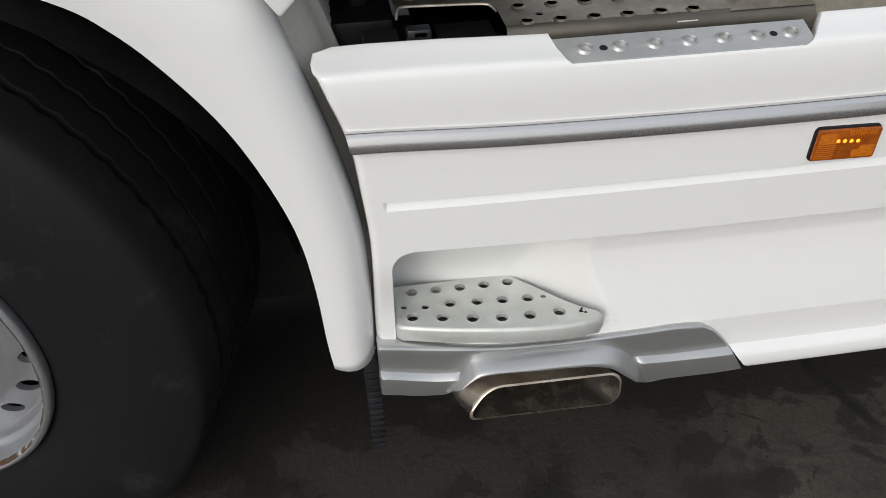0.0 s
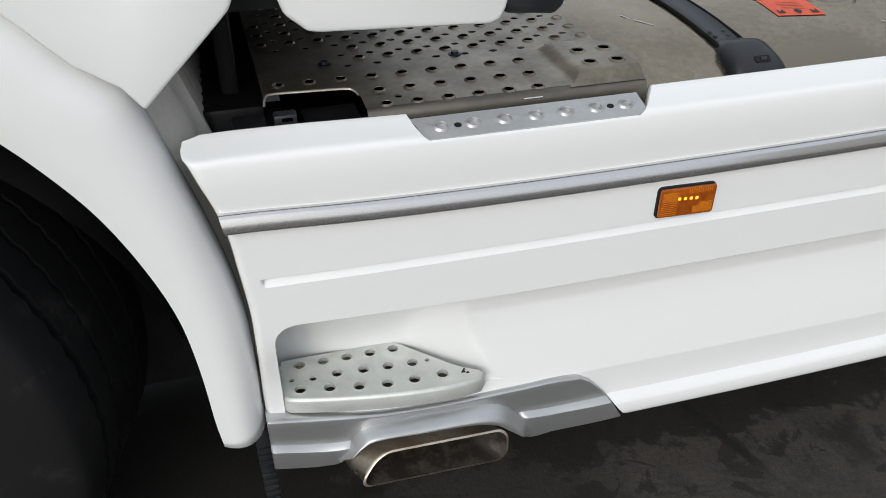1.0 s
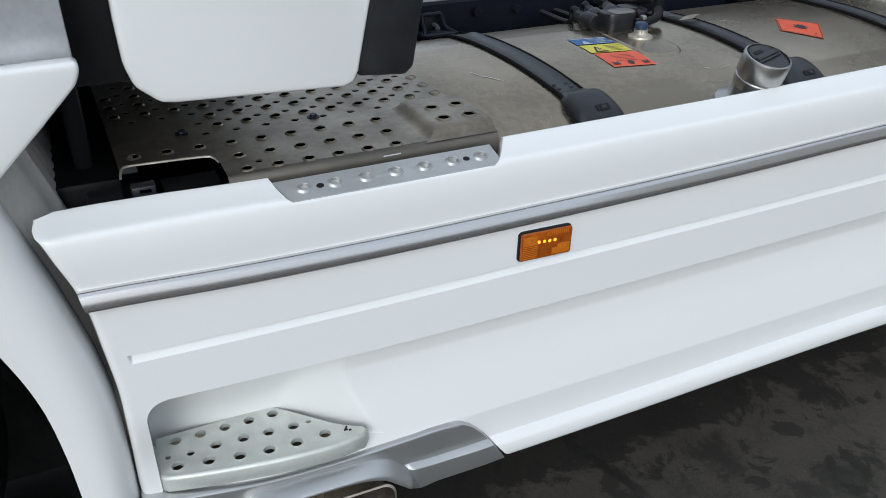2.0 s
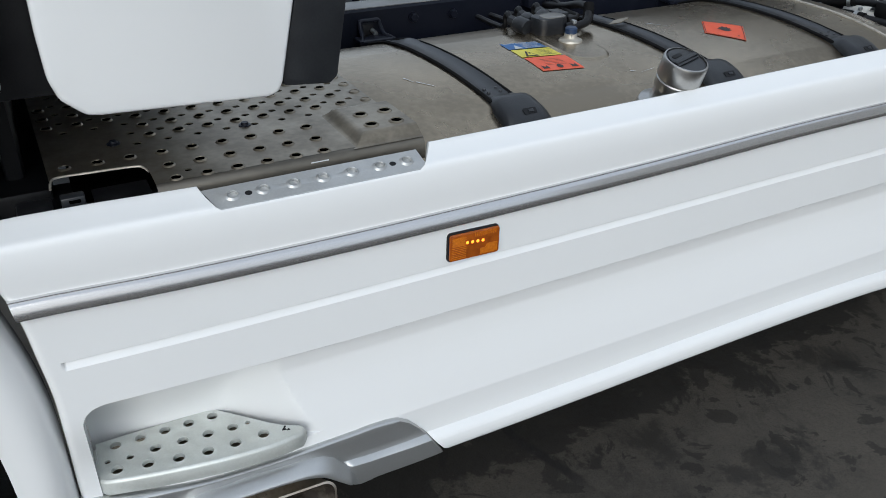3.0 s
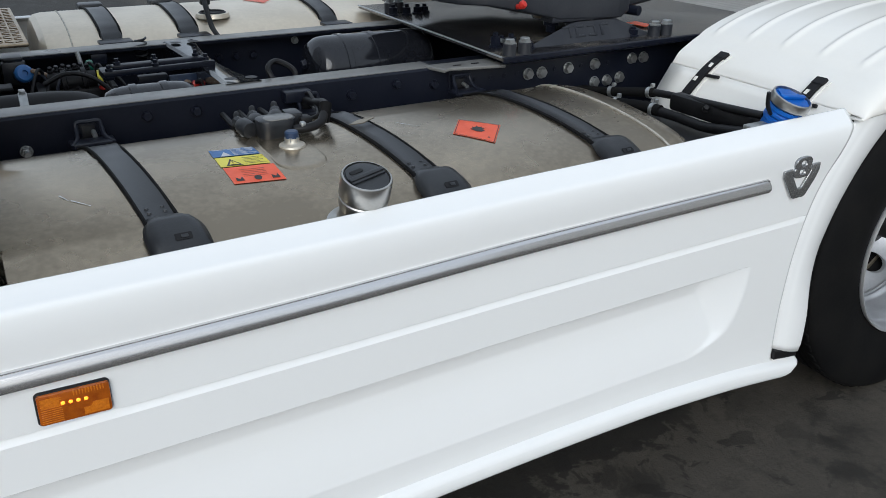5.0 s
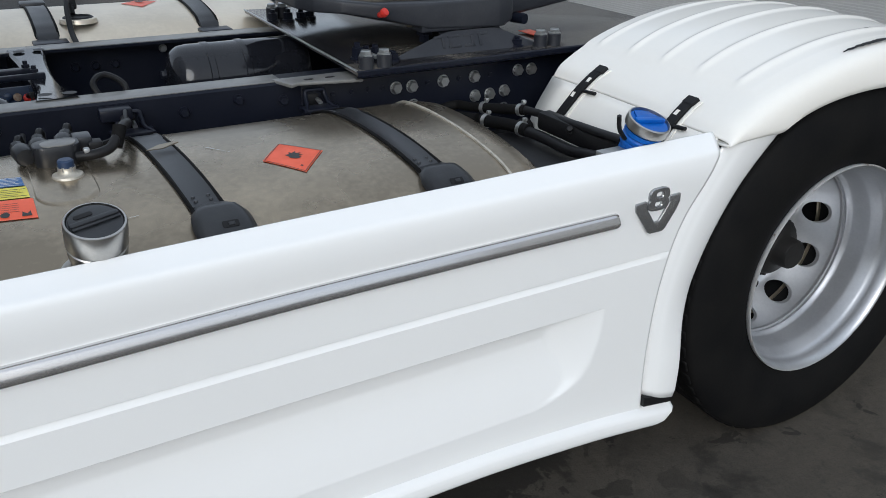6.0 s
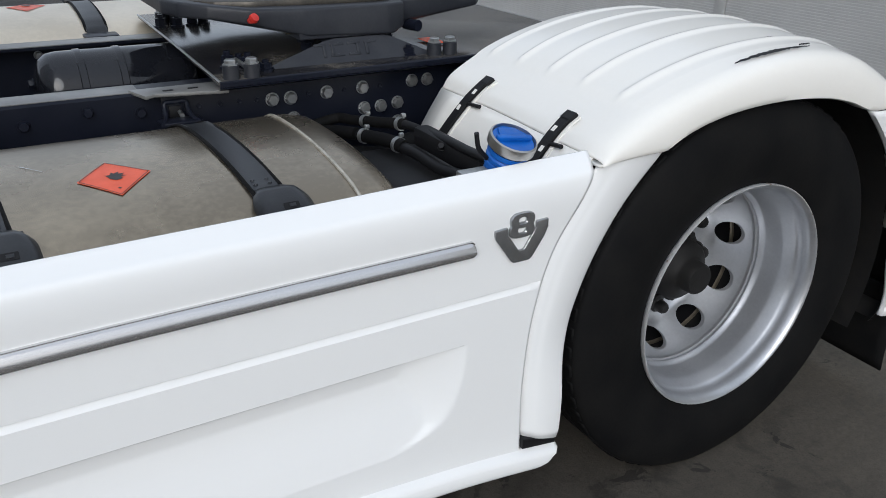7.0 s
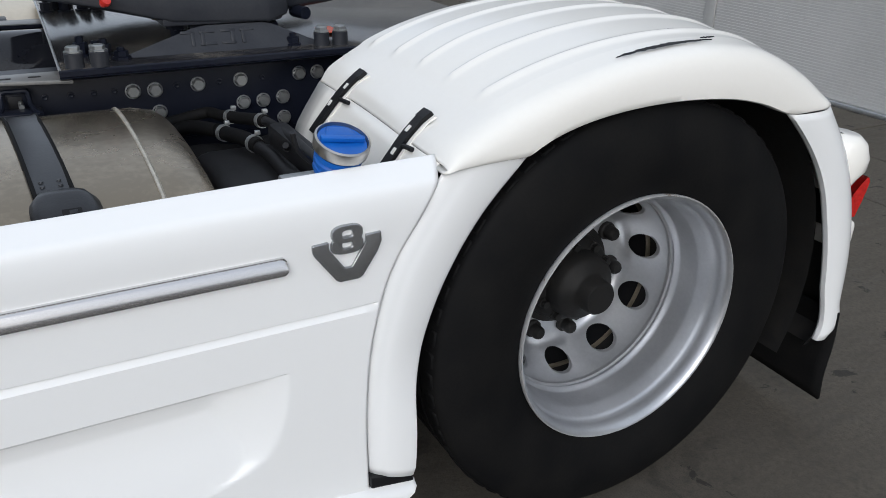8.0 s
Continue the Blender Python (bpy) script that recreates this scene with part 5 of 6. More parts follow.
on_tank_shape("digit_mark", [(1.772 + dx, 0.340 + dy) for dx, dy in ((0, 0), (0.004, 0.004), (0.0, 0.008), (-0.004, 0.004))], INK, flam)

# ---- filler neck and cap ----
ax = Vector((0.03, -0.30, 0.95)).normalized()
mc = axis_matrix((1.338, 0.108, 0.893), ax)
neck = part("filler_neck", lathe([(0.070, -0.040), (0.062, 0.002), (0.047, 0.012), (0.0415, 0.020), (0.0415, 0.060)], mc, 40), STAINLESS, tank, "shiny welded filler neck")
cap = part("filler_cap", lathe([(0.0435, 0.045), (0.0450, 0.052), (0.0450, 0.064), (0.0430, 0.066), (0.0455, 0.069), (0.0470, 0.072), (0.0470, 0.108), (0.0455, 0.112), (0.0425, 0.113), (0.0425, 0.107)], mc, 48), STAINLESS, truck, "stainless fuel cap with a grey insert")
part("cap_insert", lathe([(0.0425, 0.108), (0.0405, 0.110), (0.0, 0.109)], mc, 40), DARKGREY, cap)
half = [(0.0385 * math.cos(a), 0.0385 * math.sin(a)) for a in np.linspace(radians(-12), radians(192), 28)]
part("latch_flap", prism(half, 0.0040, mc @ pose(0, 0, 0.1092, 0, 0, 12), 0.0012), DARKGREY, cap)
part("grip_bar", box((0, 0.002, 0.1135), (0.078, 0.010, 0.006), 0.0025, mc @ pose(0, 0, 0, 0, 0, 12)), DARKGREY, cap)
part("key_cover", prism(rounded(0.030, 0.010, 0.004, 3, -0.010, 0.018), 0.0016, mc @ pose(0, 0, 0.1128, 0, 0, 12), 0.0006), BLACK, cap)

# ---- sender unit with plugs on the tank ----
rows = []
for k, up in ((1.0, -0.0006), (0.965, 0.0024), (0.93, 0.0034), (0.89, 0.0030), (0.5, 0.0030), (0.02, 0.0030)):
    rows.append([(1.3315 + x * k, 0.475 + y * k, TANK_TOP(0.475 + y * k) + up) for x, y in rounded(0.112, 0.27, 0.052, 8)])
part("pressed_dish", grid("dish", rows, close=True), ALU, tank, angle=60)
sender = part("sender_unit", prism(rounded(0.088, 0.064, 0.024), 0.045, Matrix.Translation((1.336, 0.558, 0.941)), 0.005), DARKGREY, truck, "dark grey plastic sender unit with plugs")
part("sender_seal", prism(rounded(0.086, 0.070, 0.028), 0.005, Matrix.Translation((1.336, 0.558, 0.938))), BLACK, sender)
part("dusty_top", prism(rounded(0.066, 0.044, 0.018), 0.003, Matrix.Translation((1.340, 0.550, 0.9848)), 0.001), DUST_SHEEN, sender, "dust-pale top")
for a, b, c in (((1.280, 0.566, 0.960), (1.272, 0.606, 0.964), (1.268, 0.626, 0.967)), ((1.306, 0.590, 0.962), (1.308, 0.622, 0.968), (1.310, 0.642, 0.972)), ((1.350, 0.590, 0.964), (1.358, 0.622, 0.972), (1.364, 0.642, 0.976))):
    d = Vector(b) - Vector(a)
    part("plug", lathe([(0.0, 0.0), (0.018, 0.0), (0.020, 0.004), (0.020, d.length - 0.006), (0.017, d.length), (0.0, d.length)], axis_matrix(a, d), 10), DARKGREY, sender)
    e = Vector(c) - Vector(b)
    part("plug_nut", lathe([(0.0125, 0.0), (0.0135, 0.002), (0.0135, 0.022), (0.010, 0.025), (0.008, e.length)], axis_matrix(b, e), 8), DARKGREY, sender)
    part("cable", tube([c, (c[0] + 0.006, c[1] + 0.022, c[2] + 0.010), (c[0] + 0.010, c[1] + 0.040, c[2]), (c[0] + 0.010, c[1] + 0.055, c[2] - 0.03), (c[0] + 0.02, 0.83, 0.93)], 0.0075, 8, 6), BLACK, sender)
part("plug_block", box((1.389, 0.595, 0.968), (0.036, 0.050, 0.034), 0.005), DARKGREY, sender)
part("plug_block", box((1.410, 0.572, 0.964), (0.028, 0.034, 0.024), 0.004), BLACK, sender)
part("fuel_hose", tube([(1.368, 0.528, 0.960), (1.400, 0.521, 0.962), (1.432, 0.528, 0.968), (1.452, 0.552, 0.982), (1.468, 0.585, 0.990), (1.482, 0.64, 0.982), (1.50, 0.72, 0.96), (1.51, 0.83, 0.94)], 0.0105, 10, 6), BLACK, sender)
part("hose_boot", tube([(1.446, 0.545, 0.965), (1.456, 0.556, 0.985), (1.462, 0.566, 1.000)], 0.014, 10, 4), RUBBER, sender)
part("thin_cable", tube([(1.420, 0.565, 0.968), (1.455, 0.60, 0.966), (1.490, 0.70, 0.955), (1.510, 0.80, 0.965), (1.515, 0.86, 0.945)], 0.005, 8, 5), BLACK, sender)
part("hose_clip", box((1.388, 0.524, 0.970), (0.012, 0.016, 0.014), 0.003), STEEL, sender)
part("rail_block", box((1.495, 0.858, 0.948), (0.074, 0.045, 0.030), 0.005), NAVY, sender)
part("fitting_base", lathe([(0.030, 0.0), (0.028, 0.005), (0.020, 0.007), (0.016, 0.012), (0.016, 0.020), (0.0, 0.020)], Matrix.Translation((1.342, 0.470, 0.942)), 24), WELD, sender)
part("fitting_nut", lathe([(0.0165, 0.012), (0.0165, 0.022), (0.0, 0.022)], Matrix.Translation((1.342, 0.470, 0.942)), 6), STEEL, sender)
part("fitting_cap", lathe([(0.0150, 0.016), (0.0160, 0.019), (0.0152, 0.024), (0.0152, 0.032), (0.012, 0.035), (0.0, 0.035)], Matrix.Translation((1.342, 0.470, 0.942)), 12), DARKBLUE, sender, "dark blue fitting cap")
part("metal_tag", prism([(-0.05, -0.012), (0.0, -0.020), (0.052, 0.006), (0.045, 0.016), (-0.01, 0.014)], 0.002, Matrix.Translation((1.535, 0.532, 0.955)) @ pose(0, 0, 0, 6, -6, -8) @ Matrix.Diagonal((0.65, 0.65, 1, 1))), GALV, truck, "loose dull metal tag")

# ---- wheel details ----
for rim, m, disc in ((wheel_rear, mr, 0.287), (wheel_front, mf, 0.052)):
    rear = rim is wheel_rear
    h0 = disc - (0.012 if rear else 0.02)
    if rear:
        part("hub", lathe([(0.140, 0.288), (0.136, 0.268), (0.118, 0.258), (0.112, 0.232), (0.104, 0.222), (0.088, 0.214), (0.084, 0.178), (0.074, 0.168), (0.052, 0.160), (0.045, 0.150), (0.0435, 0.120), (0.0395, 0.114), (0.0, 0.113)], m, 40), GRIME_SHADE, rim, "greasy black hub with a round cap")
        for k in range(10):
            a = math.radians(12 + 36 * k)
            mm = m @ Matrix.Translation((0.097 * math.cos(a), 0.097 * math.sin(a), 0.222))
            part("hub_bolt", lathe([(0.014, 0.004), (0.014, -0.006), (0.010, -0.007), (0.010, -0.018), (0.0, -0.020)], mm, 8), GRIME_SHADE, rim)
    else:
        part("hub_flange", lathe([(0.168, disc + 0.004), (0.166, disc - 0.006), (0.150, disc - 0.010), (0.140, disc - 0.008)], m, 48), RIM, rim)
        part("hub", lathe([(0.142, disc), (0.125, disc - 0.02), (0.115, disc - 0.06), (0.10, disc - 0.07), (0.0, disc - 0.072)], m, 40), BLACK, rim, "black front hub")
    for k in range(10):
        a = math.radians(5.5 + 36 * k)
        mm = m @ Matrix.Translation((0.1660 * math.cos(a), 0.1660 * math.sin(a), disc - 0.003))
        part("wheel_nut", lathe([(0.0245, 0.004), (0.024, -0.005), (0.0185, -0.008), (0.0185, -0.022), (0.0172, -0.031), (0.0125, -0.037), (0.0, -0.039)], mm, 12), GRIME_SHADE, rim)
    # chipped flange edge
    k = 0.0045 if rear else 0.0
    edge = [(0.2997 + k, 0.006), (0.3007 + k, 0.0), (0.2993 + k, -0.0046), (0.2975 + k, -0.0046)] if rear else [(0.2894, -0.0069), (0.2880, -0.0061), (0.2864, -0.0034), (0.2855, 0.004)]
    part("worn_flange", lathe(edge, m, 72), WORN_EDGE if rear else RUST_EDGE, rim)
    if rear:
        lug = box((0.5010, 0.0, 0.034), (0.0150, 0.034, 0.030), 0.003, seg=1)
        lug_mesh = as_mesh("shoulder_lug", lug)
        for k in range(64):
            a = 360 * (k + 0.5) / 64
            lg = part("shoulder_lug", lug_mesh, RUBBER, rim)
            lg.matrix_local = m @ pose(0, 0, 0, 0, 0, a)
    else:
        bar = as_mesh("raised_bar", box((0.0, 0.0, 0.0), (0.016, 0.004, 0.0020), 0.0006, seg=1))
        for a0, r0, count in ((-34, 0.436, 9), (-8, 0.440, 7), (14, 0.434, 6), (40, 0.438, 8)):
            for k in range(count):
                a = a0 + 1.5 * k
                rb = part("raised_bar", bar, TYRE, rim)
                rb.matrix_local = m @ pose(0, 0, 0, 0, 0, a) @ Matrix.Translation((r0, 0, -0.0078)) @ pose(0, 0, 0, 0, 0, 8 * (k % 3 - 1))
    if rear:
        part("drum_ring", lathe([(0.259, 0.236), (0.252, 0.238), (0.250, 0.243), (0.259, 0.246)], m, 64), GALV, rim)

# ---- rear mudguard fittings ----
def mud_strip_at(path, y0, y1, half, lift, thick):
    """A band on the mudguard's front slope along (x, z) points."""
    line = smooth_line([(x, 0, z) for x, z in path], 5)
    rows = []
    for k, p in enumerate(line):
        t = k / (len(line) - 1)
        d = (line[min(k + 1, len(line) - 1)] - line[max(k - 1, 0)]).normalized()
        out = Vector((d.z, 0, -d.x))
        if out.z < 0:
            out = -out
        y = y0 + (y1 - y0) * t
        w = half(t)
        base, high = p + out * lift, p + out * (lift + thick)
        rows.append([(q.x + lead(y), y + s * w, q.z) for s, q in ((-1, base), (-0.93, high), (0, high), (0.93, high), (1, base))])
    return grid("band", rows)


SLOPE = [(2.698, 1.004), (2.681, 0.991), (2.666, 0.974), (2.650, 0.954), (2.634, 0.930), (2.612, 0.898), (2.590, 0.864)]
for y0, y1 in ((0.505, 0.556), (0.158, 0.186)):
    lt = part("rubber_latch", mud_strip_at(SLOPE, y0, y1, lambda t: 0.0150, 0.003, 0.007), BLACK, truck, "black rubber hold-down latch")
    part("latch_head", mud_strip_at(SLOPE[:2], y0, y0 + 0.003, lambda t: 0.0165, 0.004, 0.0085), BLACK, lt)
    part("latch_slot", mud_strip_at([(2.668, 0.976), (2.659, 0.965)], y0 + 0.012, y0 + 0.015, lambda t: 0.0055, 0.0102, 0.001), WHITE_PLASTIC, lt)
    part("latch_slot", mud_strip_at([(2.638, 0.936), (2.630, 0.924)], y1 - 0.014, y1 - 0.012, lambda t: 0.0055, 0.0102, 0.001), WHITE_PLASTIC, lt)
    part("latch_hook", tube([(2.640 + lead(y0), y1 - 0.020, 0.947), (2.640 + lead(y0), y0 - 0.015, 0.950), (2.640 + lead(y0), y0 - 0.036, 0.952)], 0.005, 8, 4), BLACK, lt)
    for s in (-1, 1):
        part("latch_well", mud_strip_at(SLOPE, y0 + s * 0.021, y1 + s * 0.021, lambda t: 0.004, -0.001, 0.004), WHITE_PLASTIC, guard)
# black scrape along the crest
def crest_at(x, y):
    i = min(range(len(C)), key=lambda k: abs(C[k].x - x))
    j = i + (1 if C[min(i + 1, len(C) - 1)].x > x >= C[i].x else -1)
    j = min(max(j, 0), len(C) - 1)
    t = 0 if C[j].x == C[i].x else (x - C[i].x) / (C[j].x - C[i].x)
    z = C[i].z + (C[j].z - C[i].z) * t
    return Vector((x, y, z + 0.022 * math.sin(math.pi * max(0, min(1, (y - 0.05) / 0.66)))))


rng = random.Random(4)
for x0, x1, y0, w in ((3.01, 3.27, 0.036, 0.0085), (3.16, 3.24, 0.120, 0.0022), (3.25, 3.30, 0.060, 0.0022)):
    rows = []
    n = 34
    for k in range(n + 1):
        t = k / n
        x = x0 + (x1 - x0) * t
        ww = w * (math.sin(math.pi * min(1, t * 1.05)) ** 0.6) * rng.uniform(0.45, 1.1)
        c = y0 + 0.010 * t + rng.uniform(-0.002, 0.002)
        rows.append([crest_at(x, c - ww) + Vector((0, 0, 0.0035)), crest_at(x, c) + Vector((0, 0, 0.0045)), crest_at(x, c + ww * 0.7) + Vector((0, 0, 0.0055))])
    part("scrape", as_mesh("scrape", grid("scrape", rows), flip=(0, 0, 1)), BLACK, guard, "black scraped bare plastic")

# tail lamp behind the mudguard
rows = []
for z, w, d in ((0.842, 0.01, 0.02), (0.836, 0.06, 0.045), (0.815, 0.085, 0.055), (0.775, 0.105, 0.06), (0.745, 0.10, 0.06), (0.725, 0.07, 0.055), (0.69, 0.045, 0.045)):
    rows.append([(3.818 + w * (0.35 + 0.75 * math.cos(a)) + 0.01, 0.11 + d * 1.3 * math.sin(a), z) for a in np.linspace(-math.pi, math.pi, 25)])
tail = part("tail_lamp", grid("tail", rows), WHITE_PLASTIC, truck, "white tail lamp housing with a red lens", angle=50)
rows = []
for z, x, d in ((0.728, 3.914, 0.006), (0.715, 3.921, 0.03), (0.69, 3.916, 0.05), (0.66, 3.907, 0.05), (0.622, 3.893, 0.05)):
    rows.append([(x - d, 0.038, z), (x - 0.006, 0.034, z), (x, 0.045, z), (x, 0.19, z)])
part("red_lens", grid("rl", rows), REDLENS, tail, "red tail lamp lens")
part("lamp_body", box((3.85, 0.14, 0.665), (0.07, 0.16, 0.14), 0.01), BLACK, tail)
part("bumper_corner", box((3.885, 0.16, 0.565), (0.075, 0.24, 0.075), 0.018, seg=3), WHITE_PLASTIC, truck, "white bumper corner")
rows = []
for z in np.linspace(0.36, 0.075, 10):
    rows.append([(3.868 + 0.004 * math.sin(z * 30) + 0.012 * (0.36 - z), y, z + (0.02 * (y - 0.0) if z < 0.1 else 0)) for y in np.linspace(-0.012, 0.62, 20)])
mudflap = part("mud_flap", grid("mudflap", rows), RUBBER, truck, "black rubber mud flap")
shell(mudflap, 0.008)
rows = []
for a in np.linspace(-24, 198, 44):
    rows.append([(3.133 + 0.585 * math.cos(radians(a)), y, 0.508 + 0.575 * math.sin(radians(a))) for y in (0.012, 0.2, 0.4, 0.62)])
part("guard_inside", grid("gi", rows), GRIME_SHADE, guard)
rows = []
for a in np.linspace(12, 200, 40):
    rows.append([(-0.72 + 0.70 * math.cos(radians(a)), y, 0.45 + 0.66 * math.sin(radians(a))) for y in (0.06, 0.2, 0.4, 0.62)])
part("guard_inside", grid("gi", rows), WELL, guard_front)
# added dark walls: paint the well's shade and block light under the truck
part("well_shade_wall", box((-0.60, 0.66, 0.62), (1.44, 0.04, 1.2)), WELL, guard_front)
part("well_shade_wall", box((0.34, 0.66, 0.31), (0.42, 0.04, 0.58)), WELL, guard_front)

# ---- clip and dark bay beside the walkway plate ----
bay = part("step_bay", box((0.215, 0.16, 0.82), (0.20, 0.20, 0.16), 0.01), BLACK, truck)
part("bay_panel", box((0.245, 0.120, 0.918), (0.085, 0.075, 0.006), 0.002), BLACK, bay)
cl = part("bay_clip", box((0.173, 0.088, 0.934), (0.034, 0.022, 0.026), 0.003), DARKGREY, bay, "dark grey metal clip")
# the slot's shade as a near-black inlay
part("clip_slot", box((0.175, 0.0765, 0.940), (0.016, 0.002, 0.005), 0.0005), HOLE_SHADE, cl)
part("bay_box", box((0.120, 0.090, 0.925), (0.05, 0.05, 0.03), 0.006), BLACK, bay)

# ---- bolts on the rail ----
def hex_bolt(at, parent, r=0.0155, mat=STEEL, toward=(0, -1, 0)):
    mm = axis_matrix(at, toward)
    b = part("bolt", lathe([(r * 1.18, 0.0), (r * 1.22, 0.002), (r * 1.15, 0.004), (r, 0.004)], mm, 20), mat, parent)
    part("bolt_head", lathe([(r, 0.003), (r, 0.013), (r * 0.86, 0.0155), (0.0, 0.0155)], mm, 6), mat, b)
    return b


for x, z in ((2.252, 0.921), (2.303, 0.920), (2.406, 0.924), (2.513, 0.926), (2.669, 0.929), (2.719, 0.928), (2.517, 0.867), (2.569, 0.867), (2.622, 0.871), (2.308, 0.864), (2.622, 0.816)):
    hex_bolt((x, 0.8745, z), rail_near)
for x in (2.06, 2.115, 2.165, 2.21, 2.355, 2.46, 2.57):
    part("rail_plug", lathe([(0.0075, 0.0), (0.0070, 0.003), (0.0045, 0.0035), (0.0, 0.0010)], axis_matrix((x, 0.8745, 0.925), (0, -1, 0)), 14), NAVY, rail_near)
for x, z in ((0.836, 0.889), (1.115, 0.938), (1.235, 0.935), (1.66, 0.925), (1.80, 0.94), (1.92, 0.925)):
    hex_bolt((x, 0.880, z), rail_near, 0.012, STEEL if x < 0.9 else NAVY)
part("rail_stud", tube([(0.836, 0.87, 0.889), (0.836, 0.845, 0.889)], 0.007, 8, 2), STEEL, rail_near)
part("side_plate", box((2.62, 0.8775, 0.885), (1.30, 0.006, 0.185), 0.002), NAVY, rail_near)
# glancing sky glare on the angle is painted as an even grey
fr = part("flange_angle", prism([(1.925, 0.82), (1.950, 0.835), (2.12, 0.800), (2.12, 0.90), (1.90, 0.90)], 0.010, Matrix.Translation((0, 0, 0.968)), 0.003), DUST_SHEEN, truck, "slotted mounting angle, painted grey for dust and sky glare")
for x in (1.985, 2.045):
    # uncut slots, their shade drawn as black inlays
    part("slot_hole", prism(rounded(0.026, 0.010, 0.0045, 3), 0.001, Matrix.Translation((x, 0.852, 0.9785))), BLACK, fr)

# ---- fifth wheel and its mounting plate ----
deck = part("mounting_plate", prism([(2.092, 0.778), (3.35, 0.806), (3.35, 1.72), (2.125, 1.86), (2.112, 1.3)], 0.012, Matrix.Translation((0, 0, 0.992)), 0.002), GREASE_NAVY, truck, "oily dark painted mounting plate")
rows = [[(2.092, 0.778, 1.004), (3.35, 0.806, 1.004)], [(2.092, 0.774, 1.001), (3.35, 0.802, 1.001)], [(2.092, 0.774, 0.990), (3.35, 0.802, 0.990)], [(2.092, 0.778, 0.988), (3.35, 0.806, 0.988)], [(2.092, 0.774, 0.986), (3.35, 0.802, 0.986)], [(2.095, 0.80, 0.976), (3.35, 0.83, 0.976)]]
part("plate_edge", grid("pe", rows), NAVY, deck)
part("front_edge", tube([(2.094, 0.780, 1.003), (2.110, 1.3, 1.003), (2.125, 1.86, 1.003)], 0.0032, 8, 2), STEEL, deck)
ped = part("pedestal", grid("ped", [[(2.235, 0.858, 1.004), (2.30, 0.855, 1.004), (2.66, 0.855, 1.004), (2.74, 0.858, 1.004)], [(2.25, 0.862, 1.010), (2.33, 0.862, 1.014), (2.64, 0.862, 1.014), (2.72, 0.864, 1.010)], [(2.405, 0.886, 1.056), (2.44, 0.886, 1.062), (2.585, 0.886, 1.062), (2.61, 0.888, 1.056)], [(2.40, 0.98, 1.072), (2.44, 0.98, 1.082), (2.58, 0.98, 1.082), (2.61, 0.98, 1.07)]]), CAST, truck, "cast dark pedestal with raised maker's mark bars", angle=30)
# the maker's mark as plain raised bars
for k, (x, w) in enumerate(((2.395, 0.034), (2.442, 0.040), (2.492, 0.036), (2.540, 0.036))):
    mm = Matrix.Translation((x, 0.8735, 1.036)) @ pose(0, 0, 0, 63, 0, 0)
    part("mark_bar", box((0, 0.014, 0), (w, 0.007, 0.005), 0.001, mm), CAST, ped)
    part("mark_bar", box((w * 0.3 * (-1) ** k, -0.002, 0), (0.009, 0.036, 0.005), 0.001, mm), CAST, ped)
    if k in (1, 2):
        part("mark_bar", box((0, -0.016, 0), (w, 0.007, 0.005), 0.001, mm), CAST, ped)
top = [(2.035, 1.06), (2.060, 0.985), (2.12, 0.925), (2.22, 0.893), (2.36, 0.878), (2.60, 0.878), (2.655, 0.892), (2.665, 0.93), (2.94, 0.965), (2.97, 1.0), (2.80, 1.12), (2.70, 1.27), (2.80, 1.42), (2.97, 1.54), (2.94, 1.575), (2.665, 1.61), (2.60, 1.66), (2.36, 1.66), (2.12, 1.615), (2.035, 1.48)]
under = [(2.03, 1.150), (2.12, 1.130), (2.20, 1.113), (2.31, 1.090), (2.37, 1.072), (2.62, 1.062), (2.67, 1.085), (2.97, 1.112)]
bm = prism(top, 0.060, Matrix.Translation((0, 0, 1.086)), 0.008, 3)
for v in bm.verts:
    if v.co.z < 1.116:
        v.co.z += min(lerp_list(v.co.x, under), 1.125) - 1.086
    elif v.co.x < 2.30:
        v.co.z += 0.020 * ease(2.30, 2.03, v.co.x)
fw = part("coupling_plate", bm, CAST, truck, "dark cast coupling plate with greasy top")
part("greasy_top", prism([(x + (2.4 - x) * 0.10, y + (1.27 - y) * 0.10) for x, y in top], 0.022, Matrix.Translation((0, 0, 1.142)), 0.006), GREASE, fw)
part("skirt_block", prism([(2.34, 0.886), (2.62, 0.886), (2.645, 0.91), (2.62, 1.0), (2.34, 1.0)], 0.050, Matrix.Translation((0, -0.004, 1.064)), 0.006), CAST, fw)
pinr = part("indicator_pin", tube([(2.216, 0.893, 1.122), (2.214, 0.874, 1.126)], 0.008, 10, 2), RED, fw, "red indicator pin")
part("pin_tip", lathe([(0.0, 0.012), (0.011, 0.009), (0.013, 0.0), (0.010, -0.006), (0.0, -0.008)], axis_matrix((2.218, 0.872, 1.130), (0.3, -0.7, 0.6)), 12), RED, pinr)
part("pivot_pin", tube([(2.690, 0.95, 1.075), (2.705, 0.90, 1.075)], 0.016, 12, 2), NAVY, fw)
part("pivot_pin", tube([(2.60, 1.0, 1.04), (2.62, 0.93, 1.04)], 0.022, 12, 2), NAVY, fw)
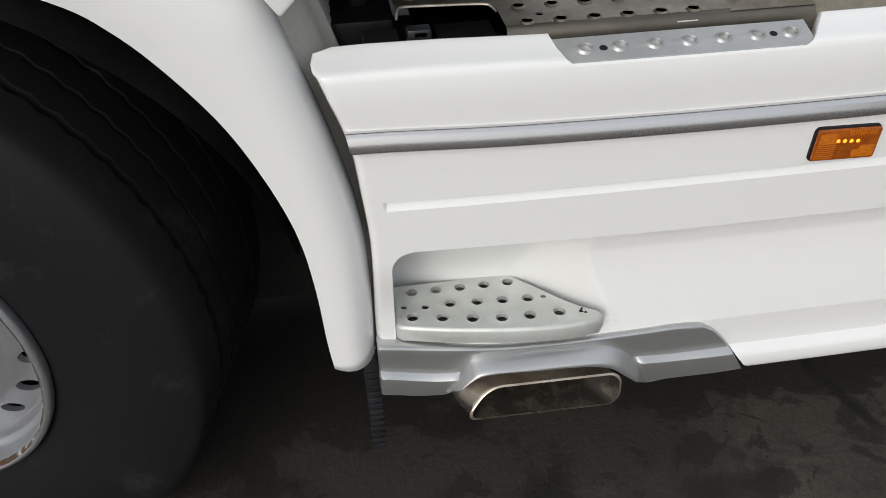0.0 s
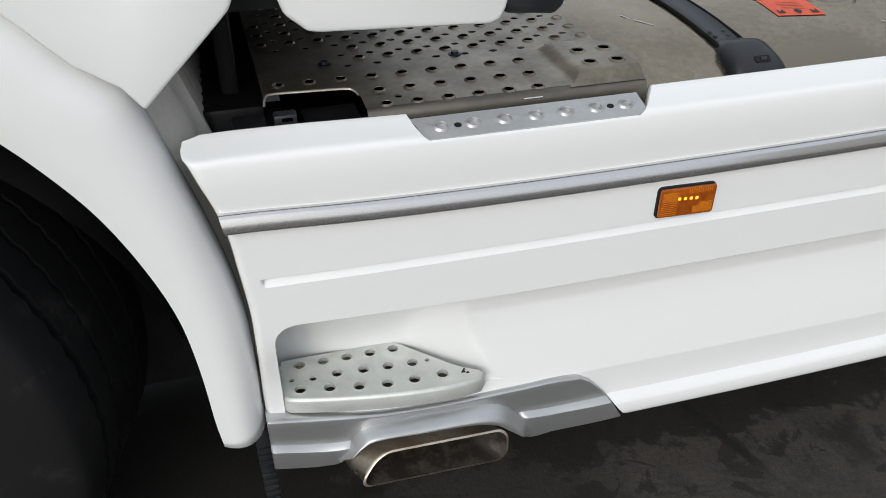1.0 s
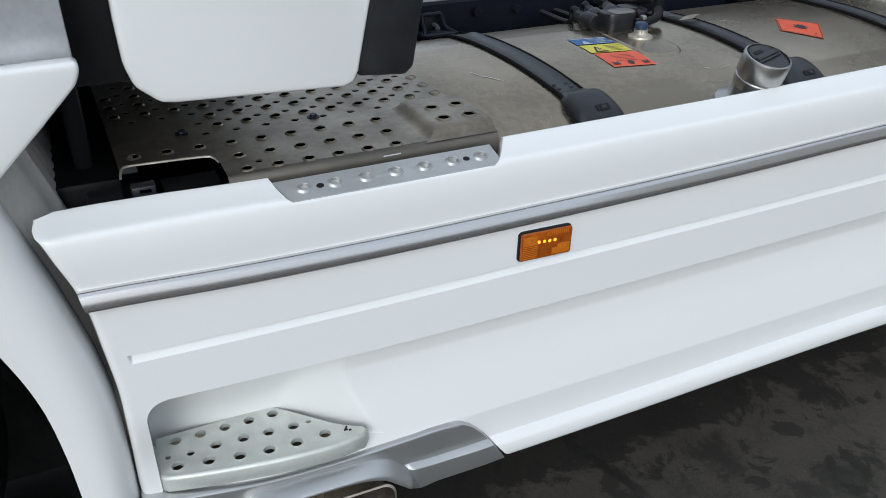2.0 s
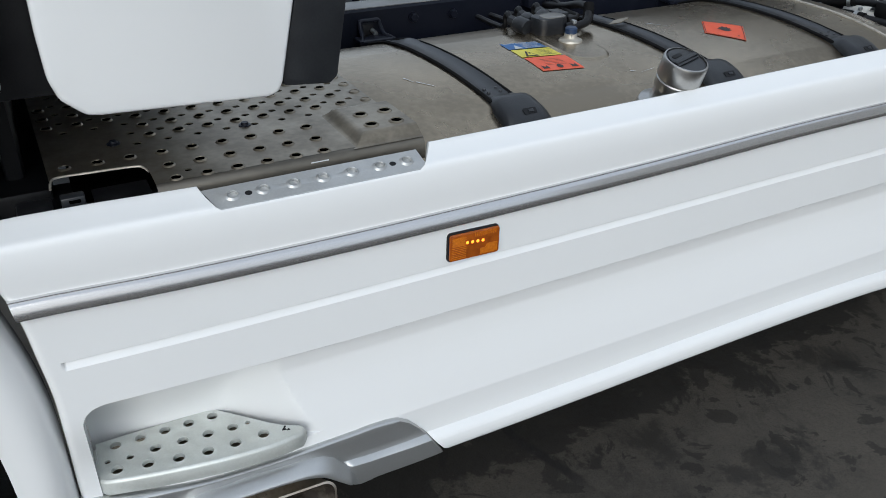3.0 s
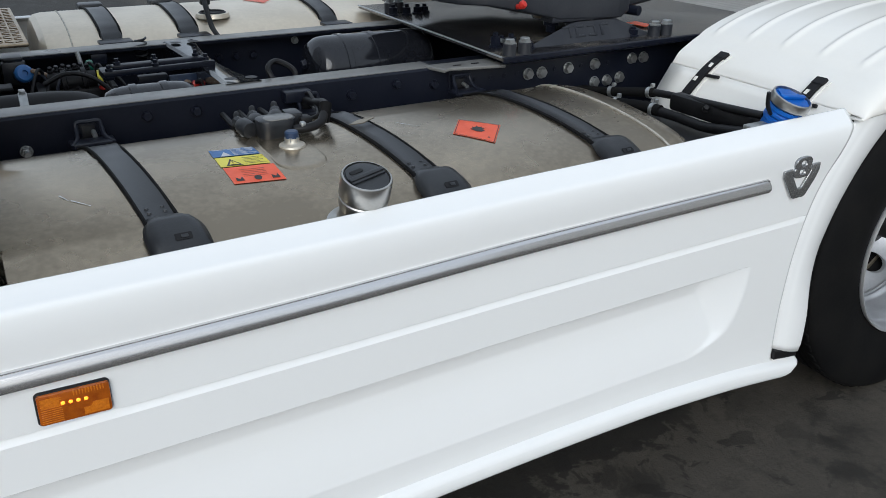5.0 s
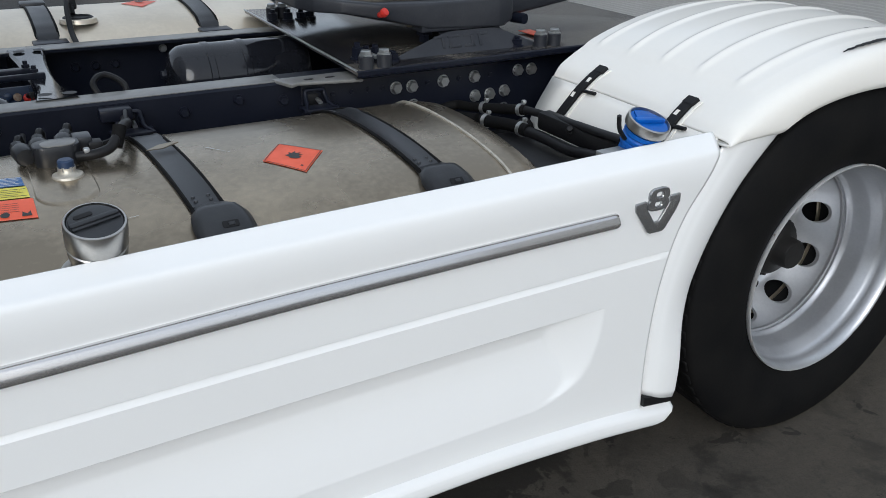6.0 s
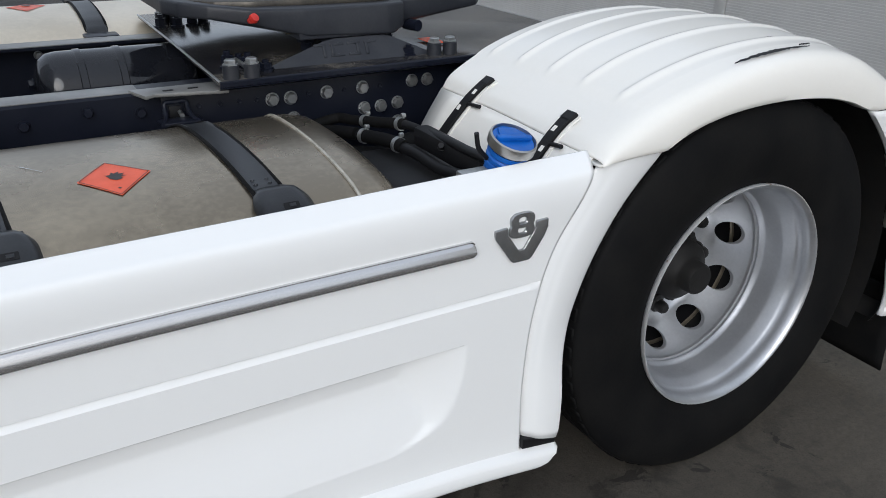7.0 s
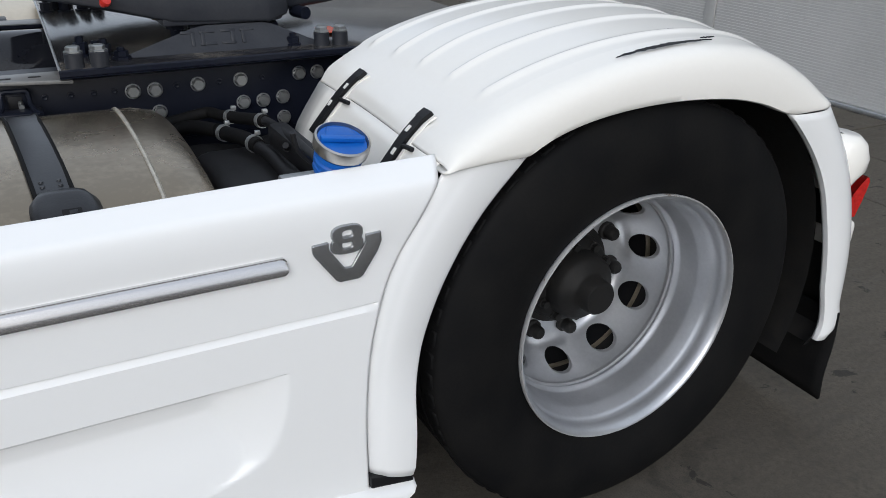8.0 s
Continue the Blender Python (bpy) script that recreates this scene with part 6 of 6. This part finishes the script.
for x, y in ((2.128, 0.806), (2.180, 0.804), (2.722, 0.846), (2.772, 0.844), (2.16, 1.66), (2.20, 1.665), (2.72, 1.66), (2.77, 1.66)):
    sleeve = part("bolt_sleeve", lathe([(0.020, 0.0), (0.020, 0.032), (0.017, 0.034)], Matrix.Translation((x, y - 0.008, 1.004)), 20), CAST, truck)
    part("bolt_top", lathe([(0.020, 0.034), (0.020, 0.037), (0.0155, 0.038), (0.0155, 0.046), (0.0130, 0.048), (0.0, 0.048)], Matrix.Translation((x, y - 0.008, 1.004)), 6), STEEL, sleeve)
for x, y, h in ((2.155, 0.915, 0.045), (2.205, 0.905, 0.038), (2.235, 0.855, 0.026), (2.19, 0.935, 0.030), (2.625, 0.895, 0.036), (2.655, 0.865, 0.030), (2.14, 1.58, 0.04), (2.19, 1.57, 0.04), (2.24, 1.58, 0.035), (2.28, 1.60, 0.03)):
    nut = part("nut", lathe([(0.022, 0.0), (0.022, 0.005), (0.0165, 0.006), (0.0165, h * 0.7), (0.009, h * 0.72), (0.009, h), (0.0, h)], Matrix.Translation((x, y, 1.004)), 6), NAVY, deck)
part("link_bar", box((2.178, 0.882, 1.022), (0.008, 0.09, 0.012), 0.002, pose(0, 0, 0)), STEEL, deck)
part("hanging_stud", lathe([(0.0, 0.0), (0.016, 0.0), (0.016, 0.020), (0.026, 0.022), (0.026, 0.050), (0.0, 0.050)], Matrix.Translation((2.385, 0.950, 1.026)), 6), NAVY, deck)
part("hanging_bracket", box((2.365, 0.955, 1.082), (0.075, 0.030, 0.022), 0.004), GALV, deck)
part("paper_tag", box((2.80, 0.99, 1.012), (0.045, 0.09, 0.002), 0, pose(0, 0, 0)), ORANGE_STICKER, deck, "small red and white paper tag")

# ---- between the rails ----
def air_tank(x0, x1, y, z, r, bands):
    mm = axis_matrix((x0, y, z), (1, 0, 0))
    n = x1 - x0
    t = part("air_tank", lathe([(0.0, 0.0), (r * 0.5, 0.004), (r * 0.82, 0.018), (r * 0.96, 0.042), (r, 0.07), (r, n - 0.07), (r * 0.96, n - 0.042), (r * 0.82, n - 0.018), (r * 0.5, n - 0.004), (0.0, n)], mm, 48), GLOSS_NAVY, truck, "glossy dark painted air tank")
    for b in bands:
        part("band", lathe([(r + 0.0005, b - 0.011), (r + 0.003, b - 0.009), (r + 0.003, b + 0.009), (r + 0.0005, b + 0.011)], mm, 48), GLOSS_NAVY, t)
    return t


at1 = air_tank(1.735, 2.20, 1.43, 0.870, 0.112, (0.125, 0.235))
hex_bolt((1.735, 1.43, 0.895), at1, 0.014, NAVY, (-1, 0, 0))
air_tank(1.035, 1.295, 1.075, 0.895, 0.075, (0.085, 0.165))
# cross-member: an arched pressed bar from rail to rail
rows = []
for y in np.linspace(0.945, 1.60, 22):
    t = (y - 0.945) / 0.655
    w = 0.034 + 0.022 * abs(2 * t - 1) ** 2.5
    zc = 0.978 - 0.012 * math.sin(math.pi * t)
    xc = 1.385 - 0.02 * t
    rows.append([(xc - w, y, zc - 0.06), (xc - w, y, zc - 0.008), (xc - w + 0.008, y, zc), (xc + w - 0.012, y, zc), (xc + w, y, zc - 0.010), (xc + w, y, zc - 0.06)])
cross = part("cross_member", grid("cross", rows), GLOSS_NAVY, truck, "glossy dark pressed cross-member")
for x, y in ((1.36, 0.99), (1.415, 0.985), (1.345, 1.555), (1.40, 1.56)):
    # black disc in place of the opening's shade
    part("slot_hole", lathe([(0.017, 0.001), (0.0, 0.0012)], Matrix.Translation((x, y, 0.9785)), 16), BLACK, cross)
part("cable_loop", tube([(1.50, 0.985, 0.93), (1.475, 1.02, 0.985), (1.51, 1.05, 1.0), (1.55, 1.02, 0.975), (1.54, 0.99, 0.93)], 0.008, 8, 6), BLACK, cross)
# intake elbow with a clamp
elbow = part("intake_hose", tube([(0.60, 1.17, 0.905), (0.80, 1.165, 0.905), (0.95, 1.15, 0.905), (1.02, 1.12, 0.89), (1.05, 1.07, 0.83), (1.05, 1.05, 0.72)], 0.052, 24, 6), BLACK, truck, "thick black intake hose")
part("hose_clamp", lathe([(0.053, -0.011), (0.0555, -0.010), (0.0555, 0.010), (0.053, 0.011)], axis_matrix((0.862, 1.162, 0.905), (1, -0.03, 0)), 32), STEEL, elbow)
part("clamp_screw", box((0.862, 1.160, 0.964), (0.016, 0.020, 0.012), 0.003), STEEL, elbow)
# valve block: housings, ports, pipes
valve = part("valve_block", box((1.02, 1.46, 0.845), (0.22, 0.16, 0.12), 0.012), BLACK, truck, "black valve block with pipes and coloured ports")
body = lathe([(0.0, 0.0), (0.026, 0.0), (0.030, 0.006), (0.030, 0.034), (0.037, 0.036), (0.037, 0.048), (0.031, 0.050), (0.031, 0.090), (0.038, 0.092), (0.038, 0.104), (0.030, 0.106), (0.026, 0.130), (0.0, 0.130)], axis_matrix((0.945, 1.425, 0.918), (1, -0.06, 0.02)), 20)
part("valve_body", body, BLACK, valve)
part("yellow_ring", lathe([(0.010, -0.007), (0.019, -0.007), (0.021, -0.004), (0.021, 0.004), (0.019, 0.007), (0.010, 0.007)], axis_matrix((1.082, 1.386, 0.932), (1, -0.1, 0.0)), 20), YELLOW_STICKER, valve, "yellow plastic ring")
part("red_port", lathe([(0.0, 0.010), (0.008, 0.010), (0.009, 0.0)], axis_matrix((1.082, 1.372, 0.905), (0.2, -1, 0.2)), 12), RED, valve)
GREEN = material("green_plastic", (0.02, 0.16, 0.10), rough=0.4)
part("green_port", box((1.072, 1.50, 0.945), (0.020, 0.030, 0.030), 0.006), GREEN, valve)
part("port_stem", tube([(1.052, 1.50, 0.92), (1.044, 1.52, 0.985)], 0.007, 8, 2), STEEL, valve)
part("blue_port", lathe([(0.012, 0.0), (0.024, 0.002), (0.026, 0.010), (0.026, 0.024), (0.020, 0.030), (0.009, 0.031), (0.008, 0.024), (0.0, 0.024)], axis_matrix((0.885, 1.520, 0.932), (0.25, -1, 0.35)), 20), BLUE_STICKER, valve, "blue ribbed air port")
part("valve_housing", box((0.868, 1.580, 0.930), (0.070, 0.075, 0.075), 0.010), DARKGREY, valve)
part("housing_lid", box((0.868, 1.575, 0.972), (0.055, 0.055, 0.014), 0.005), DARKGREY, valve)
part("side_duct", box((0.790, 1.40, 0.925), (0.12, 0.060, 0.012), 0.004), BLACK, valve)
part("brass_fitting", tube([(0.912, 1.500, 0.945), (0.940, 1.470, 0.938), (0.958, 1.452, 0.930)], 0.007, 8, 4), RUST, valve)
rng = random.Random(11)
for k in range(7):
    x, y = 0.955 + 0.017 * k, 1.43 + 0.012 * (k % 3)
    part("port", lathe([(0.008, 0.0), (0.008, 0.012), (0.006, 0.013), (0.006, 0.022), (0.0, 0.023)], axis_matrix((x, y, 0.945), (rng.uniform(-0.2, 0.2), -0.4, 1)), 8), DARKGREY if k % 2 else BLACK, valve)
for k in range(11):
    x, y = 0.93 + 0.016 * k, 1.47 + rng.uniform(-0.02, 0.07)
    dx, dy = rng.uniform(-0.06, 0.06), rng.uniform(-0.12, -0.06)
    part("air_pipe", tube([(x, y, 0.91), (x + 0.4 * dx, y + 0.4 * dy, 0.948 + rng.uniform(-0.015, 0.02)), (x + dx, y + dy, 0.905), (x + 1.6 * dx, y + 1.5 * dy, 0.83)], 0.0048, 8, 5), BLACK if k % 4 else NAVY, valve)
part("loom", tube([(0.93, 1.37, 0.93), (0.99, 1.365, 0.955), (1.05, 1.345, 0.945), (1.10, 1.33, 0.90), (1.13, 1.31, 0.85)], 0.0065, 10, 6), BLACK, valve)
# two flat bars with studs, carried on a bracket
for a, b, w in (((1.105, 1.290, 0.975), (1.365, 1.298, 0.978), 0.034), ((1.070, 1.225, 0.972), (1.385, 1.240, 0.976), 0.016)):
    d = Vector(b) - Vector(a)
    bar = part("support_bar", box((d.length / 2, 0, 0), (d.length, w, 0.016), 0.003, Matrix.Translation(a) @ pose(0, 0, 0, 0, 0, math.degrees(math.atan2(d.y, d.x)))), NAVY, valve, "dark painted flat bar")
    for t in (0.06, 0.46, 0.92):
        p = Vector(a) + d * t
        part("bar_stud", lathe([(0.010, 0.0), (0.010, 0.008), (0.006, 0.009), (0.006, 0.018), (0.0, 0.019)], Matrix.Translation((p.x, p.y, p.z + 0.007)), 6), NAVY, valve)
part("bar_end", box((1.085, 1.262, 0.966), (0.030, 0.080, 0.024), 0.005), NAVY, valve)
coil = [(1.245 + 0.017 * math.cos(a), 1.600 + 0.017 * math.sin(a), 0.930 + 0.0026 * a) for a in np.linspace(0, 8 * math.pi, 72)]
part("spring", tube(coil, 0.0035, 6, 1, straight=True), DARKGREY, valve, "coiled grey air hose")
part("rail_bracket", box((1.370, 1.615, 0.955), (0.075, 0.060, 0.030), 0.005), NAVY, valve)
part("rail_bracket", box((1.110, 1.600, 0.945), (0.050, 0.060, 0.035), 0.005), NAVY, valve)
panel = part("port_panel", box((1.305, 1.300, 0.900), (0.090, 0.012, 0.070), 0.004), DARKBLUE, valve, "dark blue panel with round ports")
for k, mat in enumerate((DARKBLUE, RUST, RED)):
    part("panel_port", lathe([(0.011, 0.0), (0.011, 0.010), (0.008, 0.012), (0.0, 0.012)], axis_matrix((1.285 + 0.024 * k, 1.293, 0.912 - 0.004 * k), (0, -1, 0.2)), 12), mat, valve)
part("panel_hose", tube([(1.335, 1.285, 0.91), (1.345, 1.24, 0.92), (1.345, 1.22, 0.86)], 0.007, 8, 5), BLACK, valve)
part("pipe_holder", box((1.215, 1.305, 0.920), (0.085, 0.03, 0.045), 0.006), NAVY, valve)
part("bay_floor", box((1.4, 1.27, 0.70), (2.6, 0.62, 0.03), 0.0), BLACK, truck)
for x, y in ((0.98, 1.24), (1.42, 1.2), (1.6, 1.2), (1.55, 1.4)):
    part("floor_pipe", tube([(x, y - 0.2, 0.74), (x + 0.1, y, 0.76), (x + 0.35, y + 0.06, 0.75)], 0.022, 10, 5), NAVY, valve)
hex_bolt((1.775, 1.64, 0.936), rail_far, 0.011)
for x in (1.50, 1.56, 1.62, 1.95):
    hex_bolt((x, 1.645, 0.90), rail_far, 0.012, NAVY)

# centre walkway plate with long slots and toothed holes
walk_y = (0.817, 0.896, 0.985, 1.070, 1.147, 1.277, 1.363, 1.461, 1.560, 1.650)
teeth = [(x, y, 0.018, 0.0095) for x in (0.740, 0.640) for y in walk_y] + [(0.752, 1.214, 0.009, 0.008, 0), (0.630, 1.214, 0.009, 0.008, 0)]
o = rounded(0.175, 0.930, 0.028, 4, 0.6900, 1.225)
cw = part("centre_walkway", holed(o, teeth, Matrix.Translation((0, 0, 0.999)), lip=0.0050, flare=1.30, cuts=[rounded(0.034, 0.66, 0.012, 4, 0.690, 1.185)]), STAINWALK, truck, "worn bare metal centre walkway plate with toothed holes")
rows = []
for k, dz in ((0.017, 0.0), (0.014, 0.004), (0.006, 0.004), (0.002, -0.001)):
    rows.append([(x, y, 0.9992 + dz) for x, y in rounded(0.034 + 2 * k, 0.66 + 2 * k, 0.012 + k, 4, 0.690, 1.185)])
part("slot_frame", grid("sf", rows, close=True), STAINWALK, cw)
for k in range(3):
    part("slot_rung", box((0.690, 0.97 + 0.20 * k, 0.982), (0.036, 0.018, 0.004), 0.001), GALV, cw)
rows = []
for s, dz in ((0.0, 0.0), (0.004, -0.003), (0.005, -0.022)):
    rows.append([(x + s * (1 if x > 0.69 else -1), y + s * (1 if y > 1.225 else -1), 0.999 + dz) for x, y in o])
part("plate_rim", grid("pr", rows, close=True), STAINWALK, cw)
# black sheet added below to paint the holes' darkness
part("walkway_shade_sheet", box((0.69, 1.225, 0.974), (0.14, 0.86, 0.006), 0.002), BLACK, cw)

# ---- far side: tank, straps, chequer plate ----
FAR = [(1.98, 0.33), (1.84, 0.36), (1.775, 0.45), (1.755, 0.60), (1.756, 0.76), (1.765, 0.86), (1.790, 0.935), (1.845, 0.978), (1.93, 1.000), (2.03, 1.012), (2.12, 1.015), (2.21, 1.006), (2.30, 0.980), (2.37, 0.930), (2.41, 0.86), (2.425, 0.76), (2.42, 0.50), (2.38, 0.38), (2.27, 0.33)]
far_outline = smooth_line([(0, y, z) for y, z in FAR], 4)
FAR_TOP = spline([(y, z) for y, z in FAR[5:15]])
mid = Vector((0, 2.09, 0.67))
far_rows = []
for x, k in ((0.960, 0.0), (0.960, 0.86), (0.968, 0.94), (0.985, 0.985), (1.012, 1.0), (2.25, 1.0), (2.285, 0.97), (2.30, 0.88), (2.30, 0.0)):
    far_rows.append([(x, *(mid + (p - mid) * k).yz) for p in far_outline])
ft = part("far_fuel_tank", grid("ft", far_rows), ALU_LIT, truck, "bare aluminium tank on the other side", angle=30)
for x0 in (1.190, 1.450, 1.980):
    rows = []
    for y in np.linspace(1.772, 2.405, 30):
        z = FAR_TOP(y)
        rows.append([(x0 + dx, y, z + dz) for dx, dz in ((-0.033, 0.0), (-0.033, 0.005), (-0.029, 0.008), (-0.025, 0.0055), (0.025, 0.0055), (0.029, 0.008), (0.033, 0.005), (0.033, 0.0))])
    st = part("tank_strap", grid("fs", rows), DARKGREY, ft)
    for sx in (-1, 1):
        part("rubber_edge", tube([(x0 + sx * 0.033, p[2][1], p[2][2] - 0.004) for p in rows[::3]], 0.0046, 6, 3), RUBBER, st)
    part("buckle", box((x0, 2.26, FAR_TOP(2.26) + 0.014), (0.088, 0.075, 0.024), 0.008, pose(0, 0, 0)), DARKGREY, st)
    for dx in (-0.018, 0.018):
        part("rivet", lathe([(0.0, 0.003), (0.004, 0.0025), (0.0055, 0.0)], axis_matrix((x0 + dx, 1.80, FAR_TOP(1.80) + 0.005), (0, -0.7, 0.7)), 8), NAVY, st)
    part("strap_bracket", box((x0, 1.740, 0.962), (0.105, 0.075, 0.012), 0.003), NAVY, ft)
part("weld_bead", tube([(1.062, p.y, p.z) for p in far_outline[22:56]], 0.003, 6, 2), WELD, ft)
part("sender_ring", lathe([(0.062, 0.0), (0.058, 0.014), (0.048, 0.016)], Matrix.Translation((1.560, 1.90, FAR_TOP(1.90))), 28), ALU_LIT, ft)
part("sender_hole", lathe([(0.050, 0.016), (0.044, 0.020), (0.038, 0.014), (0.0, 0.012)], Matrix.Translation((1.560, 1.90, FAR_TOP(1.90))), 28), BLACK, ft)
part("sender_hose", tube([(1.548, 1.92, 1.02), (1.545, 1.96, 1.075), (1.540, 1.93, 1.085), (1.525, 1.85, 1.045), (1.520, 1.77, 0.985), (1.525, 1.70, 0.955)], 0.009, 8, 6), BLACK, ft)
part("sender_plug", box((1.550, 1.955, 1.055), (0.035, 0.035, 0.05), 0.008), DARKGREY, ft)
far_label = [(1.735, 2.10), (1.800, 2.19), (1.865, 2.11), (1.795, 2.02)]
bm = bmesh.new()
bm.faces.new([bm.verts.new((x, y, FAR_TOP(y) + 0.0025)) for x, y in far_label])
hl = part("hazard_label", as_mesh("hl", bm, flip=(0, 0, 1)), ORANGE_STICKER, ft, "orange hazard label")
bm = bmesh.new()
bm.faces.new([bm.verts.new((1.800 + 0.7 * x, 2.115 + 0.9 * y, FAR_TOP(2.115 + 0.9 * y) + 0.004)) for x, y in fl])
part("flame", as_mesh("flame", bm, flip=(0, 0, 1)), INK, hl)
chq = part("chequer_plate", box((0.70, 2.13, 0.979), (0.46, 0.80, 0.012), 0.004), STAINWALK, truck, "worn bare chequer plate")
for i in range(15):
    for j in range(20):
        part("tread_bar", TREAD[(i + j) % 2], STAINWALK, chq).location = (0.50 + 0.029 * i, 1.76 + 0.038 * j, 0.9862)
# far wheel behind the chassis
far_wheel = part("far_wheel", lathe(tyre_profile(2.22), Matrix.Translation((3.133, 0, 0.508)) @ Matrix(((1, 0, 0, 0), (0, 0, 1, 0), (0, -1, 0, 0), (0, 0, 0, 1))), 64), RUBBER, truck, "black rubber tyre on the other side", angle=50)
part("axle_block", box((3.1, 1.27, 0.62), (0.35, 1.6, 0.3), 0.06), BLACK, truck)
part("rear_cross", box((3.33, 1.27, 0.86), (0.20, 0.78, 0.16), 0.02), NAVY, truck)

# ---- additive tank, its blue cap and hoses behind the skirt ----
dtank = part("additive_tank", box((2.43, 0.34, 0.66), (0.24, 0.52, 0.38), 0.04, seg=3), BLACK, truck, "black plastic additive tank with a blue cap")
ax = Vector((0.10, -0.36, 0.92)).normalized()
mb = axis_matrix((2.462, 0.110, 0.935), ax)
part("cap_neck", lathe([(0.036, -0.02), (0.036, 0.006), (0.041, 0.010), (0.041, 0.017), (0.037, 0.020), (0.042, 0.024), (0.042, 0.030), (0.038, 0.034), (0.043, 0.038), (0.043, 0.048)], mb, 32), BLUE, dtank)
col = part("cap_collar", lathe([(0.044, 0.050), (0.0490, 0.054), (0.0500, 0.064), (0.0490, 0.074), (0.0455, 0.076), (0.0445, 0.068)], mb, 40), STAINLESS, dtank, "bare metal collar")
bc = part("blue_cap", lathe([(0.0445, 0.066), (0.0435, 0.070), (0.0, 0.068)], mb, 36), BLUE, truck, "bright blue filler cap")
part("cap_grip", box((0, 0, 0.074), (0.080, 0.012, 0.010), 0.003, mb @ pose(0, 0, 0, 0, 0, -20)), BLUE, bc)
part("cap_flap", prism([(-0.028, 0.008), (0.028, 0.008), (0.020, 0.034), (-0.020, 0.034)], 0.005, mb @ pose(0, 0, 0.069, 0, 0, -20), 0.001), BLUE, bc)
part("cap_tether", tube([mb @ Vector(p) for p in ((-0.05, 0.01, 0.03), (-0.075, 0.02, 0.055), (-0.085, 0.03, 0.085))], 0.005, 8, 5), BLACK, dtank)
part("neck_bracket", box((2.408, 0.100, 0.930), (0.085, 0.060, 0.018), 0.004, pose(0, 0, 0)), STEEL, dtank)
part("filler_pipe", tube([(2.430, 0.70, 0.884), (2.455, 0.62, 0.897), (2.476, 0.55, 0.909)], 0.014, 14, 6), RUBBER, dtank)
part("filler_pipe", tube([(2.468, 0.58, 0.905), (2.475, 0.52, 0.912), (2.468, 0.34, 0.927), (2.455, 0.22, 0.938), (2.450, 0.14, 0.945)], 0.0105, 14, 6), BLACK, dtank, "black plastic filler pipe")
part("filler_pipe", tube([(2.395, 0.64, 0.868), (2.425, 0.55, 0.875), (2.436, 0.48, 0.876)], 0.0165, 16, 6), RUBBER, dtank)
part("filler_pipe", tube([(2.432, 0.51, 0.874), (2.445, 0.42, 0.872), (2.440, 0.32, 0.872), (2.432, 0.24, 0.885), (2.425, 0.16, 0.90)], 0.014, 16, 6), BLACK, dtank)
part("pipe_rib", box((2.475, 0.325, 0.905), (0.045, 0.29, 0.05), 0.012, pose(0, 0, 0)), BLACK, dtank)
hex_bolt((2.452, 0.33, 0.915), dtank, 0.008, BLACK, (-0.5, -0.6, 0.6))
for c, d, r in (((2.434, 0.69, 0.886), (0.3, -1, 0.16), 0.0145), ((2.471, 0.565, 0.906), (0.2, -1, 0.14), 0.0148), ((2.400, 0.625, 0.869), (0.3, -1, 0.05), 0.0172), ((2.434, 0.505, 0.875), (0.1, -1, 0.0), 0.0176)):
    cm = part("hose_clamp", lathe([(r, -0.006), (r + 0.002, -0.006), (r + 0.002, 0.006), (r, 0.006)], axis_matrix(c, d), 24), STEEL, dtank)
    part("clamp_screw", box((c[0] + 0.008, c[1], c[2] + r + 0.006), (0.012, 0.010, 0.010), 0.002), STEEL, cm)
for pts, r in ((((2.30, 0.78, 0.86), (2.40, 0.80, 0.87), (2.42, 0.75, 0.876), (2.430, 0.70, 0.884)), 0.0135), (((2.22, 0.80, 0.80), (2.34, 0.76, 0.85), (2.395, 0.66, 0.866)), 0.0165), (((2.28, 0.70, 0.78), (2.38, 0.66, 0.80), (2.52, 0.58, 0.78), (2.58, 0.5, 0.70)), 0.035), (((2.30, 0.60, 0.72), (2.42, 0.62, 0.80), (2.56, 0.66, 0.82)), 0.03)):
    part("bay_hose", tube(pts, r, 14, 6), RUBBER, dtank)

# ---- concrete slabs of the yard ----
slab_x = [-16.9, -12.4, -7.9, -3.4, 5.63, 6.25, 7.02]
slab_y = [-16.1, -11.6, -7.1, -2.6, 1.9, 6.4, 10.9, 15.4]
for i, (x0, x1) in enumerate(zip(slab_x, slab_x[1:])):
    for j, (y0, y1) in enumerate(zip(slab_y, slab_y[1:])):
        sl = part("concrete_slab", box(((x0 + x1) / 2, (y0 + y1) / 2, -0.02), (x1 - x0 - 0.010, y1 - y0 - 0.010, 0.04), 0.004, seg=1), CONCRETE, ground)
